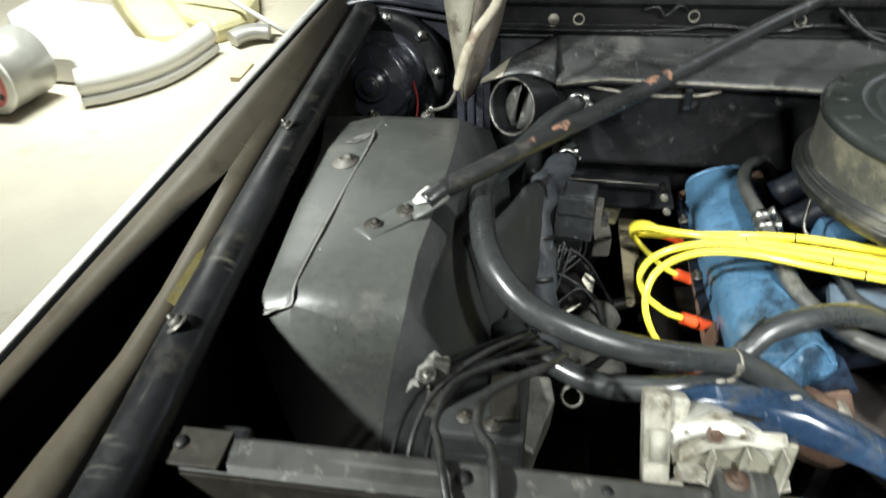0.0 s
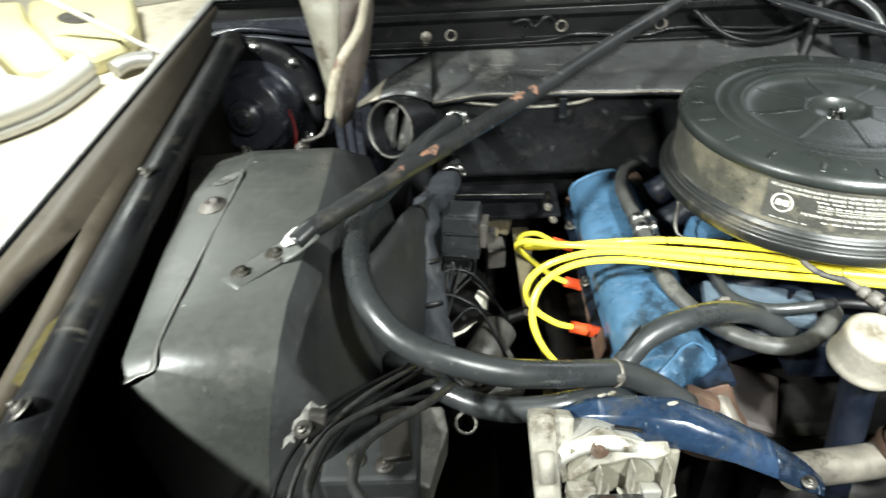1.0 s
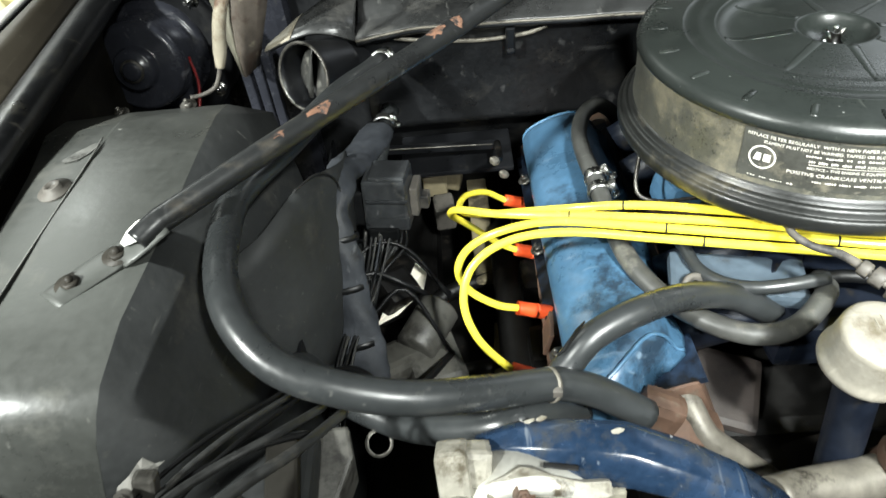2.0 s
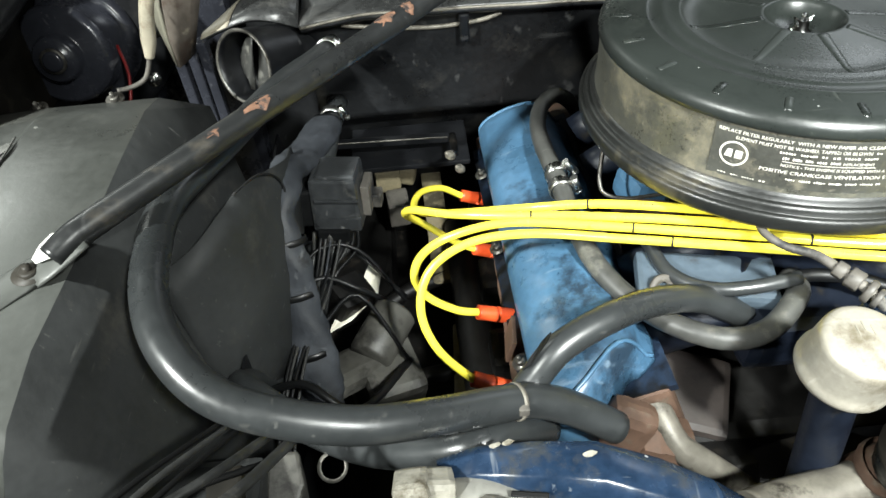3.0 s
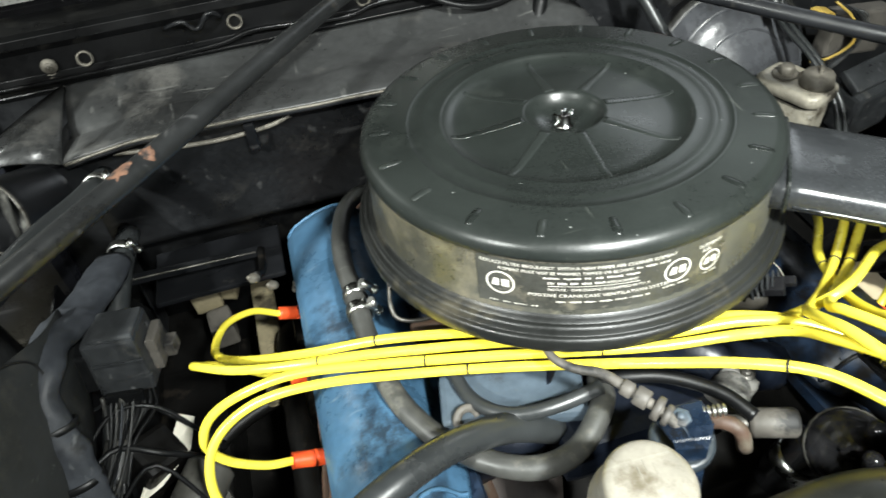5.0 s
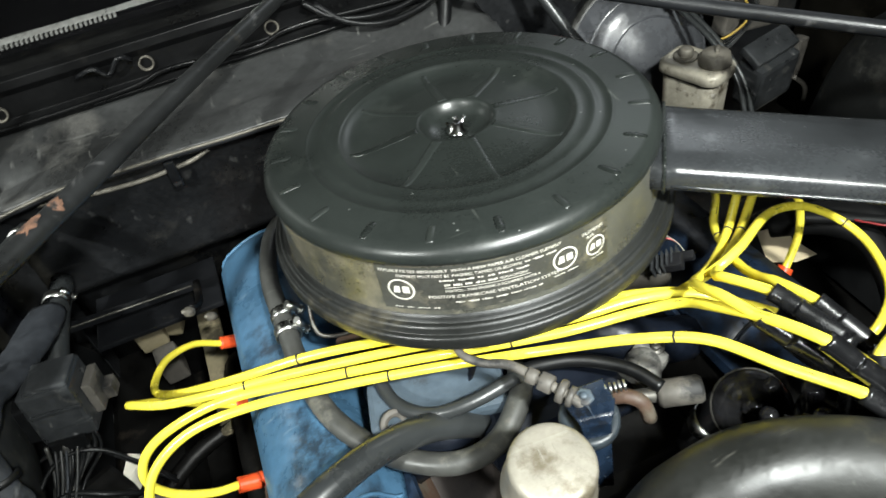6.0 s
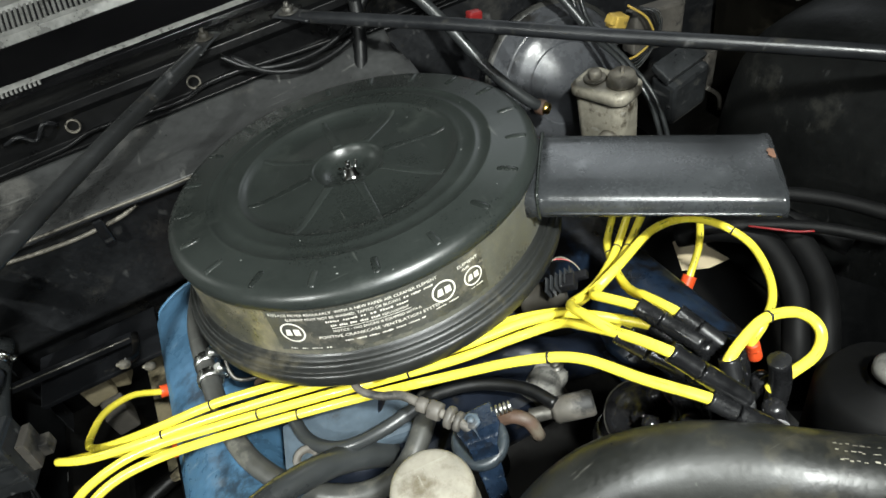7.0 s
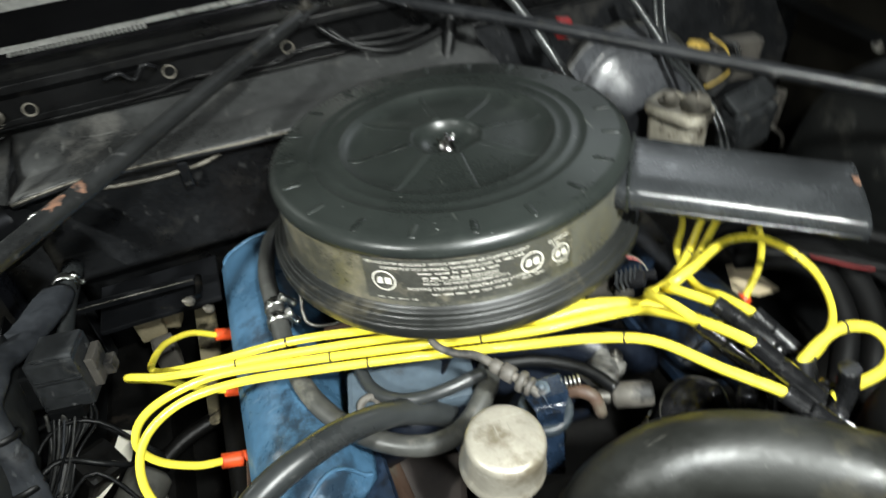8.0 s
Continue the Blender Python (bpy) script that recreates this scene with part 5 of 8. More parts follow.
# four wires crossing the engine to the plugs beside the blue cover
WA = [(0.250, 0.628, 0.712), (0.236, 0.632, 0.722), (0.214, 0.645, 0.748), (0.201, 0.668, 0.783), (0.214, 0.692, 0.814), (0.255, 0.703, 0.836), (0.314, 0.696, 0.847), (0.395, 0.681, 0.844), (0.465, 0.657, 0.851), (0.527, 0.627, 0.865), (0.580, 0.597, 0.881), (0.626, 0.561, 0.905), (0.661, 0.527, 0.920), (0.688, 0.480, 0.925), (0.719, 0.429, 0.929)]
WB = [(0.268, 0.716, 0.711), (0.238, 0.710, 0.728), (0.209, 0.709, 0.755), (0.197, 0.712, 0.785), (0.209, 0.718, 0.812), (0.242, 0.718, 0.834), (0.296, 0.713, 0.848), (0.371, 0.694, 0.852), (0.465, 0.664, 0.859), (0.520, 0.640, 0.869), (0.589, 0.617, 0.874), (0.647, 0.601, 0.882), (0.676, 0.578, 0.902), (0.680, 0.548, 0.926), (0.690, 0.508, 0.948), (0.702, 0.470, 0.957)]
WC = [(0.277, 0.838, 0.686), (0.247, 0.841, 0.702), (0.210, 0.833, 0.745), (0.192, 0.808, 0.785), (0.202, 0.780, 0.816), (0.241, 0.746, 0.836), (0.295, 0.724, 0.847), (0.360, 0.708, 0.853), (0.465, 0.674, 0.864), (0.530, 0.648, 0.871), (0.600, 0.625, 0.877), (0.660, 0.610, 0.884), (0.700, 0.588, 0.888), (0.735, 0.560, 0.884), (0.759, 0.536, 0.872)]
WD = [(0.272, 0.955, 0.672), (0.238, 0.945, 0.702), (0.211, 0.916, 0.723), (0.201, 0.873, 0.741), (0.210, 0.828, 0.768), (0.245, 0.781, 0.805), (0.307, 0.735, 0.845), (0.380, 0.710, 0.864), (0.465, 0.681, 0.872), (0.530, 0.658, 0.875), (0.590, 0.646, 0.873), (0.640, 0.635, 0.870), (0.672, 0.617, 0.878), (0.702, 0.597, 0.880), (0.731, 0.572, 0.876), (0.750, 0.548, 0.866)]
plug_wire(WA, "yellow silicone plug wire curving over the blue cover", [((0.247, 0.629, 0.714), (0.300, 0.622, 0.690), 0.0088, M_ORANGE, OR), ((0.713, 0.440, 0.929), (0.744, 0.405, 0.905), 0.0080, M_BOOT, BK)], (0.52, 0.78))
plug_wire(WB, "yellow silicone plug wire curving over the blue cover", [((0.262, 0.715, 0.714), (0.318, 0.718, 0.692), 0.0088, M_ORANGE, OR), ((0.703, 0.470, 0.957), (0.735, 0.428, 0.924), 0.0080, M_BOOT, BK)], (0.50, 0.62))
plug_wire(WC, "yellow silicone plug wire curving over the blue cover", [((0.271, 0.838, 0.689), (0.325, 0.843, 0.665), 0.0088, M_ORANGE, OR), ((0.748, 0.548, 0.878), (0.772, 0.500, 0.856), 0.0080, M_BOOT, BK)], (0.5, 0.66))
plug_wire(WD, "yellow silicone plug wire curving over the blue cover", [((0.266, 0.954, 0.677), (0.322, 0.965, 0.648), 0.0088, M_ORANGE, OR), ((0.738, 0.560, 0.871), (0.764, 0.508, 0.846), 0.0080, M_BOOT, BK)], (0.5,))
# wires that pass under the snorkel to the far cover
R1 = [(0.895, 0.815, 0.79), (0.865, 0.77, 0.815), (0.838, 0.731, 0.829), (0.801, 0.688, 0.841), (0.779, 0.646, 0.855), (0.763, 0.609, 0.872), (0.753, 0.579, 0.891), (0.749, 0.556, 0.908), (0.749, 0.535, 0.918), (0.754, 0.514, 0.919)]
R2 = [(0.90, 0.775, 0.81), (0.865, 0.73, 0.838), (0.835, 0.7, 0.849), (0.79, 0.659, 0.856), (0.752, 0.629, 0.867), (0.721, 0.608, 0.883), (0.698, 0.591, 0.903), (0.685, 0.571, 0.923), (0.682, 0.543, 0.941), (0.689, 0.505, 0.952)]
R3 = [(0.915, 0.755, 0.81), (0.88, 0.72, 0.836), (0.848, 0.693, 0.847), (0.801, 0.653, 0.86), (0.762, 0.624, 0.873), (0.735, 0.605, 0.887), (0.719, 0.59, 0.9), (0.716, 0.576, 0.912), (0.721, 0.559, 0.919), (0.734, 0.537, 0.919)]
R4 = [(0.70, 0.62, 0.855), (0.726, 0.606, 0.884), (0.76, 0.612, 0.892), (0.834, 0.656, 0.864), (0.891, 0.67, 0.838), (0.928, 0.658, 0.816), (0.940, 0.627, 0.805), (0.926, 0.588, 0.804), (0.904, 0.558, 0.803), (0.876, 0.540, 0.798), (0.857, 0.536, 0.785)]
R5 = [(0.976, 0.765, 0.745), (0.972, 0.748, 0.765), (0.965, 0.738, 0.770), (0.957, 0.722, 0.766), (0.938, 0.699, 0.750), (0.902, 0.676, 0.722)]
R6 = [(0.742, 0.455, 0.922), (0.756, 0.466, 0.930), (0.788, 0.472, 0.930), (0.817, 0.470, 0.923), (0.831, 0.462, 0.913), (0.831, 0.451, 0.905), (0.816, 0.442, 0.900), (0.790, 0.441, 0.896), (0.775, 0.444, 0.885)]
plug_wire(R1, "yellow silicone plug wire rising from the distributor", [((0.752, 0.520, 0.919), (0.768, 0.474, 0.902), 0.0080, M_BOOT, BK)], (0.4,))
plug_wire(R2, "yellow silicone plug wire rising from the distributor", [((0.689, 0.513, 0.944), (0.722, 0.462, 0.920), 0.0080, M_BOOT, BK)], (0.3,))
plug_wire(R3, "yellow silicone plug wire rising from the distributor", [((0.731, 0.543, 0.919), (0.752, 0.492, 0.908), 0.0080, M_BOOT, BK)], (0.35,))
plug_wire(R4, "yellow silicone plug wire in a wide loop", [((0.859, 0.536, 0.786), (0.8625, 0.533, 0.766), 0.0078, M_ORANGE, OR)], (0.5,))
plug_wire(R5, "yellow silicone plug wire leading to an orange boot", [((0.909, 0.680, 0.728), (0.872, 0.662, 0.692), 0.0088, M_ORANGE, OR)], (0.4,))
plug_wire(R6, "yellow silicone coil wire in a small loop", [((0.748, 0.460, 0.926), (0.740, 0.438, 0.893), 0.0080, M_BOOT, BK)], (0.3,))

# ---------------------------------------------------------------- engine accessories
def oil_filler():
    f = thing("oil_filler", (0.514, 0.505, 0.70), "zinc plated oil filler cap on a dark blue filler tube", "oil filler")
    tilt = Matrix.Translation((0.513, 0.504, 0.868)) @ pose(0, 0, 0, 6, 4, 0) @ Matrix.Scale(0.94, 4)
    bm = BM()
    sweep(bm, [(0.522, 0.475, 0.68), (0.519, 0.488, 0.76), (0.514, 0.506, 0.868)], 0.0175, 18, 4)
    part("filler_tube", bm, M_NAVY, f, "dark blue filler tube")
    bm = BM()
    lathe(bm, [(0.026, -0.008), (0.0365, -0.006), (0.0378, -0.003), (0.0376, 0.001), (0.0362, 0.004), (0.0352, 0.009), (0.0342, 0.032), (0.0335, 0.036), (0.031, 0.0395), (0.027, 0.0405), (0.012, 0.0412), (0, 0.0412)], tilt, 48)
    cap = part("cap", bm, M_CAP, f, "dull zinc cap with an embossed mark")
    bm = BM()
    for k, (x, w) in enumerate(((-0.006, 0.0012), (0.006, 0.0012), (0.0, 0.0012))):
        block(bm, x, 0.008 if k < 2 else 0.012, 0.0414, w, 0.009, 0.0008, m=Matrix())
    bmesh.ops.transform(bm, matrix=tilt, verts=bm.verts)
    part("embossing", bm, M_CAP, cap)
    return f


oil_filler()


def alternator():
    f = thing("alternator", (0.245, 0.44, 0.74), "oxidised cast aluminium alternator with open cooling vents", "alternator")
    m = axis_to((0.246, 0.460, 0.785), (0, -1, 0.12))
    bm = BM()
    lathe(bm, [(0.0, -0.01), (0.05, -0.008), (0.060, 0.0), (0.064, 0.012), (0.064, 0.040), (0.058, 0.046), (0.054, 0.046), (0.052, 0.036)], m, 40)
    part("rear_housing", bm, M_ALU, f, "grimy cast housing")
    bm = BM()
    lathe(bm, [(0.0, 0.034), (0.020, 0.034), (0.024, 0.038), (0.050, 0.038), (0.056, 0.034)], m, 40)
    part("rotor", bm, M_IRON, f, "dark rotor inside")
    # upright cast column with a bored boss
    bm = BM()
    block(bm, 0.190, 0.430, 0.815, 0.026, 0.030, 0.105, m=pose(0, 0, 0, -32, -4, 0), bevel=0.006)
    block(bm, 0.202, 0.452, 0.842, 0.030, 0.026, 0.030, m=pose(0, 0, 0, -32, 8, 0), bevel=0.005)
    column = part("column", bm, M_PALECAST, f, "pale cast mounting column")
    bm = BM()
    lathe(bm, [(0.0, 0.0), (0.0085, 0.002), (0.0088, 0.030), (0.0050, 0.031), (0.0045, 0.018), (0, 0.018)], axis_to((0.189, 0.425, 0.842), (0.05, -0.62, -0.78)), 16)
    part("boss", bm, M_PALECAST, column)
    # ragged triangular adjusting ear
    bm = BM()
    ear = [(0.203, 0.434, 0.834), (0.214, 0.433, 0.846), (0.226, 0.434, 0.853), (0.238, 0.435, 0.863), (0.246, 0.434, 0.862), (0.262, 0.432, 0.853), (0.284, 0.428, 0.847), (0.303, 0.427, 0.849), (0.306, 0.421, 0.838), (0.290, 0.416, 0.836), (0.268, 0.417, 0.838), (0.252, 0.416, 0.831), (0.236, 0.415, 0.829), (0.218, 0.412, 0.815), (0.206, 0.412, 0.806), (0.203, 0.420, 0.816)]
    top = [bm.verts.new(p) for p in ear]
    low = [bm.verts.new((x, y + 0.007, z - 0.008)) for x, y, z in ear]
    bm.faces.new(top), bm.faces.new(low[::-1])
    for i in range(len(ear)):
        j = (i + 1) % len(ear)
        bm.faces.new((top[i], low[i], low[j], top[j]))
    ear_ob = part("ear", bm, M_PALECAST, f, "ragged pale triangular ear", bevel=0.0015)
    bm = BM()
    hexbolt(bm, (0.239, 0.422, 0.846), (0, -0.6, 0.8), 0.005, 0.006)
    part("bolt", bm, M_RUSTY, ear_ob, "rusty hexagon bolt")
    # vent bars with hooked feet, and square cast stops
    bm = BM()
    block(bm, 0.262, 0.420, 0.816, 0.104, 0.006, 0.050, m=pose(0, 0, 0, -14, 4, 0), bevel=0.002)
    part("baffle", bm, M_CREAMGREY, f, "grimy brown inner wall behind the vents")
    for x, z, h in ((0.238, 0.819, 0.030), (0.268, 0.820, 0.034), (0.301, 0.818, 0.038)):
        bm = BM()
        fin = pose(0, 0, 0, -14, 4, 0)
        block(bm, x, 0.407, z, 0.0022, 0.018, h, m=fin, bevel=0.0006)
        block(bm, x + 0.0045, 0.403, z - h * 0.40, 0.012, 0.014, 0.0022, m=pose(0, 0, 0, -14, -38, 0), bevel=0.0006)
        block(bm, x - 0.0055, 0.403, z - h * 0.58, 0.012, 0.014, 0.0022, m=pose(0, 0, 0, -14, 30, 0), bevel=0.0006)
        part("vent_bar", bm, M_PALECAST, f)
    for x, z, w in ((0.222, 0.806, 0.028), (0.204, 0.786, 0.026), (0.287, 0.800, 0.020)):
        bm = BM()
        block(bm, x, 0.405, z, w, 0.014, 0.014, m=pose(0, 0, 0, -20, 6, 4), bevel=0.002)
        part("cast_stop", bm, M_ALU if x > 0.28 else M_PALECAST, f)
    return f


alternator()


def blue_bracket():
    f = thing("alternator_bracket", (0.31, 0.46, 0.8), "glossy deep blue curved alternator bracket", "bracket")
    bm = BM()
    # a bowed arm: ridge, front skirt and rear skirt
    st = [((0.205, 0.470, 0.838), 0.020), ((0.235, 0.462, 0.858), 0.026), ((0.275, 0.452, 0.869), 0.031), ((0.320, 0.444, 0.870), 0.034), ((0.365, 0.432, 0.857), 0.035), ((0.405, 0.421, 0.839), 0.033), ((0.437, 0.411, 0.822), 0.026), ((0.452, 0.407, 0.810), 0.014)]
    rows = []
    for k, ((x, y, z), w) in enumerate(st):
        z -= 0.006
        deep = (0.034, 0.034, 0.033, 0.028, 0.020, 0.015, 0.012, 0.010)[k]
        rows.append([bm.verts.new(p) for p in ((x, y + w * 0.95, z - 0.026), (x, y + w * 0.8, z - 0.006), (x, y + w * 0.45, z), (x, y - w * 0.15, z - 0.001), (x, y - w * 0.35, z - 0.007), (x, y - w * 0.55, z - deep))])
    for a, b in zip(rows[:6], rows[1:6]):
        for i in range(5):
            bm.faces.new((a[i], a[i + 1], b[i + 1], b[i])).smooth = True
    # arm end in dark blue: grease and shade both put into its colour
    tip = BM()
    ends = [[tip.verts.new(v.co) for v in r] for r in rows[5:]]
    for a, b in zip(ends, ends[1:]):
        for i in range(5):
            tip.faces.new((a[i], a[i + 1], b[i + 1], b[i])).smooth = True
    for v in [v for r in rows[6:] for v in r]:
        bm.verts.remove(v)
    part("arm", bm, M_BLUE_ARM, f, thick=0.004, bevel=0.0015)
    part("arm_end", tip, M_DEEPBLUE, f, "end of the arm darkened for grease and shade", thick=0.004, bevel=0.0015)
    rnd = random.Random(8)
    for x, y, z in ((0.249, 0.474, 0.861), (0.258, 0.4735, 0.8640), (0.312, 0.458, 0.8655)):
        bm = BM()
        bm.faces.new([bm.verts.new((x + 0.005 * rnd.uniform(0.7, 1.2) * math.cos(q), y + 0.0022 * rnd.uniform(0.6, 1.2) * math.sin(q), z + 0.3 * (0.005 * math.cos(q)))) for q in (2 * math.pi * k / 9 for k in range(9))])
        part("paint_chip", bm, M_PALECAST, f, "chip of bare metal", thick=0.0006)
    bm = BM()
    block(bm, 0.268, 0.4375, 0.8555, 0.026, 0.0045, 0.0022, m=pose(0, 0, 0, 12, 4, -8), bevel=0.001)
    part("slot", bm, M_MATTEBLK, f, "dark adjusting slot")
    for p in ((0.432, 0.402, 0.815),):
        bm = BM()
        hexbolt(bm, p, (0, -0.1, 1), 0.0042, 0.003)
        part("bolt", bm, M_BOLT, f)
    return f


blue_bracket()


def distributor():
    f = thing("distributor", (0.757, 0.457, 0.74), "black bakelite distributor cap crowded with boots", "distributor")
    m = axis_to((0.757, 0.452, 0.795), (-0.12, 0.05, 1))
    bm = BM()
    lathe(bm, [(0.0, -0.09), (0.032, -0.09), (0.034, -0.02), (0.046, -0.01), (0.046, 0.0)], m, 24)
    part("body", bm, M_IRON, f, "dark distributor body")
    bm = BM()
    lathe(bm, [(0.047, -0.012), (0.049, -0.004), (0.047, 0.03), (0.044, 0.052), (0.036, 0.060), (0.014, 0.064), (0.013, 0.082), (0, 0.083)], m, 32)
    cap = part("cap", bm, M_BAKE, f)
    for k in range(8):
        a = radians(45 * k + 20)
        bm = BM()
        lathe(bm, [(0.0085, 0.045), (0.0085, 0.085), (0.006, 0.088), (0, 0.088)], m @ Matrix.Translation((0.033 * math.cos(a), 0.033 * math.sin(a), 0)), 10)
        part("tower", bm, M_BAKE, cap)
    for k in range(2):
        bm = BM()
        block(bm, 0, 0, 0, 0.008, 0.01, 0.05, m=m @ pose(0, 0, 0, 0, 0, 180 * k + 60) @ Matrix.Translation((0.049, 0, 0.0)), bevel=0.002)
        part("clip", bm, M_STEEL, f, "bright spring clip")
    for p, q in (((0.783, 0.446, 0.915), (0.778, 0.438, 0.865)), ((0.744, 0.405, 0.907), (0.755, 0.425, 0.855)), ((0.733, 0.430, 0.92), (0.745, 0.44, 0.86)), ((0.768, 0.474, 0.904), (0.765, 0.462, 0.86)), ((0.752, 0.492, 0.910), (0.754, 0.47, 0.86)), ((0.718, 0.460, 0.932), (0.735, 0.455, 0.865))):
        bm = BM()
        sweep(bm, [p, (Vector(p) + Vector(q)) / 2 + Vector((0.003, 0, 0.004)), q], 0.0086, 12, 4)
        part("boot", bm, M_BOOT, f, "black rubber boot")
    for p, q in (((0.724, 0.515, 0.838), (0.742, 0.505, 0.772)), ((0.748, 0.492, 0.842), (0.757, 0.478, 0.775)), ((0.704, 0.495, 0.836), (0.722, 0.484, 0.770))):
        bm = BM()
        lathe(bm, [(0, -0.002), (0.0058, 0.0), (0.0078, 0.004), (0.0082, 0.022), (0.0100, 0.025), (0.0104, 0.070)], axis_to(p, Vector(q) - Vector(p)), 14)
        part("tower_boot", bm, M_BAKE, f, "glossy black boot on a cap tower")
    m = axis_to((0.716, 0.520, 0.800), (-0.35, -0.45, 0.8))
    bm = BM()
    lathe(bm, [(0, -0.02), (0.026, -0.018), (0.031, -0.004), (0.033, 0.0), (0.031, 0.004), (0.022, 0.011), (0.009, 0.014), (0.008, 0.022), (0, 0.023)], m, 28)
    part("vacuum_advance", bm, M_BAKE, f, "dark vacuum advance canister")
    bm = BM()
    lathe(bm, [(0.0326, -0.0012), (0.0340, -0.0005), (0.0340, 0.0008), (0.0326, 0.0014)], m, 28)
    part("crimp", bm, M_BOLT, f, "crimped steel seam")
    return f


distributor()


def temperature_switch():
    f = thing("vacuum_switch", (0.567, 0.535, 0.81), "grimy blue grey vacuum switch with a square head", "engine fitting")
    up = Vector((-0.10, -0.12, 1)).normalized()
    m = axis_to((0.571, 0.545, 0.848), up)
    bm = BM()
    lathe(bm, [(0.0, -0.05), (0.017, -0.05), (0.018, -0.004), (0.0235, 0.0), (0.0245, 0.004), (0.0245, 0.009), (0.022, 0.012), (0.017, 0.011), (0.015, 0.008), (0, 0.008)], m, 32)
    part("rim", bm, M_SWITCH, f, "round grey blue base")
    # folded bracket: a top plate bent down over its front edge
    bm = BM()
    strip = [((0.553, 0.566, 0.872), (0.592, 0.560, 0.877)), ((0.5545, 0.545, 0.874), (0.5895, 0.538, 0.878)), ((0.5555, 0.537, 0.873), (0.5835, 0.530, 0.875)), ((0.5565, 0.533, 0.868), (0.5795, 0.526, 0.869)), ((0.5570, 0.527, 0.848), (0.5770, 0.521, 0.848)), ((0.5575, 0.521, 0.824), (0.5750, 0.515, 0.824)), ((0.5580, 0.516, 0.800), (0.5740, 0.510, 0.800))]
    rows = [[bm.verts.new(Vector(a).lerp(Vector(b), t)) for t in (0, 0.5, 1)] for a, b in strip]
    for a, b in zip(rows, rows[1:]):
        for i in range(2):
            bm.faces.new((a[i], a[i + 1], b[i + 1], b[i]))
    part("bracket", bm, M_DEEPBLUE, f, "folded dark blue bracket", thick=0.004, bevel=0.0012)
    bm = BM()
    hexbolt(bm, (0.5700, 0.5510, 0.8750), up, 0.0078, 0.0035, False)
    part("bolt", bm, M_FLANGE, f, "faded blue bolt head")
    bm = BM()
    for k in range(5):
        lathe(bm, [(0.0040, -0.0009), (0.0052, 0), (0.0040, 0.0009)], axis_to((0.590 + 0.0034 * k, 0.5515 - 0.0012 * k, 0.873 + 0.0008 * k), (1, -0.35, 0.2)), 14)
    part("spring", bm, M_STEEL, f, "small bright coil")
    bm = BM()
    sweep(bm, [(0.588, 0.556, 0.852), (0.603, 0.546, 0.862), (0.614, 0.536, 0.858), (0.618, 0.530, 0.840)], 0.0062, 10, 4)
    part("elbow", bm, M_RUSTY, f, "tarnished brown elbow")
    return f


temperature_switch()


def fuel_line():
    f = thing("fuel_line", (0.52, 0.65, 0.87), "tarnished metal line with hexagon unions", "fuel line")
    bm = BM()
    sweep(bm, [(0.508, 0.685, 0.860), (0.500, 0.655, 0.886), (0.499, 0.628, 0.888), (0.512, 0.612, 0.886), (0.530, 0.599, 0.887), (0.545, 0.575, 0.886), (0.560, 0.555, 0.880), (0.567, 0.545, 0.868)], lambda u: 0.0029 + 0.0013 * min(1.0, u * 1.6), 10, 6)
    part("pipe", bm, M_DUSTY, f, "tan tarnished pipe")
    for p, r, h in (((0.541, 0.581, 0.8865), 0.0072, 0.009), ((0.548, 0.571, 0.8855), 0.0088, 0.011), ((0.556, 0.5605, 0.882), 0.0098, 0.006), ((0.5605, 0.5545, 0.8795), 0.0088, 0.005)):
        bm = BM()
        lathe(bm, [(0, -h / 2), (r * 0.9, -h / 2), (r, -h / 2 + 0.001), (r, h / 2 - 0.001), (r * 0.9, h / 2), (0, h / 2)], axis_to(p, (0.6, -0.8, -0.12)), 6 if r < 0.0075 or h > 0.01 else 20)
        part("union_nut", bm, M_DUSTY, f)
    return f


fuel_line()


def sender_unit():
    f = thing("sender_unit", (0.675, 0.565, 0.78), "dusty grey cylindrical sender unit", "engine fitting")
    bm = BM()
    m = axis_to((0.652, 0.560, 0.812), (0.85, -0.35, 0.1))
    lathe(bm, [(0, -0.004), (0.010, -0.004), (0.0125, 0.0), (0.0125, 0.032), (0.0105, 0.035), (0, 0.035)], m, 22)
    part("can", bm, M_DUSTY, f)
    bm = BM()
    lathe(bm, [(0.007, -0.025), (0.007, -0.002)], m, 10)
    part("nipple", bm, M_BOLT, f)
    return f


sender_unit()


def lug():
    f = thing("lifting_lug", (0.43, 0.65, 0.79), "small grey steel lug with a hole", "bracket")
    bm = BM()
    lathe(bm, [(0.0065, -0.002), (0.0135, -0.002), (0.0135, 0.002), (0.0065, 0.002), (0.0065, -0.002)], axis_to((0.429, 0.642, 0.812), (0.2, -0.75, 0.6)), 20)
    block(bm, 0.435, 0.648, 0.798, 0.022, 0.004, 0.02, m=pose(0, 0, 0, -30, 0, 15), bevel=0.0015)
    part("eye", bm, M_DUSTY, f)
    return f


lug()

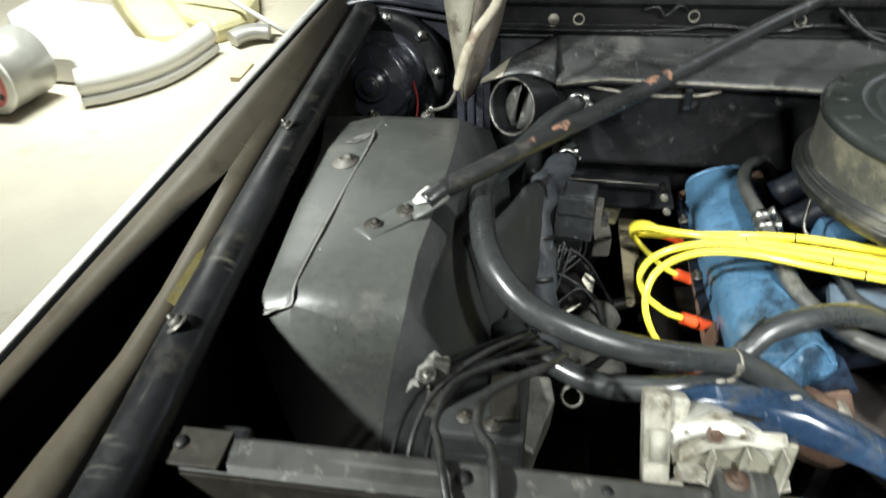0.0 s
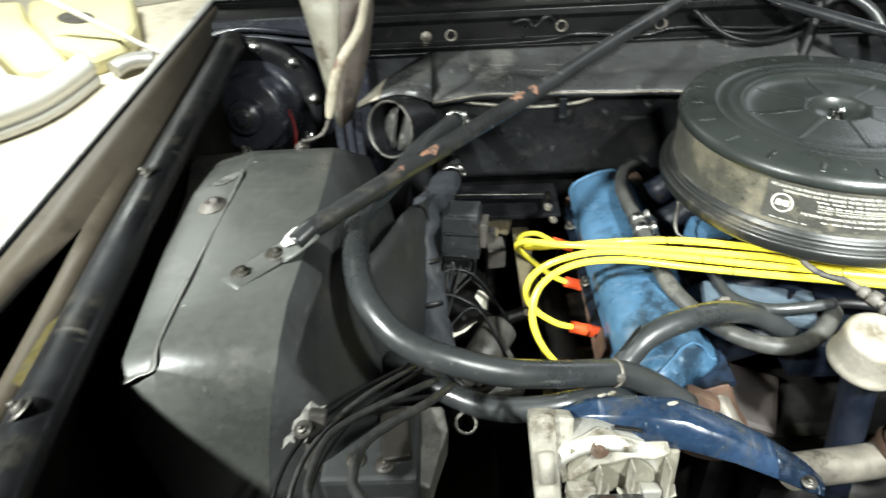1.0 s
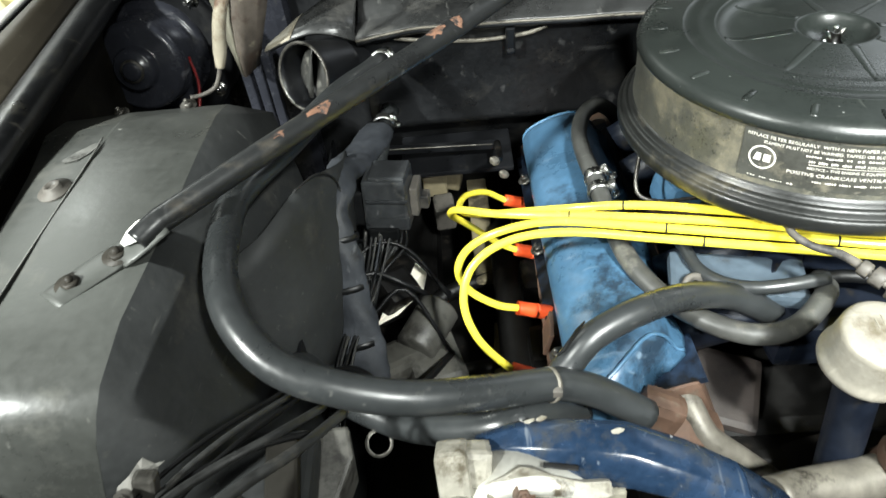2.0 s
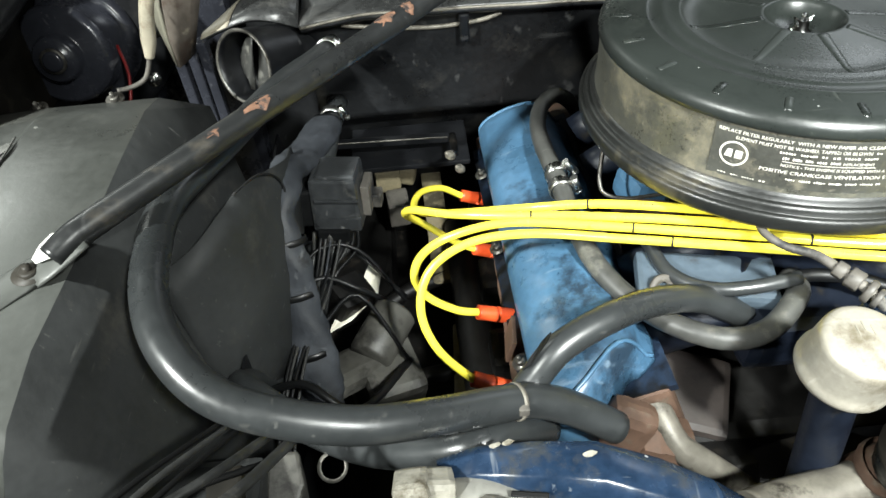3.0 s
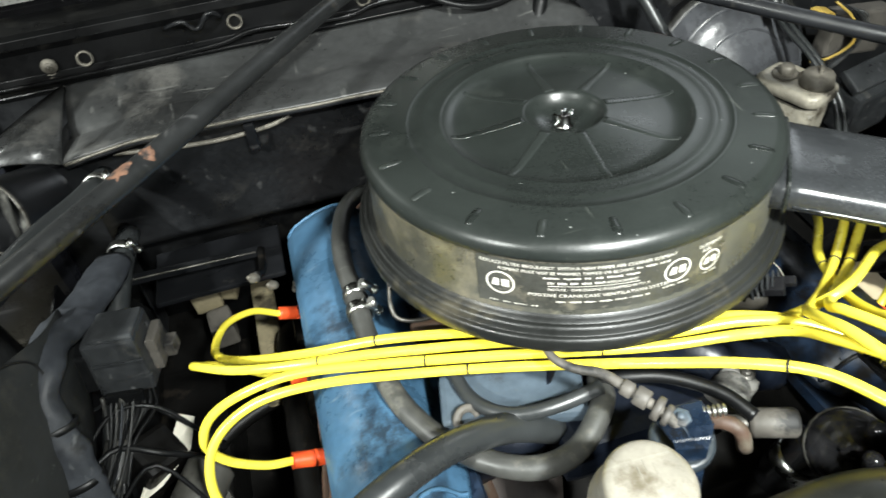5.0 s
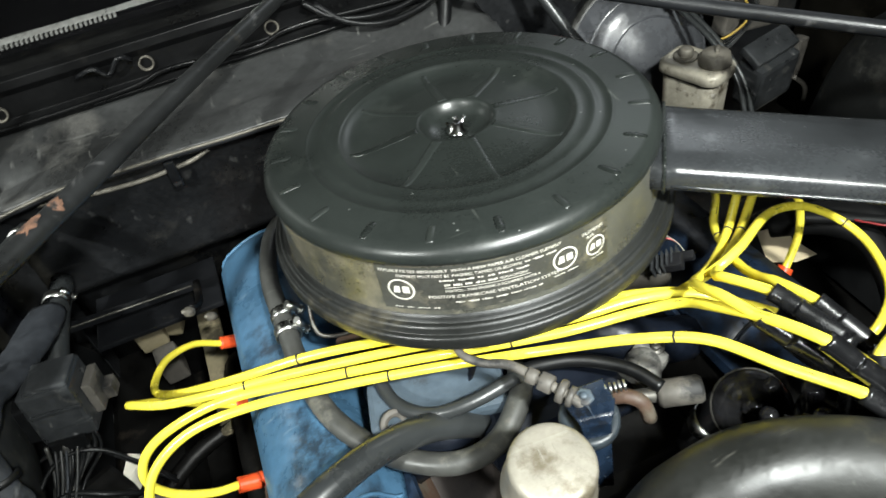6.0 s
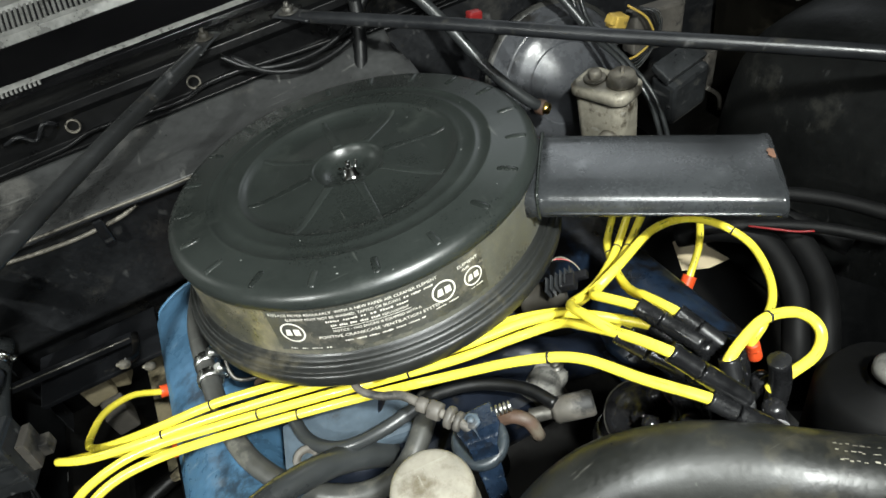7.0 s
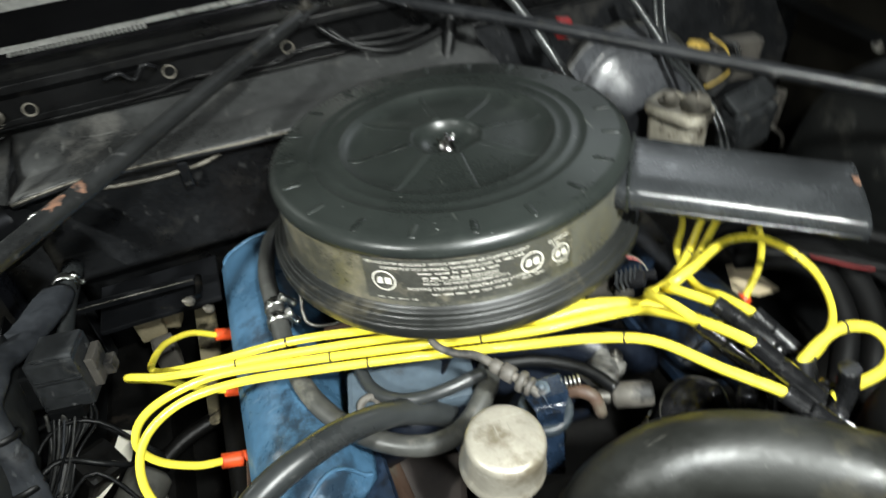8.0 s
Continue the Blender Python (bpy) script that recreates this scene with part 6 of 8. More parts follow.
# ---------------------------------------------------------------- firewall fittings
def blower_motor():
    f = thing("heater_blower", (-0.23, 1.1, 0.76), "black heater blower motor with a ring of screws", "blower motor")
    d = Vector((-0.02, -0.97, 0.24))
    m = axis_to((-0.245, 1.168, 0.846), d)
    bm = BM()
    lathe(bm, [(0.0, -0.075), (0.112, -0.075), (0.118, 0.0), (0.112, 0.006), (0.098, 0.008), (0.088, 0.004), (0.062, 0.004)], m, 48)
    part("mounting_plate", bm, M_SATIN, f, "round black mounting plate")
    bm = BM()
    lathe(bm, [(0.082, 0.0), (0.080, 0.012), (0.073, 0.016), (0.0665, 0.018), (0.0655, 0.066), (0.063, 0.073), (0.057, 0.077), (0.034, 0.0785), (0.031, 0.081), (0.030, 0.091), (0.026, 0.095), (0.014, 0.0955), (0.013, 0.101), (0.010, 0.103), (0, 0.103)], m, 48)
    part("motor_can", bm, M_BLOWER, f, "stepped black motor can")
    bm = BM()
    lathe(bm, [(0.014, 0.0955), (0.017, 0.0965), (0.017, 0.0985), (0.013, 0.0995)], m, 20)
    part("bearing_cap", bm, M_BOLT, f)
    for k in range(9):
        a = radians(40 * k + 5)
        bm = BM()
        p = m @ Vector((0.103 * math.cos(a), 0.103 * math.sin(a), 0.006))
        hexbolt(bm, p, d, 0.007, 0.006)
        part("screw", bm, M_STEEL, f)
    bm = BM()
    sweep(bm, [(-0.180, 1.12, 0.86), (-0.168, 1.09, 0.83), (-0.172, 1.05, 0.79), (-0.178, 1.02, 0.77)], 0.0022, 8, 5)
    part("lead", bm, M_RED, f, "short red lead")
    return f


blower_motor()


def heater_case():
    f = thing("heater_case", (-0.20, 1.262, 0.47), "black moulded heater case on the firewall", "heater case")
    bm = BM()
    block(bm, -0.20, 1.262, 0.72, 0.30, 0.06, 0.50, bevel=0.02)
    part("shell", bm, M_BLOWER, f)
    for k, z in enumerate((0.955, 0.94)):
        bm = BM()
        sweep(bm, [(-0.33, 1.222 - 0.004 * k, z), (-0.26, 1.224, z + 0.012), (-0.17, 1.22, z + 0.002), (-0.09, 1.224, z - 0.012)], 0.005, 8, 5)
        part("rib", bm, M_BLOWER, f)
    return f


heater_case()


def air_duct():
    f = thing("air_duct", (0.0, 1.05, 0.82), "round black air duct with a worn bright rim", "air duct")
    d = Vector((-0.55, -0.74, 0.30)).normalized()
    m = axis_to((0.002, 1.032, 0.860), d)
    bm = BM()
    lathe(bm, [(0.0, -0.06), (0.030, -0.058), (0.043, -0.05), (0.0435, -0.012), (0.0425, 0.0), (0.0455, 0.0005), (0.0465, -0.004), (0.0455, -0.03), (0.044, -0.07)], m, 40)
    part("collar", bm, M_SATIN, f)
    bm = BM()
    lathe(bm, [(0.0455, -0.003), (0.0475, -0.0015), (0.0475, 0.0015), (0.0455, 0.0025), (0.0435, 0.001)], m, 40)
    part("rim", bm, M_BOLT, f, "thin worn metal rim")
    # two lobed flap halves set back inside the collar
    for side, tip in ((-1, 0.5), (1, -0.4)):
        bm = BM()
        rows = []
        for k in range(7):
            s = -0.036 + 0.072 * k / 6
            w = math.sqrt(max(0.0, 0.041 ** 2 - s * s))
            rows.append([bm.verts.new(m @ Vector((side * (0.004 + (w - 0.004) * u) if w > 0.004 else side * w, s, -0.022 - 0.014 * u * u + 0.004 * tip * math.sin(9 * u + 60 * s)))) for u in (0.05, 0.35, 0.7, 0.95)])
        for a, b in zip(rows, rows[1:]):
            for i in range(3):
                bm.faces.new((a[i], a[i + 1], b[i + 1], b[i])).smooth = True
        part("flap", bm, M_SUPPORT, f, "dusty grey flap half", thick=0.002)
    bm = BM()
    sweep(bm, [(0.024, 1.062, 0.842), (0.05, 1.10, 0.828), (0.060, 1.16, 0.815), (0.064, 1.25, 0.81)], 0.037, 24, 4)
    part("elbow", bm, M_FIRE, f, "black elbow to the firewall")
    return f


air_duct()


def duct_arch():
    """Arched end of the ledge above the duct, tapering to a pale worn tip."""
    front = catmull([Vector(p) for p in ((-0.056, 1.085, 0.8745), (-0.024, 1.085, 0.887), (0.013, 1.085, 0.8965), (0.046, 1.087, 0.8895), (0.0705, 1.0955, 0.8745))], 5)
    back = catmull([Vector(p) for p in ((-0.049, 1.097, 0.879), (-0.016, 1.150, 0.889), (0.028, 1.200, 0.898), (0.062, 1.240, 0.9005), (0.0695, 1.246, 0.9005))], 5)

    def sheet(n, lift):
        bm = BM()
        rows = []
        for p, q in zip(front[:n], back[:n]):
            row = [p + Vector((0, 0.003, -0.005)), p] + [p.lerp(q, s) + Vector((0, 0, 0.004 * math.sin(math.pi * s))) for s in (0.3, 0.65, 1.0)]
            rows.append([bm.verts.new(c + Vector((-0.25, -0.6, 1)) * lift) for c in row])
        for a, b in zip(rows, rows[1:]):
            for i in range(4):
                bm.faces.new((a[i], a[i + 1], b[i + 1], b[i])).smooth = True
        return bm

    f = thing("duct_shroud", (0.0, 1.09, 0.87), "arched dusty black duct shroud with a pale worn tip", "car panel")
    part("arch", sheet(len(front), 0.0), M_LEDGE, f, thick=0.002)
    part("worn_tip", sheet(7, 0.0012), M_CREAM, f, "pale paint worn through at the tip", thick=0.0006)
    return f


duct_arch()


def hood_hinge():
    f = thing("hood_hinge", (-0.08, 1.05, 0.82), "old cream and rust hood hinge bracket on the firewall", "hood hinge")
    levels = ((1.075, -0.117, -0.052, -0.006), (1.03, -0.110, -0.058, -0.012), (0.985, -0.104, -0.066, -0.021), (0.945, -0.097, -0.075, -0.034), (0.905, -0.090, -0.078, -0.050), (0.868, -0.083, -0.077, -0.064))
    for name, cols, mt, lab in (("flange", (0, 1), M_CREAMGREY, "grey cream painted flange"), ("plate", (1, 2), M_BROWN, "mottled brown primed plate")):
        bm = BM()
        rows = []
        for z, *xs in levels:
            a, b = xs[cols[0]], xs[cols[1]]
            fold = 0.020
            ys = (1.052, 1.052 - fold) if name == "flange" else (1.052 - fold, 1.064)
            lean = 0.25 * (z - 0.87)
            rows.append([bm.verts.new((a + (b - a) * s, ys[0] + (ys[1] - ys[0]) * s + lean * 0.5 + 0.0025 * math.sin(40 * z + 5 * s), z)) for s in (0, 0.35, 0.7, 1)])
        for p, q in zip(rows, rows[1:]):
            for i in range(3):
                bm.faces.new((p[i], p[i + 1], q[i + 1], q[i])).smooth = True
        part(name, bm, mt, f, lab, thick=0.003)
    bm = BM()
    sweep(bm, [(-0.0765, 0.955, 0.926), (-0.0735, 0.955, 0.936), (-0.070, 0.955, 0.948), (-0.059, 0.955, 0.985), (-0.045, 0.960, 1.014), (-0.020, 0.985, 1.045), (-0.012, 1.04, 1.072)], lambda u: 0.0055 + 0.004 * min(1.0, u * 3) - 0.003 * u, 10, 6, ry=0.005)
    part("arm", bm, M_CREAM, f, "bent cream painted arm")
    bm = BM()
    for k in range(3):
        block(bm, -0.088 + 0.016 * k, 1.078 + 0.003 * k, 0.80, 0.013, 0.02 - 0.006 * (k == 1), 0.15, bevel=0.003)
    part("post", bm, M_BLOWER, f, "ribbed blue black post below the plate")
    bm = BM()
    sweep(bm, [(-0.118, 0.935, 0.900), (-0.105, 0.942, 0.898), (-0.090, 0.950, 0.902), (-0.080, 0.954, 0.918), (-0.0765, 0.955, 0.932)], 0.0028, 8, 5)
    part("rod", bm, M_DUSTY, f, "thin bent rod")
    return f


hood_hinge()


def relay_box():
    f = thing("relay", (0.114, 0.85, 0.72), "dusty grey relay box with wires hanging below", "relay")
    turn = pose(0, 0, 0, -8, 0, -8)
    bm = BM()
    block(bm, 0.114, 0.864, 0.777, 0.058, 0.056, 0.070, m=turn, bevel=0.004, taper=0.94)
    part("case", bm, M_RELAY, f)
    bm = BM()
    block(bm, 0.118, 0.868, 0.8125, 0.046, 0.046, 0.006, m=turn, bevel=0.0025)
    part("lid", bm, M_RELAY, f, "lighter dusty lid")
    bm = BM()
    block(bm, 0.077, 0.868, 0.770, 0.020, 0.045, 0.05, m=turn, bevel=0.004)
    block(bm, 0.106, 0.842, 0.741, 0.040, 0.030, 0.016, m=turn, bevel=0.003)
    part("terminal_block", bm, M_RUBBER_D, f)
    rnd = random.Random(4)
    for k in range(9):
        x0, q = 0.080 + 0.0065 * k, rnd.uniform(-1, 1)
        bm = BM()
        sweep(bm, [(x0, 0.840 + 0.008 * q, 0.745), (x0 - 0.004, 0.828 + 0.006 * q, 0.722), (0.082 + (x0 - 0.1) * 0.55, 0.808 + 0.006 * q, 0.704 + 0.004 * q), (0.074 + (x0 - 0.1) * 0.45, 0.780 + 0.005 * q, 0.690 + 0.005 * q), (0.066 + (x0 - 0.1) * 0.5, 0.742 + 0.008 * q, 0.672), (0.058 + (x0 - 0.1) * 0.6, 0.69, 0.640)], rnd.choice((0.0022, 0.003, 0.0042)), 7, 5)
        part("wire", bm, M_WIREGREY if k % 3 == 0 else M_RUBBER_D, f)
    bm = BM()
    sweep(bm, [(0.082, 0.808, 0.704), (0.076, 0.790, 0.694), (0.071, 0.768, 0.684)], 0.015, 12, 4, ry=0.009)
    part("tape", bm, M_WIREGREY, f, "grey tape wound round the wires")
    bm = BM()
    block(bm, 0.148, 0.866, 0.772, 0.010, 0.036, 0.04, m=turn, bevel=0.002)
    block(bm, 0.158, 0.872, 0.760, 0.012, 0.020, 0.018, m=turn, bevel=0.002)
    part("side_clip", bm, M_DUSTY, f, "dusty side clip")
    for dz in (-0.016, 0.010):
        bm = BM()
        block(bm, 0.114, 0.8355, 0.780 + dz, 0.052, 0.003, 0.004, m=turn, bevel=0.001)
        part("moulding", bm, M_RELAY, f)
    return f


relay_box()


def rounded_slab(bm, m, half_x, half_y, corner, levels):
    """A block with round corners in plan; levels: (height, inset) pairs from the foot up."""
    rings = []
    for z, inset in levels:
        ring = []
        for qx, qy, a0 in ((1, 1, 0), (-1, 1, 90), (-1, -1, 180), (1, -1, 270)):
            for k in range(6):
                a = radians(a0 + 18 * k)
                c = max(0.001, corner - inset)
                ring.append(bm.verts.new(m @ Vector((qx * (half_x - corner) + c * math.cos(a), qy * (half_y - corner) + c * math.sin(a), z))))
        rings.append(ring)
    for a, b in zip(rings, rings[1:]):
        for k in range(24):
            bm.faces.new((a[k], a[(k + 1) % 24], b[(k + 1) % 24], b[k])).smooth = True
    bm.faces.new(rings[0][::-1]), bm.faces.new(rings[-1])
    return bm


def master_cylinder():
    f = thing("brake_master_cylinder", (1.055, 1.01, 0.66), "corroded pale brake master cylinder with two caps", "brake cylinder")
    m = Matrix.Translation((1.034, 1.018, 0.0)) @ pose(0, 0, 0, 0, 0, 20) @ Matrix.Diagonal((1.10, 1.08, 1, 1))
    bm = BM()
    rounded_slab(bm, m, 0.0265, 0.041, 0.016, [(0.655, 0.004), (0.70, 0.002), (0.772, 0.0), (0.776, 0.001)])
    part("reservoir", bm, M_MASTER, f, "pale corroded reservoir body")
    bm = BM()
    rounded_slab(bm, m, 0.0310, 0.0460, 0.017, [(0.7765, 0.002), (0.7780, 0.0), (0.7900, 0.0), (0.7935, 0.0025), (0.7945, 0.006)])
    cover = part("cover", bm, M_MASTER, f, "cast cover plate")
    bm = BM()
    rounded_slab(bm, m, 0.0285, 0.0435, 0.0165, [(0.7740, 0.0), (0.7768, 0.0)])
    part("gasket", bm, M_RUBBER_D, cover, "black cover gasket")
    bm = BM()
    lathe(bm, [(0, 0), (0.0215, 0), (0.0215, 0.004), (0.0200, 0.0065), (0.0185, 0.0150), (0.0165, 0.0175), (0, 0.0178)], m @ Matrix.Translation((0.006, -0.022, 0.7945)), 28)
    block(bm, 0, 0, 0, 0.014, 0.005, 0.008, m=m @ Matrix.Translation((0.008, -0.022, 0.8145)) @ pose(0, 0, 0, 0, 0, 30), bevel=0.0015)
    part("filler_cap", bm, M_PIPE, cover, "worn round cap with a gripping tab")
    bm = BM()
    lathe(bm, [(0, 0), (0.0165, 0), (0.0165, 0.0025), (0.0150, 0.0032), (0.0100, 0.0034)], m @ Matrix.Translation((-0.001, 0.018, 0.7945)), 24)
    lathe(bm, [(0.0098, 0.0), (0.0098, 0.0105), (0.0080, 0.0125), (0, 0.0125)], m @ Matrix.Translation((-0.001, 0.018, 0.797)), 6)
    part("bolt", bm, M_PIPE, cover, "greasy hexagon bolt on a washer")
    bm = BM()
    lathe(bm, [(0.0, 0.0), (0.013, 0.0), (0.013, 0.012), (0.016, 0.013), (0.016, 0.022), (0.009, 0.024), (0.008, 0.032), (0, 0.032)], axis_to((1.020, 0.995, 0.715), (-0.7, -0.7, 0.05)), 18)
    part("line_union", bm, M_PIPE, f, "brake line union")
    return f


master_cylinder()


def booster():
    f = thing("brake_booster", (1.0, 1.16, 0.68), "dusty black round brake booster drum", "brake booster")
    m = axis_to((1.046, 1.185, 0.722), (-0.10, -1, 0.28))
    bm = BM()
    lathe(bm, [(0.0, -0.08), (0.11, -0.08), (0.125, -0.06), (0.128, -0.005), (0.132, -0.002), (0.132, 0.004), (0.126, 0.008), (0.115, 0.028), (0.085, 0.046), (0.045, 0.052), (0.03, 0.062), (0, 0.062)], m, 56)
    part("drum", bm, M_BOOST, f)
    for rr, h in ((0.105, 0.036), (0.07, 0.0505)):
        bm = BM()
        lathe(bm, [(rr - 0.004, h - 0.004), (rr, h), (rr + 0.004, h - 0.005)], m, 48)
        part("pressed_ring", bm, M_BOOST, f)
    bm = BM()
    lathe(bm, [(0.1285, -0.006), (0.1345, -0.004), (0.1345, 0.006), (0.127, 0.009)], m, 56)
    part("crimp_ring", bm, M_SUPPORT, f, "crimped rim")
    return f


booster()
hose("booster_hose", [(0.80, 1.245, 0.965), (0.832, 1.225, 0.945), (0.852, 1.20, 0.915), (0.872, 1.165, 0.875), (0.890, 1.135, 0.835), (0.915, 1.11, 0.797), (0.940, 1.09, 0.766), (0.957, 1.083, 0.752)], 0.0092, "black rubber brake booster vacuum hose")


def booster_fitting():
    f = thing("hose_fitting", (0.962, 1.075, 0.745), "brass hose fitting at the booster", "hose fitting")
    m = axis_to((0.955, 1.085, 0.752), (0.5, -0.8, -0.1))
    bm = BM()
    lathe(bm, [(0.0105, -0.008), (0.0125, -0.007), (0.0125, 0.006), (0.0105, 0.007)], m, 16)
    part("clamp_band", bm, M_RUSTY, f)
    bm = BM()
    lathe(bm, [(0.0, 0.0), (0.009, 0.0), (0.009, 0.014), (0.004, 0.015), (0.004, 0.010), (0, 0.010)], m, 12)
    part("insert", bm, M_BRASS, f, "bright brass insert")
    return f


booster_fitting()

# ---------------------------------------------------------------- label on the air cleaner drum
def printed(text, size, a0, a1, z, parent, name="printed_line"):
    """Lettering bent round the drum from angle a0 to a1 (degrees)."""
    cu = bpy.data.curves.new("lettering", "FONT")
    cu.body, cu.size, cu.resolution_u = text, size, 2
    tmp = new("lettering", cu)
    bpy.context.view_layer.update()
    me = bpy.data.meshes.new_from_object(tmp.evaluated_get(bpy.context.evaluated_depsgraph_get()))
    bpy.data.objects.remove(tmp)
    xs = [v.co.x for v in me.vertices]
    lo, span = min(xs), max(xs) - min(xs)
    bm = BM()
    bm.from_mesh(me)
    bpy.data.meshes.remove(me)
    for v in bm.verts:
        v.co = on_drum(radians(a0 + (a1 - a0) * (v.co.x - lo) / span), z + v.co.y, 0.1866)
    return part(name, bm, M_WHITE_INK, parent)


def bars(words, a0, a1, z, h, parent, seed=0):
    """A line of lettering too small to read, as plain bars of word length."""
    rnd = random.Random(seed)
    lens = [rnd.uniform(0.6, 1.6) for _ in range(words)]
    total, a = sum(lens) + 0.35 * (words - 1), a0
    for w in lens:
        d = (a1 - a0) * w / total
        bm = BM()
        n = max(2, int(w * 4))
        for k in range(n):  # broken by wear into short strokes
            b = a + d * k / n
            patch(bm, radians(b), radians(b + d * rnd.uniform(0.45, 0.8) / n), z + h * rnd.uniform(0.0, 0.25), z + h * rnd.uniform(0.7, 1.0), 0.1866)
        part("printed_bar", bm, M_WHITE_INK, parent)
        a += d + (a1 - a0) * 0.35 / total


def drum_label():
    bm = BM()
    patch(bm, radians(-134), radians(-73.5), 0.9205, 0.9695, 0.1862)
    lab = part("label", bm, M_LABEL, cleaner, "worn black label with cream printing")
    printed("REPLACE FILTER REGULARLY  WITH A NEW PAPER AIR CLEANER ELEMENT", 0.0043, -133, -87.5, 0.9642, lab)
    printed("ELEMENT MUST NOT BE WASHED, TAPPED OR BLOWN", 0.0041, -128.5, -98, 0.9590, lab)
    bars(3, -97, -89, 0.9592, 0.0024, lab, 1)
    bars(6, -118, -96, 0.9542, 0.0022, lab, 2)
    bars(5, -117, -104, 0.9490, 0.0026, lab, 3)
    printed("REPLACEMENT", 0.0034, -103.5, -96.5, 0.9490, lab)
    bm = BM()
    patch(bm, radians(-117), radians(-96), 0.9470, 0.9475, 0.1866)
    part("printed_rule", bm, M_WHITE_INK, lab)
    printed("NOTICE - THIS ENGINE IS EQUIPPED WITH A", 0.0038, -117, -93.5, 0.9425, lab)
    printed("POSITIVE CRANKCASE VENTILATION SYSTEM", 0.0046, -121.5, -88, 0.9360, lab)
    bars(7, -115, -93, 0.9300, 0.0020, lab, 5)
    bars(2, -90, -83, 0.9325, 0.0018, lab, 6)
    bars(4, -131, -119, 0.9245, 0.0014, lab, 7)
    printed("ELEMENT", 0.0044, -81.5, -75, 0.9610, lab)
    printed("AIR", 0.0040, -80.5, -78, 0.9562, lab)
    bars(2, -79, -75, 0.9320, 0.0016, lab, 8)
    for a, z, r in ((-128.2, 0.9450, 0.0115), (-86.7, 0.9480, 0.0112), (-77.6, 0.9450, 0.0096)):
        bm = BM()
        n = 36
        rings = []
        for rr in (r, r * 0.87):
            rings.append([bm.verts.new(on_drum(radians(a) + rr * math.cos(2 * math.pi * k / n) / 0.1866, z + rr * math.sin(2 * math.pi * k / n), 0.1866)) for k in range(n)])
        for k in range(n):
            bm.faces.new((rings[0][k], rings[0][(k + 1) % n], rings[1][(k + 1) % n], rings[1][k]))
        # two plain emblem shapes inside the ring
        def tri_(pts):
            bm.faces.new([bm.verts.new(on_drum(radians(a) + x * r / 0.1866, z + y * r, 0.1866)) for x, y in pts])
        tri_([(-0.62, -0.32), (-0.1, -0.32), (-0.1, 0.32), (-0.45, 0.32)])
        tri_([(0.1, -0.32), (0.6, -0.32), (0.6, 0.32), (0.1, 0.32)])
        part("emblem", bm, M_WHITE_INK, lab, "round cream emblem")


drum_label()

# ---------------------------------------------------------------- frame and lower bay
# rails, sheets and plates added to hide the lit floor in the dark bay
def frame_rail(side):
    def X(x):
        return x if side > 0 else 2 * CX - x

    f = thing("frame_rail", (X(0.1), 0.75, 0.36), "added black chassis rail hiding the lit floor below", "frame rail", "frame rails")
    bm = BM()
    block(bm, X(0.105), 0.72, 0.46, 0.10, 1.0, 0.13, bevel=0.01)
    part("rail", bm, M_IRON, f)
    bm = BM()
    vs = [bm.verts.new(p) for p in ((X(0.02), 0.30, 0.62), (X(0.06), 0.30, 0.53), (X(0.06), 1.16, 0.53), (X(0.02), 1.16, 0.62))]
    bm.faces.new(vs)
    part("apron", bm, M_RUBBER_D, f, "added black sheet between rail and fender", thick=0.003)
    bm = BM()
    block(bm, X(0.205), 0.72, 0.42, 0.11, 1.0, 0.012, bevel=0.002)
    part("lower_plate", bm, M_IRON, f, "added dark plate that hides the floor")
    return f


frame_rail(1)
frame_rail(-1)


# unseen crossmember, added to block the floor
def crossmember():
    bm = BM()
    sweep(bm, [(0.10, 0.60, 0.44), (0.25, 0.60, 0.38), (0.585, 0.60, 0.34), (0.92, 0.60, 0.38), (1.07, 0.60, 0.44)], 0.08, 12, 5, ry=0.05)
    return single("crossmember", bm, M_IRON, "added black front crossmember hiding the floor", "crossmember")


crossmember()


# added sheet under the bay keeps the lit floor from showing
def splash_pan():
    bm = BM()
    block(bm, CX, 0.55, 0.28, 1.7, 1.5, 0.01)
    return single("splash_pan", bm, M_RUBBER_D, "added black sheet that hides the lit floor", "splash pan")


splash_pan()


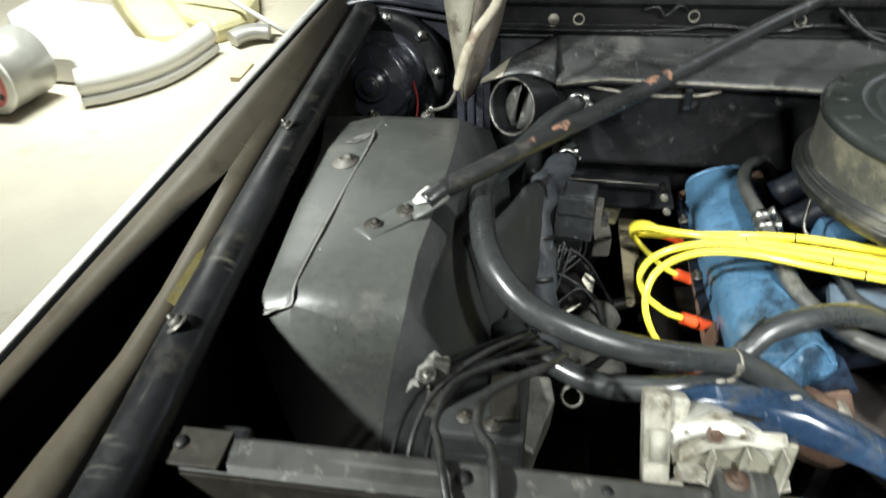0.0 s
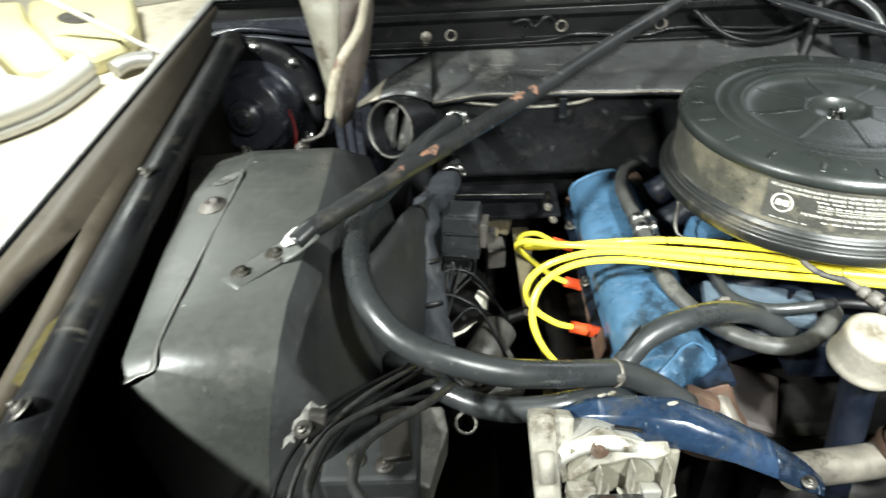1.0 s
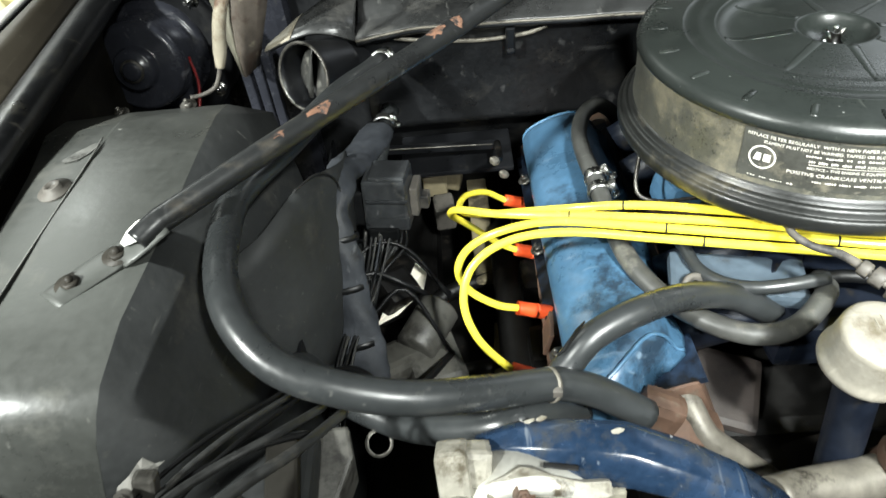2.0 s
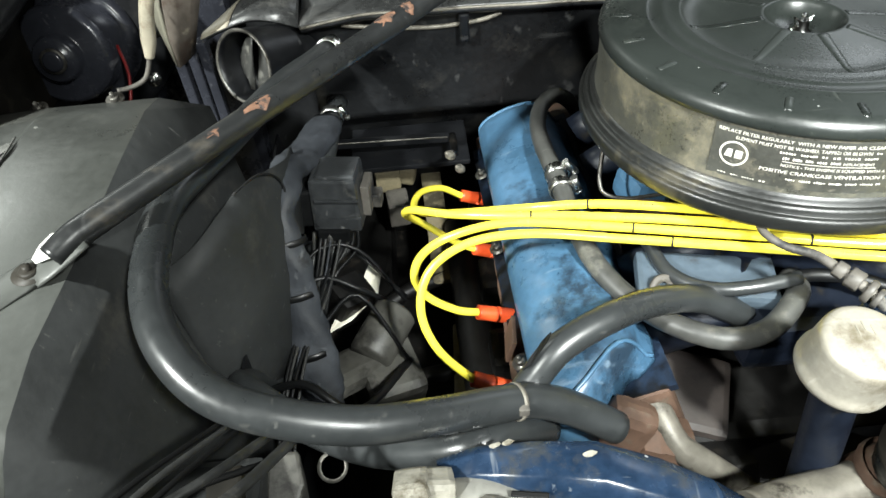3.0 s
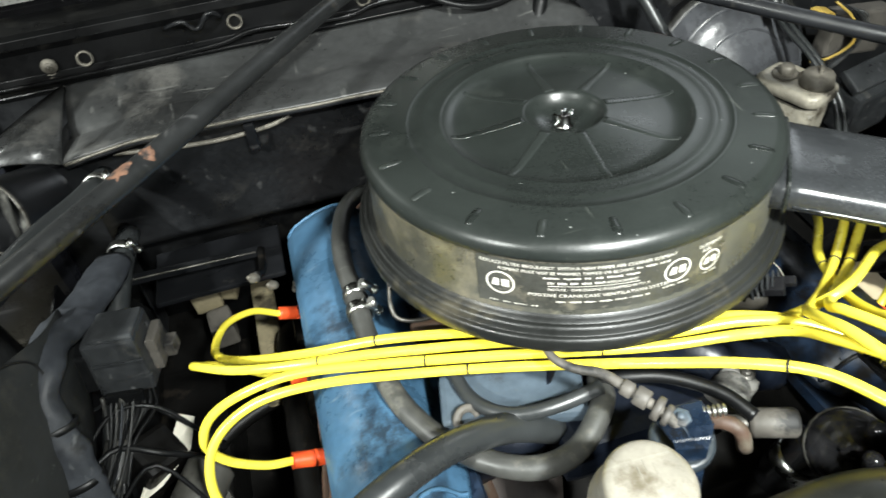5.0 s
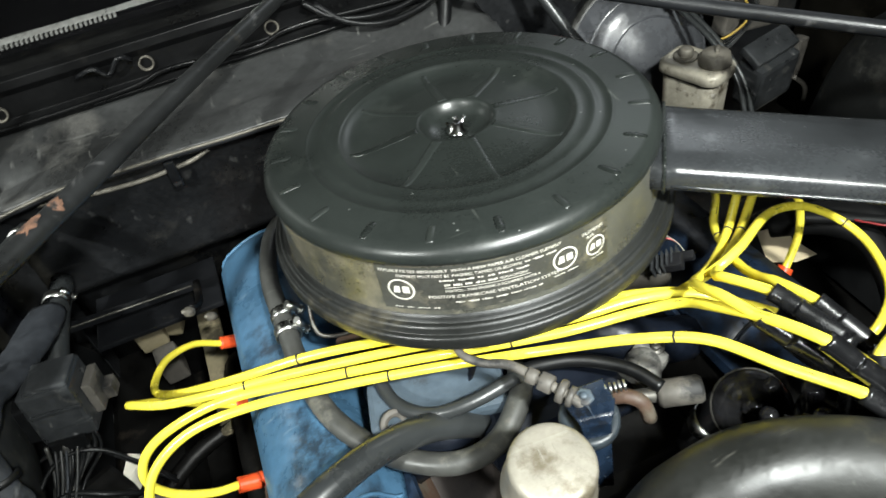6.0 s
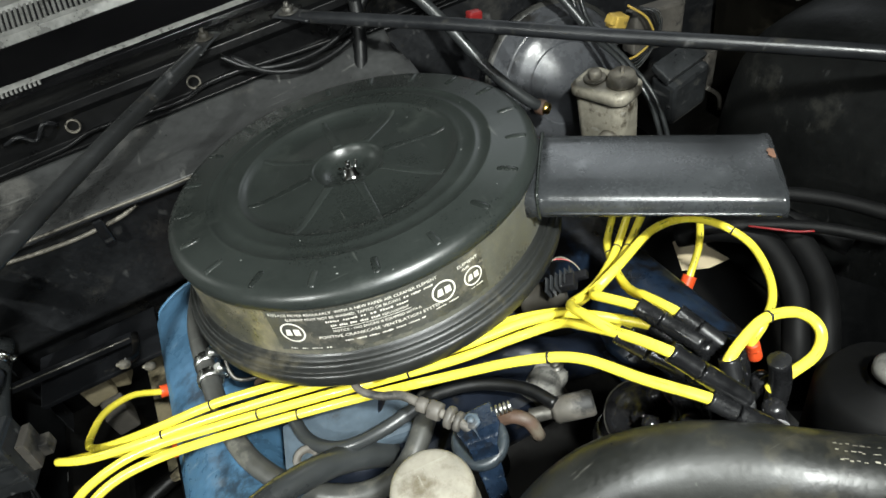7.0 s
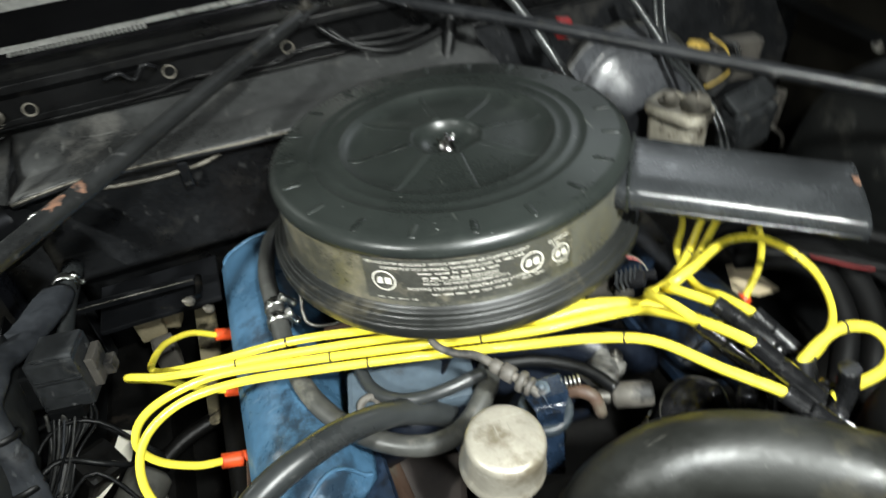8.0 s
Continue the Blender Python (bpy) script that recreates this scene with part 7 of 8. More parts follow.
# added tan bars stand in for pale floor strips between the dark parts
def tan_strips():
    f = thing("tan_strip", (0.235, 0.9, 0.5), "tan flat bars standing in for pale floor strips", "steering link")
    bm = BM()
    block(bm, 0.230, 1.04, 0.552, 0.034, 0.26, 0.010, m=pose(0, 0, 0, 0, 0, 1), bevel=0.002)
    part("rear_bar", bm, M_TANPART, f, "dusty tan bar")
    bm = BM()
    block(bm, 0.246, 0.755, 0.548, 0.030, 0.15, 0.010, m=pose(0, 0, 0, 0, 0, -4), bevel=0.004)
    part("front_bar", bm, M_TANPART, f, "dusty tan bar")
    bm = BM()
    block(bm, 0.158, 1.09, 0.625, 0.040, 0.05, 0.05, m=pose(0, 0, 0, 10, 0, 6), bevel=0.006)
    block(bm, 0.190, 1.10, 0.612, 0.030, 0.03, 0.035, m=pose(0, 0, 0, 0, 10, -12), bevel=0.006)
    part("bracket", bm, M_TANPART, f, "dusty tan moulded bracket")
    bm = BM()
    block(bm, 0.172, 1.045, 0.585, 0.034, 0.04, 0.05, m=pose(0, 0, 0, 10, 0, 6), bevel=0.006)
    part("clamp", bm, M_DUSTY, f)
    for pts in ([(0.10, 0.86, 0.52), (0.17, 0.9, 0.545), (0.24, 0.93, 0.545)], [(0.10, 0.74, 0.52), (0.18, 0.75, 0.545), (0.25, 0.76, 0.545)]):
        bm = BM()
        sweep(bm, pts, 0.012, 8, 4)
        part("hanger", bm, M_IRON, f)
    return f


tan_strips()


def bay_casting():
    """Dusty cast housing with crossing leads beside the frame."""
    f = thing("starter_solenoid", (0.13, 0.75, 0.52), "dusty grey cylindrical solenoid beside the frame", "solenoid")
    bm = BM()
    lathe(bm, [(0, -0.035), (0.024, -0.035), (0.027, -0.03), (0.027, 0.03), (0.02, 0.036), (0, 0.036)], axis_to((0.15, 0.745, 0.655), (0.5, 0.8, 0.2)), 20)
    part("can", bm, M_CASTGREY, f)
    bm = BM()
    block(bm, 0.145, 0.72, 0.585, 0.07, 0.09, 0.12, m=pose(0, 0, 0, 10, 8, 20), bevel=0.012)
    block(bm, 0.105, 0.705, 0.640, 0.085, 0.05, 0.03, m=pose(0, 0, 0, -8, 12, 35), bevel=0.01)
    part("base", bm, M_CASTGREY, f)
    bm = BM()
    block(bm, 0.105, 0.80, 0.66, 0.05, 0.05, 0.06, m=pose(0, 0, 0, 20, 15, 40), bevel=0.008)
    part("mount", bm, M_IRON, f)
    rnd = random.Random(9)
    for k in range(5):
        y = 0.65 + 0.045 * k
        bm = BM()
        sweep(bm, [(0.035, y + rnd.uniform(-0.02, 0.02), 0.70 + rnd.uniform(-0.02, 0.04)), (0.08, y + rnd.uniform(-0.03, 0.05), 0.715 + rnd.uniform(-0.02, 0.02)), (0.13, y + rnd.uniform(-0.04, 0.06), 0.705 + rnd.uniform(-0.02, 0.02)), (0.18, y + rnd.uniform(-0.03, 0.08), 0.66 + rnd.uniform(-0.03, 0.02))], rnd.choice((0.0025, 0.0035, 0.0045)), 7, 5)
        part("lead", bm, M_RUBBER_D, f)
    return f


bay_casting()


def paper_tag():
    bm = BM()
    pts = [(0.136, 0.845, 0.672), (0.152, 0.838, 0.668), (0.146, 0.80, 0.664), (0.128, 0.782, 0.661), (0.112, 0.768, 0.656), (0.084, 0.755, 0.652), (0.096, 0.785, 0.657), (0.120, 0.805, 0.664)]
    bm.faces.new([bm.verts.new(p) for p in pts])
    return single("paper_tag", bm, M_PAPER, "torn white paper tag hanging on a lead", "paper tag", thick=0.0008)


paper_tag()


def inner_brace():
    """Dark sheet and dusty strip between the inner fender and the relay."""
    f = thing("side_baffle", (0.04, 0.78, 0.56), "dull black side baffle with a dusty edge", "car panel")
    bm = BM()
    rows = [[bm.verts.new((x, y, z)) for x, z in ((0.030, 0.56), (0.034, 0.70), (0.030, 0.775))] for y in (0.62, 0.75, 0.88, 1.0)]
    for a, b in zip(rows, rows[1:]):
        for i in range(2):
            bm.faces.new((a[i], a[i + 1], b[i + 1], b[i]))
    part("sheet", bm, M_SATIN, f, thick=0.003)
    return f


inner_brace()


def harness_sleeve():
    """Crumpled sleeve round the wiring from the firewall to the frame, with a torn flap beside it."""
    f = thing("wiring_sleeve", (0.07, 0.78, 0.62), "crumpled dusty blue grey sleeve round the wiring", "wiring loom")
    bm = BM()
    sweep(bm, [(0.094, 1.02, 0.772), (0.082, 0.96, 0.786), (0.070, 0.905, 0.802), (0.066, 0.852, 0.828), (0.064, 0.815, 0.834), (0.062, 0.782, 0.818), (0.066, 0.752, 0.775), (0.072, 0.722, 0.722), (0.078, 0.68, 0.66), (0.084, 0.64, 0.60)], lambda u: 0.021 + 0.004 * math.sin(9 * u) + 0.0022 * math.sin(31 * u), 18, 7, ry=0.0135)
    for v in bm.verts:
        v.co += Vector((math.sin(170 * v.co.z + 60 * v.co.y), math.sin(210 * v.co.y + 80 * v.co.x), math.sin(190 * v.co.x + 120 * v.co.z))) * 0.0014
    part("sleeve", bm, M_SLEEVE, f)
    # flap: a draped sheet from the fender edge down over the sleeve
    bm = BM()
    top = catmull([(-0.026, 0.650, 0.880), (0.014, 0.676, 0.895), (0.043, 0.732, 0.903), (0.056, 0.785, 0.880), (0.069, 0.838, 0.854), (0.066, 0.90, 0.826)], 4)
    foot = catmull([(0.014, 0.600, 0.690), (0.034, 0.640, 0.690), (0.046, 0.676, 0.680), (0.056, 0.722, 0.675), (0.056, 0.785, 0.680), (0.048, 0.86, 0.700)], 4)
    rows = [[bm.verts.new(p.lerp(q, s) + Vector((0.010, -0.006, 0)) * math.sin(math.pi * s) + Vector((0.0012, 0.001, 0)) * math.sin(11 * s + 0.9 * i)) for s in (0, 0.12, 0.3, 0.5, 0.7, 0.85, 1)] for i, (p, q) in enumerate(zip(top, foot))]
    for a, b in zip(rows, rows[1:]):
        for i in range(6):
            bm.faces.new((a[i], a[i + 1], b[i + 1], b[i])).smooth = True
    # flap takes the shade-darkened side wall paint
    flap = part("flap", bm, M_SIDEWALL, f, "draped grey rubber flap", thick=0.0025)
    bm = BM()
    sweep(bm, [(0.041, 0.726, 0.9045), (0.056, 0.772, 0.889), (0.0675, 0.80, 0.858), (0.072, 0.79, 0.825)], 0.0013, 6, 5)
    part("split", bm, M_INK, flap, "black split in the flap")
    for k, z in enumerate((0.797, 0.742, 0.690)):
        bm = BM()
        c = ((0.0635, 0.768, 0.797), (0.0695, 0.737, 0.748), (0.0755, 0.70, 0.690))[k]
        lathe(bm, [(0.0185, -0.004), (0.0200, -0.003), (0.0200, 0.003), (0.0185, 0.004)], axis_to(c, (0.12, -0.45, -0.85)) @ Matrix.Diagonal((1.12, 0.78, 1, 1)), 20)
        part("tape_band", bm, M_RUBBER_D, f, "black tape band")
    rnd = random.Random(12)
    for k in range(5):
        bm = BM()
        q = rnd.uniform(-1, 1)
        sweep(bm, [(0.088 + 0.006 * k, 0.835, 0.742), (0.082 + 0.005 * k, 0.800 + 0.008 * q, 0.722), (0.074 + 0.004 * k, 0.756, 0.712 + 0.006 * q), (0.058 + 0.004 * k, 0.700, 0.706), (0.046 + 0.004 * k, 0.640, 0.690 + 0.008 * q), (0.040 + 0.004 * k, 0.580, 0.66)], rnd.choice((0.0014, 0.0018, 0.0022)), 7, 5)
        part("lead", bm, (M_RUBBER_D, M_WIREGREY, M_SLEEVE)[k % 3], f)
    return f


harness_sleeve()


def lower_box():
    f = thing("battery_tray", (0.03, 0.48, 0.7), "dark greasy metal tray beside the inner fender", "tray")
    bm = BM()
    block(bm, 0.014, 0.475, 0.765, 0.100, 0.095, 0.06, bevel=0.006)
    part("tray", bm, M_SIDEWALL, f)
    bm = BM()
    edge = [(0.062, 0.530, 0.782), (0.088, 0.534, 0.778), (0.094, 0.505, 0.772), (0.082, 0.470, 0.764), (0.074, 0.440, 0.758), (0.060, 0.446, 0.762)]
    top, low = [bm.verts.new(p) for p in edge], [bm.verts.new((x - 0.004, y, z - 0.05)) for x, y, z in edge]
    bm.faces.new(top), bm.faces.new(low[::-1])
    for i in range(6):
        bm.faces.new((top[i], low[i], low[(i + 1) % 6], top[(i + 1) % 6]))
    part("flange", bm, M_CASTGREY, f, "dusty cast flange", bevel=0.004)
    bm = BM()
    block(bm, 0.040, 0.478, 0.800, 0.030, 0.060, 0.010, m=pose(0, 0, 0, 4, -8, 6), bevel=0.003)
    part("rib", bm, M_WEB, f)
    for p in ((0.0, 0.452, 0.795), (0.03, 0.445, 0.795)):
        bm = BM()
        hexbolt(bm, p, (0, 0, 1), 0.006, 0.004)
        part("bolt", bm, M_GREASE, f)
    bm = BM()
    lathe(bm, [(0.0105, -0.002), (0.0135, -0.002), (0.0135, 0.003), (0.0105, 0.003)], axis_to((0.113, 0.528, 0.752), (0.1, -0.5, 0.85)), 18)
    part("ring_terminal", bm, M_BOLT, f, "dull steel ring terminal")
    return f


lower_box()

# ---------------------------------------------------------------- front wiring over the support
def front_loom(pts, r, material, label):
    bm = BM()
    sweep(bm, pts, r, 10, 7)
    return single("wiring_loom", bm, material, label, "wiring loom", "front wiring")


front_loom([(0.028, 0.215, 0.86), (0.024, 0.235, 0.925), (0.012, 0.27, 0.952), (0.002, 0.305, 0.950), (-0.006, 0.335, 0.938), (0.0, 0.385, 0.925), (0.026, 0.42, 0.912), (0.06, 0.452, 0.898), (0.085, 0.50, 0.86)], 0.0034, M_WIREGREY, "thin grey wire over the radiator support")
front_loom([(0.058, 0.215, 0.85), (0.052, 0.235, 0.925), (0.048, 0.27, 0.953), (0.042, 0.305, 0.950), (0.028, 0.335, 0.936), (0.030, 0.378, 0.922), (0.052, 0.412, 0.908), (0.078, 0.445, 0.89), (0.10, 0.50, 0.85)], 0.0044, M_WIREGREY, "grey taped wiring loom over the radiator support")
front_loom([(-0.012, 0.40, 0.90), (0.01, 0.425, 0.90), (0.045, 0.45, 0.888), (0.09, 0.48, 0.86)], 0.0026, M_MATTEBLK, "thin black wire under the heater hoses")


for k, (dx, dz, r, mt) in enumerate(((0.0, 0.004, 0.0020, M_MATTEBLK), (0.010, 0.001, 0.0024, M_WIREGREY), (0.021, -0.004, 0.0022, M_MATTEBLK))):
    front_loom([(0.058 + 0.6 * dx, 0.520, 0.858 + dz), (0.036 + 0.8 * dx, 0.485, 0.880 + dz), (0.010 + dx, 0.448, 0.898 + dz), (-0.016 + 1.1 * dx, 0.408, 0.908 + dz), (-0.034 + 1.2 * dx, 0.366, 0.912 + dz), (-0.042 + 1.3 * dx, 0.328, 0.900 + dz), (-0.044 + 1.3 * dx, 0.305, 0.86 + dz)], r, mt, "flat black wire running forward from the heater hoses")


def foil_tape():
    bm = BM()
    rows = []
    for i in range(7):
        u = i / 6
        c = Vector((-0.020 - 0.014 * u, 0.432 - 0.040 * u, 0.912 - 0.002 * u))
        rows.append([bm.verts.new(c + Vector((0.0065 * (j - 1.5), 0.003 * math.sin(5 * i + 3 * j), 0.004 * math.sin(2.7 * i + 2.1 * j) - 0.002 * (j - 1.5) ** 2))) for j in range(4)])
    for a, b in zip(rows, rows[1:]):
        for j in range(3):
            bm.faces.new((a[j], a[j + 1], b[j + 1], b[j]))
    return single("foil_tape", bm, M_CORRODED, "crumpled pale metal foil tape round the wires", "tape", thick=0.0008)


foil_tape()


def loom_post():
    f = thing("loom_bracket", (-0.01, 0.41, 0.86), "small bright bolt bracket holding wires", "bracket")
    bm = BM()
    block(bm, -0.018, 0.405, 0.895, 0.016, 0.012, 0.06, m=pose(0, 0, 0, -20, 10, 0), bevel=0.003)
    part("strip", bm, M_BOLT, f)
    bm = BM()
    hexbolt(bm, (-0.024, 0.398, 0.919), (-0.2, -0.3, 1), 0.005, 0.004)
    part("bolt", bm, M_BOLT, f)
    return f


loom_post()

# ---------------------------------------------------------------- firewall cables and clutter
for pts in ([(0.53, 1.235, 0.957), (0.565, 1.222, 0.930), (0.62, 1.215, 0.918), (0.68, 1.222, 0.918), (0.74, 1.235, 0.935)], [(0.545, 1.235, 0.950), (0.58, 1.215, 0.922), (0.63, 1.205, 0.908), (0.69, 1.214, 0.908), (0.75, 1.228, 0.925)]):
    front_loom(pts, 0.0042, M_RUBBER_D, "black cable sagging along the cowl")
front_loom([(0.748, 1.245, 0.96), (0.735, 1.22, 0.92), (0.705, 1.18, 0.86), (0.68, 1.15, 0.82)], 0.0105, M_RUBBER_D, "black hose dropping behind the air cleaner")
front_loom([(0.83, 1.25, 0.965), (0.80, 1.245, 0.968), (0.765, 1.25, 0.955), (0.74, 1.24, 0.93)], 0.008, M_RUBBER_D, "black hose behind the brace")
front_loom([(1.085, 1.19, 0.90), (1.075, 1.14, 0.83), (1.09, 1.06, 0.79), (1.10, 1.0, 0.74), (1.10, 0.96, 0.66)], 0.0042, M_RUBBER, "grey wire beside the brake cylinder")
front_loom([(1.10, 1.19, 0.90), (1.088, 1.14, 0.83), (1.103, 1.06, 0.785), (1.113, 1.0, 0.735), (1.113, 0.96, 0.66)], 0.0042, M_RUBBER, "grey wire beside the brake cylinder")
front_loom([(1.03, 1.19, 0.92), (1.055, 1.15, 0.87), (1.07, 1.12, 0.835)], 0.007, M_RUBBER, "grey hose at the firewall")


def fuse_block():
    f = thing("fuse_block", (1.16, 1.1, 0.72), "firewall connector block with yellow plug and thin wires", "connector block")
    bm = BM()
    block(bm, 1.19, 1.105, 0.795, 0.10, 0.03, 0.07, m=pose(0, 0, 0, 0, 6, 0), bevel=0.005)
    part("backing", bm, M_DUSTY, f, "dusty brown backing plate")
    bm = BM()
    block(bm, 1.105, 1.085, 0.842, 0.03, 0.022, 0.022, m=pose(0, 0, 0, 10, 20, 15), bevel=0.004)
    block(bm, 1.092, 1.082, 0.850, 0.012, 0.018, 0.014, m=pose(0, 0, 0, 0, 30, 0), bevel=0.003)
    part("plug", bm, M_AMBER, f, "amber yellow plug")
    for k, m in enumerate((M_AMBER, M_RUBBER_D, M_RUBBER_D, M_RUBBER, M_WIREGREY)):
        bm = BM()
        sweep(bm, [(1.125 + 0.008 * k, 1.085, 0.86 - 0.004 * k), (1.15 + 0.006 * k, 1.07, 0.835), (1.158 + 0.003 * k, 1.065, 0.80), (1.135, 1.075, 0.775 - 0.006 * k), (1.115, 1.09, 0.765)], 0.002, 6, 5)
        part("wire", bm, m, f)
    return f


fuse_block()


def red_cap():
    bm = BM()
    block(bm, 0.885, 1.13, 0.912, 0.022, 0.016, 0.03, m=pose(0, 0, 0, 0, 10, 0), bevel=0.004)
    return single("terminal_cover", bm, M_RED, "small red plastic terminal cover", "terminal cover")


red_cap()


def junction_box():
    f = thing("junction_box", (1.21, 1.06, 0.62), "dusty grey black box beside the brake cylinder", "junction box")
    bm = BM()
    block(bm, 1.205, 1.055, 0.69, 0.085, 0.05, 0.085, m=pose(0, 0, 0, 8, -6, 8), bevel=0.008)
    part("box", bm, M_RELAY, f)
    bm = BM()
    block(bm, 1.20, 1.052, 0.745, 0.09, 0.04, 0.016, m=pose(0, 0, 0, 30, -6, 8), bevel=0.004)
    part("lid", bm, M_RELAY, f)
    bm = BM()
    block(bm, 1.265, 1.06, 0.70, 0.03, 0.02, 0.07, m=pose(0, 0, 0, 0, 10, 20), bevel=0.004)
    sweep(bm, [(1.25, 1.04, 0.68), (1.27, 1.03, 0.66), (1.275, 1.03, 0.63)], 0.004, 8, 4)
    part("clip", bm, M_DUSTY, f)
    return f


junction_box()

# ---------------------------------------------------------------- far side of the bay
for pts, r in (([(0.99, 0.76, 0.71), (1.03, 0.70, 0.74), (1.042, 0.655, 0.735), (1.029, 0.60, 0.715), (0.99, 0.55, 0.69), (0.955, 0.51, 0.62)], 0.016), ([(0.95, 0.75, 0.72), (0.985, 0.71, 0.74), (1.010, 0.67, 0.735), (1.0, 0.61, 0.71), (0.965, 0.565, 0.68), (0.935, 0.53, 0.62)], 0.016), ([(0.86, 0.74, 0.745), (0.93, 0.77, 0.745), (1.0, 0.765, 0.735), (1.06, 0.72, 0.725), (1.10, 0.62, 0.71)], 0.012)):
    hose("side_hose", pts, r, "black rubber hose looping beside the far cover", group="side hoses", material=M_MATTEBLK)
front_loom([(0.95, 0.72, 0.755), (1.01, 0.665, 0.765), (1.055, 0.62, 0.765), (1.10, 0.56, 0.76)], 0.007, M_MATTEBLK, "black loom along the far inner fender")
front_loom([(0.98, 0.75, 0.765), (1.04, 0.70, 0.775), (1.09, 0.64, 0.775), (1.13, 0.56, 0.77)], 0.009, M_MATTEBLK, "black loom along the far inner fender")
front_loom([(0.985, 0.672, 0.772), (1.0, 0.652, 0.7735), (1.016, 0.634, 0.7735), (1.032, 0.622, 0.7735)], 0.0013, M_RED, "thin red wire along the loom")


def steering_pump():
    f = thing("steering_pump", (0.90, 0.43, 0.66), "black power steering pump with a worn grey cap", "steering pump")
    bm = BM()
    lathe(bm, [(0, 0.0), (0.05, 0.0), (0.055, 0.01), (0.055, 0.10), (0.045, 0.12), (0.018, 0.125), (0.018, 0.135)], Matrix.Translation((0.895, 0.425, 0.70)), 32)
    part("body", bm, M_MATTEBLK, f)
    bm = BM()
    lathe(bm, [(0.014, 0), (0.0155, 0.002), (0.0155, 0.010), (0.012, 0.013), (0.006, 0.0135), (0, 0.012)], Matrix.Translation((0.895, 0.425, 0.834)), 24)
    part("cap", bm, M_CORRODED, f, "worn grey cap")
    return f


steering_pump()


def card():
    bm = BM()
    pts = [(0.955, 0.745, 0.656), (0.985, 0.80, 0.650), (1.03, 0.80, 0.642), (1.02, 0.77, 0.644), (1.028, 0.735, 0.642), (0.99, 0.732, 0.65)]
    bm.faces.new([bm.verts.new(p) for p in pts])
    return single("card_scrap", bm, M_CARD, "torn tan card scrap between the hoses", "card scrap", thick=0.001)


card()

# ---------------------------------------------------------------- things on the garage floor
def paint_pail():
    f = thing("pail", (-2.38, 2.60, 0.0), "white pail lying on its side with a red ring", "pail")
    d = Vector((-0.22, -0.975, 0.0))
    m = axis_to((-2.40, 2.47, 0.168), d)
    bm = BM()
    lathe(bm, [(0.0, -0.25), (0.15, -0.25), (0.16, -0.235), (0.165, 0.0), (0.158, 0.004)], m, 48)
    part("body", bm, M_GREYCAN, f, "grey pail body")
    bm = BM()
    lathe(bm, [(0.165, -0.01), (0.168, 0.0), (0.165, 0.008), (0.128, 0.008)], m, 48)
    part("rim", bm, M_WHITE, f)
    bm = BM()
    lathe(bm, [(0.130, 0.005), (0.126, 0.010), (0.088, 0.010), (0.084, 0.004)], m, 48)
    ring = part("ring", bm, M_REDCAP, f, "faded red ring")
    for k in range(6):
        a = radians(60 * k + 20)
        bm = BM()
        block(bm, 0, 0, 0, 0.022, 0.034, 0.006, m=m @ pose(0, 0, 0, 0, 0, 60 * k + 20) @ Matrix.Translation((0.107, 0, 0.010)), bevel=0.002)
        part("slot", bm, M_INK, ring)
    bm = BM()
    lathe(bm, [(0.0, 0.002), (0.086, 0.004)], m, 36)
    part("centre", bm, M_WHITE, f)
    return f


paint_pail()


def body_panel():
    """Curved white car panel with grooves standing on the floor."""
    f = thing("body_panel", (-2.1, 3.05, 0.0), "curved white car panel with grooved lower edge on the floor", "car panel")
    bm = BM()
    path = [(-2.03, 2.55), (-1.93, 2.605), (-1.83, 2.69), (-1.75, 2.79), (-1.70, 2.91), (-1.67, 3.05), (-1.65, 3.19)]
    line = catmull([(x, y, 0) for x, y in path], 4)
    rows = []
    for i, p in enumerate(line):
        t = (line[min(i + 1, len(line) - 1)] - line[max(i - 1, 0)]).normalized()
        nrm = Vector((-t.y, t.x, 0))
        rows.append([bm.verts.new(p + nrm * u + Vector((0, 0, z))) for u, z in ((0.02, 0.0), (0.0, 0.02), (0.0, 0.05), (0.012, 0.055), (0.012, 0.075), (0.004, 0.08), (0.004, 0.11), (0.018, 0.135), (0.045, 0.155), (0.07, 0.160))])
    for a, b in zip(rows, rows[1:]):
        for i in range(9):
            bm.faces.new((a[i], a[i + 1], b[i + 1], b[i])).smooth = True
    part("skin", bm, M_WHITE, f, thick=0.004)
    bm = BM()
    plan = [(-2.02, 2.585), (-1.88, 2.71), (-1.80, 2.82), (-1.765, 2.95), (-1.98, 3.03), (-2.35, 3.45), (-2.9, 3.6), (-2.9, 3.3), (-2.45, 2.80), (-2.18, 2.78)]
    top, low = [bm.verts.new((x, y, 0.160)) for x, y in plan], [bm.verts.new((x, y, 0.0)) for x, y in plan]
    bm.faces.new(top), bm.faces.new(low[::-1])
    for i in range(len(plan)):
        j = (i + 1) % len(plan)
        bm.faces.new((low[i], low[j], top[j], top[i]))
    part("inner_shell", bm, M_WHITE, f, "broad white upper face", bevel=0.03)
    return f


body_panel()


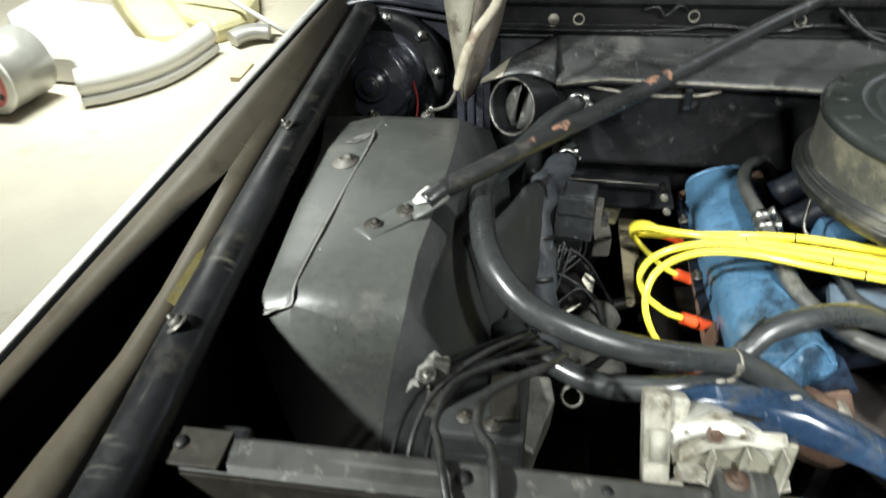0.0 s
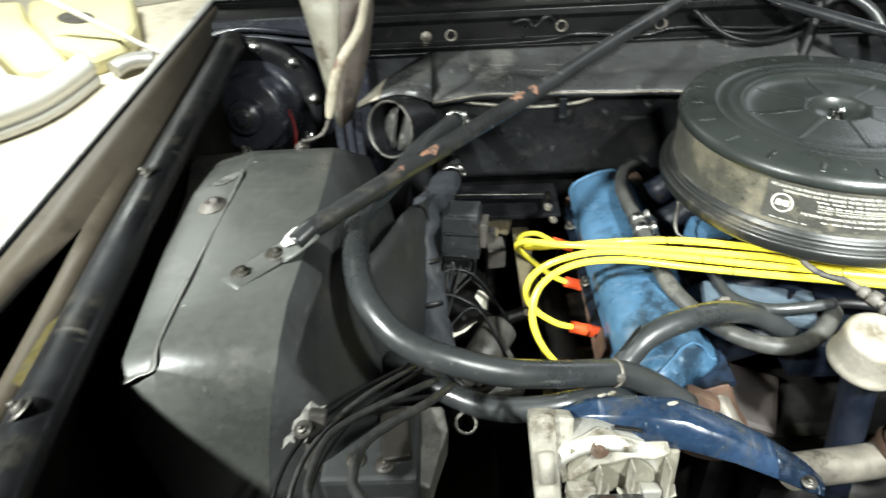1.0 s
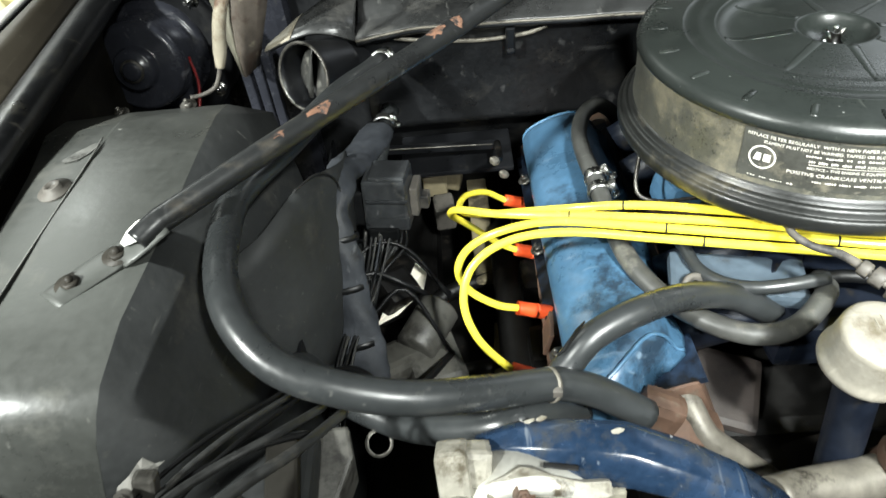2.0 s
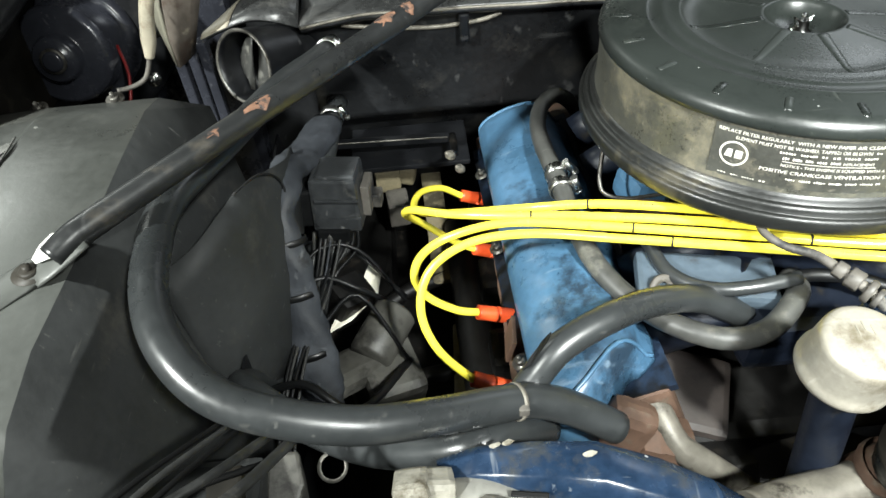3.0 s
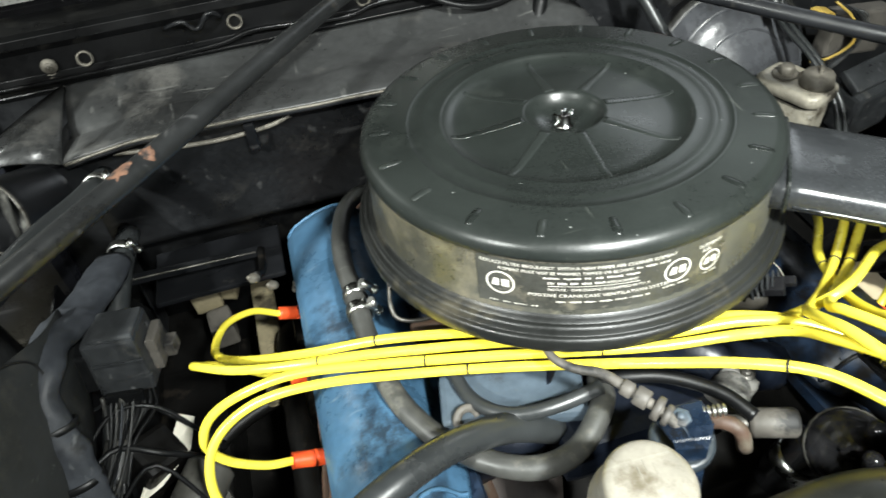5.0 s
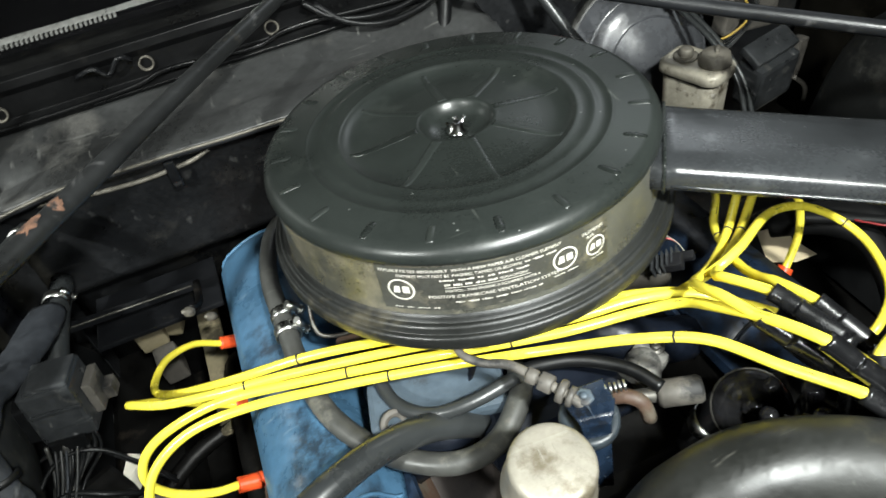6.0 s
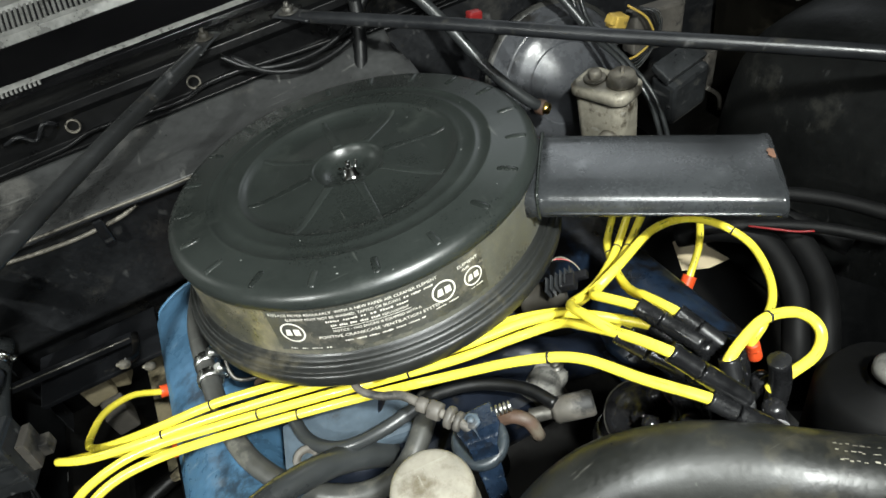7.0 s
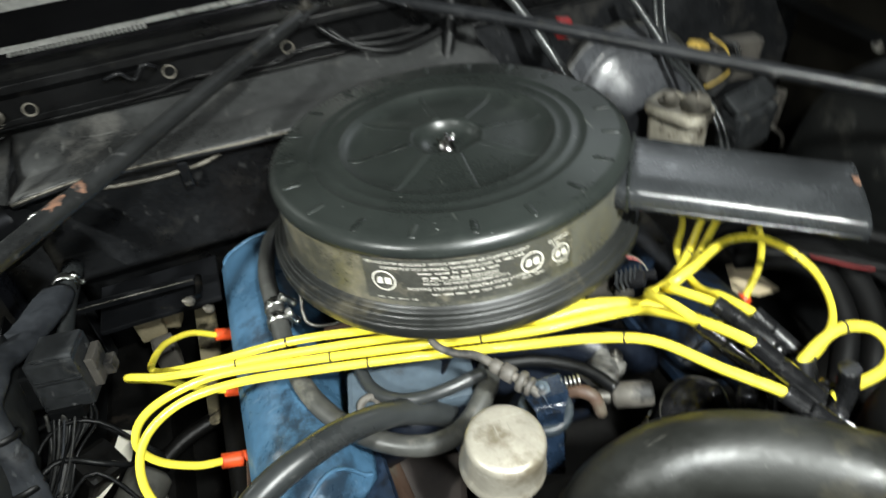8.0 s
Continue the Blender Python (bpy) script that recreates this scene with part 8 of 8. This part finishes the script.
def yellow_shell():
    f = thing("seat_shell", (-2.1, 3.75, 0.0), "pale yellow moulded plastic shell on the floor", "plastic shell")

    def plate(outline, top, name, label):
        bm = BM()
        c = sum((Vector((x, y, 0)) for x, y in outline), Vector()) / len(outline)
        hi = [bm.verts.new((c.x + (x - c.x) * 0.9, c.y + (y - c.y) * 0.9, top)) for x, y in outline]
        lo = [bm.verts.new((x, y, top - 0.05)) for x, y in outline]
        ft = [bm.verts.new((c.x + (x - c.x) * 0.96, c.y + (y - c.y) * 0.96, 0.0)) for x, y in outline]
        bm.faces.new(hi)
        for i in range(len(outline)):
            j = (i + 1) % len(outline)
            bm.faces.new((hi[i], hi[j], lo[j], lo[i]))
            bm.faces.new((lo[i], lo[j], ft[j], ft[i]))
        part(name, bm, M_PALEYEL, f, label, bevel=0.035)

    plate([(-2.85, 4.13), (-2.24, 3.38), (-2.04, 3.16), (-1.94, 3.06), (-1.82, 3.05), (-1.74, 3.15), (-1.92, 3.38), (-2.26, 3.78), (-2.46, 4.12)], 0.16, "arm", "pale yellow moulded arm")
    plate([(-2.52, 4.25), (-2.34, 3.9), (-1.98, 3.46), (-1.72, 3.29), (-1.59, 3.45), (-1.63, 3.73), (-1.83, 4.22)], 0.12, "shell", "pale yellow shell")
    c = Vector((-2.02, 3.84, 0.121))
    bm = BM()
    lathe(bm, [(0.0, 0.0), (0.085, 0.0), (0.095, 0.003), (0.1, 0.0)], Matrix.Translation(c) @ Matrix.Rotation(-0.6, 4, "Z") @ Matrix.Diagonal((1.4, 0.8, 1, 1)), 28)
    part("opening", bm, M_DUSTY, f, "dark oval opening")
    return f


yellow_shell()


def bright_bumper():
    bm = BM()
    sweep(bm, [(-1.61, 3.27, 0.045), (-1.57, 3.32, 0.055), (-1.51, 3.36, 0.055), (-1.44, 3.38, 0.045)], 0.055, 14, 6, ry=0.04)
    return single("bumper_end", bm, M_GREYCAN, "bright metal bumper end lying on the floor", "bumper")


bright_bumper()


def pole():
    bm = BM()
    sweep(bm, [(-2.00, 3.52, 0.36), (-1.67, 3.46, 0.19), (-1.35, 3.42, 0.015)], 0.014, 10, 3)
    return single("pole", bm, M_WHITE, "thin white pole leaning across the yellow shell", "pole")


pole()


def wood_offcut():
    bm = BM()
    block(bm, -1.435, 2.955, 0.012, 0.055, 0.17, 0.024, m=None, bevel=0.003)
    return single("wood_offcut", bm, M_CARD, "short pale wooden offcut on the floor", "wood offcut")


wood_offcut()


def rear_boxes():
    bm = BM()
    block(bm, -2.0, 4.55, 0.17, 0.7, 0.5, 0.34, m=pose(0, 0, 0, 0, 0, 20), bevel=0.02)
    return single("storage_box", bm, M_GREYCAN, "grey storage box on the floor", "storage box")


rear_boxes()


# ---------------------------------------------------------------- clutter round the distributor and behind the relay
def linkage():
    f = thing("carburettor_linkage", (0.715, 0.675, 0.78), "grey carburettor dashpot with thin leads", "engine fitting")
    m = axis_to((0.690, 0.690, 0.818), (0.85, -0.3, 0.05))
    bm = BM()
    lathe(bm, [(0, 0), (0.013, 0), (0.0145, 0.003), (0.0145, 0.03), (0.0165, 0.032), (0.0165, 0.046), (0.014, 0.05), (0.006, 0.049), (0, 0.047)], m, 22)
    part("dashpot", bm, M_GREASE, f)
    plug = Matrix.Translation((0.728, 0.666, 0.842)) @ pose(0, 0, 0, 12, -20, -38)
    bm = BM()
    block(bm, 0, 0, 0, 0.034, 0.015, 0.012, m=plug, bevel=0.002)
    block(bm, 0.024, 0, -0.002, 0.016, 0.009, 0.008, m=plug, bevel=0.002)
    connector = part("connector", bm, M_BAKE, f, "black ribbed connector")
    for k in range(6):
        bm = BM()
        block(bm, -0.014 + 0.0055 * k, 0, 0.0035, 0.0016, 0.018, 0.014, m=plug, bevel=0.0005)
        part("rib", bm, M_RELAY, connector)
    for k, mt in enumerate((M_CREAMGREY, M_REDCAP, M_RUBBER_D)):
        bm = BM()
        sweep(bm, [(0.735, 0.705 + 0.004 * k, 0.835), (0.748, 0.700, 0.842 - 0.003 * k), (0.757, 0.688, 0.838), (0.762, 0.672 + 0.003 * k, 0.826)], 0.0006, 6, 5)
        part("lead", bm, mt, f)
    return f


linkage()


def corroded_fitting():
    f = thing("thermostat_neck", (0.665, 0.605, 0.76), "white corroded thermostat housing", "engine fitting")
    bm = BM()
    block(bm, 0.664, 0.604, 0.79, 0.045, 0.034, 0.02, m=pose(0, 0, 0, 8, -6, 30), bevel=0.006)
    lathe(bm, [(0.018, -0.03), (0.018, 0.0), (0.014, 0.008), (0, 0.01)], Matrix.Translation((0.664, 0.604, 0.795)), 20)
    part("housing", bm, M_CORRODED, f)
    bm = BM()
    hexbolt(bm, (0.682, 0.611, 0.80), (0, 0, 1), 0.005, 0.005)
    part("bolt", bm, M_BOLT, f)
    return f


corroded_fitting()


def coil():
    f = thing("ignition_coil", (0.70, 0.53, 0.70), "glossy black ignition coil with steel clamp", "ignition coil")
    m = axis_to((0.702, 0.552, 0.72), (0.25, -0.15, 0.9))
    bm = BM()
    lathe(bm, [(0, -0.02), (0.019, -0.02), (0.020, 0.0), (0.020, 0.05), (0.017, 0.056), (0.010, 0.058), (0.009, 0.075), (0, 0.076)], m, 28)
    part("case", bm, M_BAKE, f)
    bm = BM()
    lathe(bm, [(0.0202, 0.012), (0.0215, 0.012), (0.0215, 0.028), (0.0202, 0.028)], m, 28)
    part("clamp", bm, M_STEEL, f, "bright steel clamp")
    bm = BM()
    bm.faces.new([bm.verts.new(p) for p in ((0.722, 0.512, 0.786), (0.738, 0.520, 0.800), (0.746, 0.508, 0.786), (0.734, 0.500, 0.776))])
    part("tab", bm, M_STEEL, f, "bright bent tab", thick=0.001)
    return f


coil()


def relay_bracket():
    f = thing("relay_bracket", (0.16, 1.03, 0.70), "thin black bracket bar with a bright edge behind the relay", "bracket")
    bm = BM()
    block(bm, 0.163, 1.032, 0.724, 0.195, 0.012, 0.010, m=pose(0, 0, 0, 0, 2, 0), bevel=0.002)
    part("bar", bm, M_SATIN, f)
    bm = BM()
    sweep(bm, [(0.07, 1.0255, 0.7325), (0.16, 1.0255, 0.7295), (0.255, 1.0255, 0.726)], 0.0014, 6, 3)
    part("worn_edge", bm, M_BOLT, f, "bright edge")
    for p in ((0.256, 0.952, 0.748), (0.270, 0.982, 0.700)):
        bm = BM()
        lathe(bm, [(0, 0), (0.0055, 0), (0.006, 0.003), (0.006, 0.010), (0.003, 0.012), (0.0026, 0.018), (0, 0.019)], axis_to(p, (-0.4, -0.5, 0.75)), 12)
        part("fitting", bm, M_PIPE, f, "small bright fitting")
    bm = BM()
    sweep(bm, [(0.256, 0.955, 0.75), (0.262, 0.985, 0.73), (0.262, 1.03, 0.725)], 0.005, 8, 4)
    part("stem", bm, M_IRON, f)
    return f


relay_bracket()


def heat_tab():
    bm = BM()
    block(bm, 0.290, 0.664, 0.728, 0.005, 0.036, 0.034, m=pose(0, 0, 0, 0, 12, -6), bevel=0.0015)
    return single("heat_shield_tab", bm, M_RUSTY, "small rusty steel tab beside a plug boot", "bracket")


heat_tab()


def cowl_screws():
    for k, (x, z) in enumerate(((0.058, 0.905), (0.060, 0.925))):
        bm = BM()
        hexbolt(bm, (x, 1.2535, z), (0, -1, 0.15), 0.006, 0.004)
        single("cowl_screw", bm, M_PIPE, "pale screw head on the cowl face", "screw", "cowl screws")


cowl_screws()
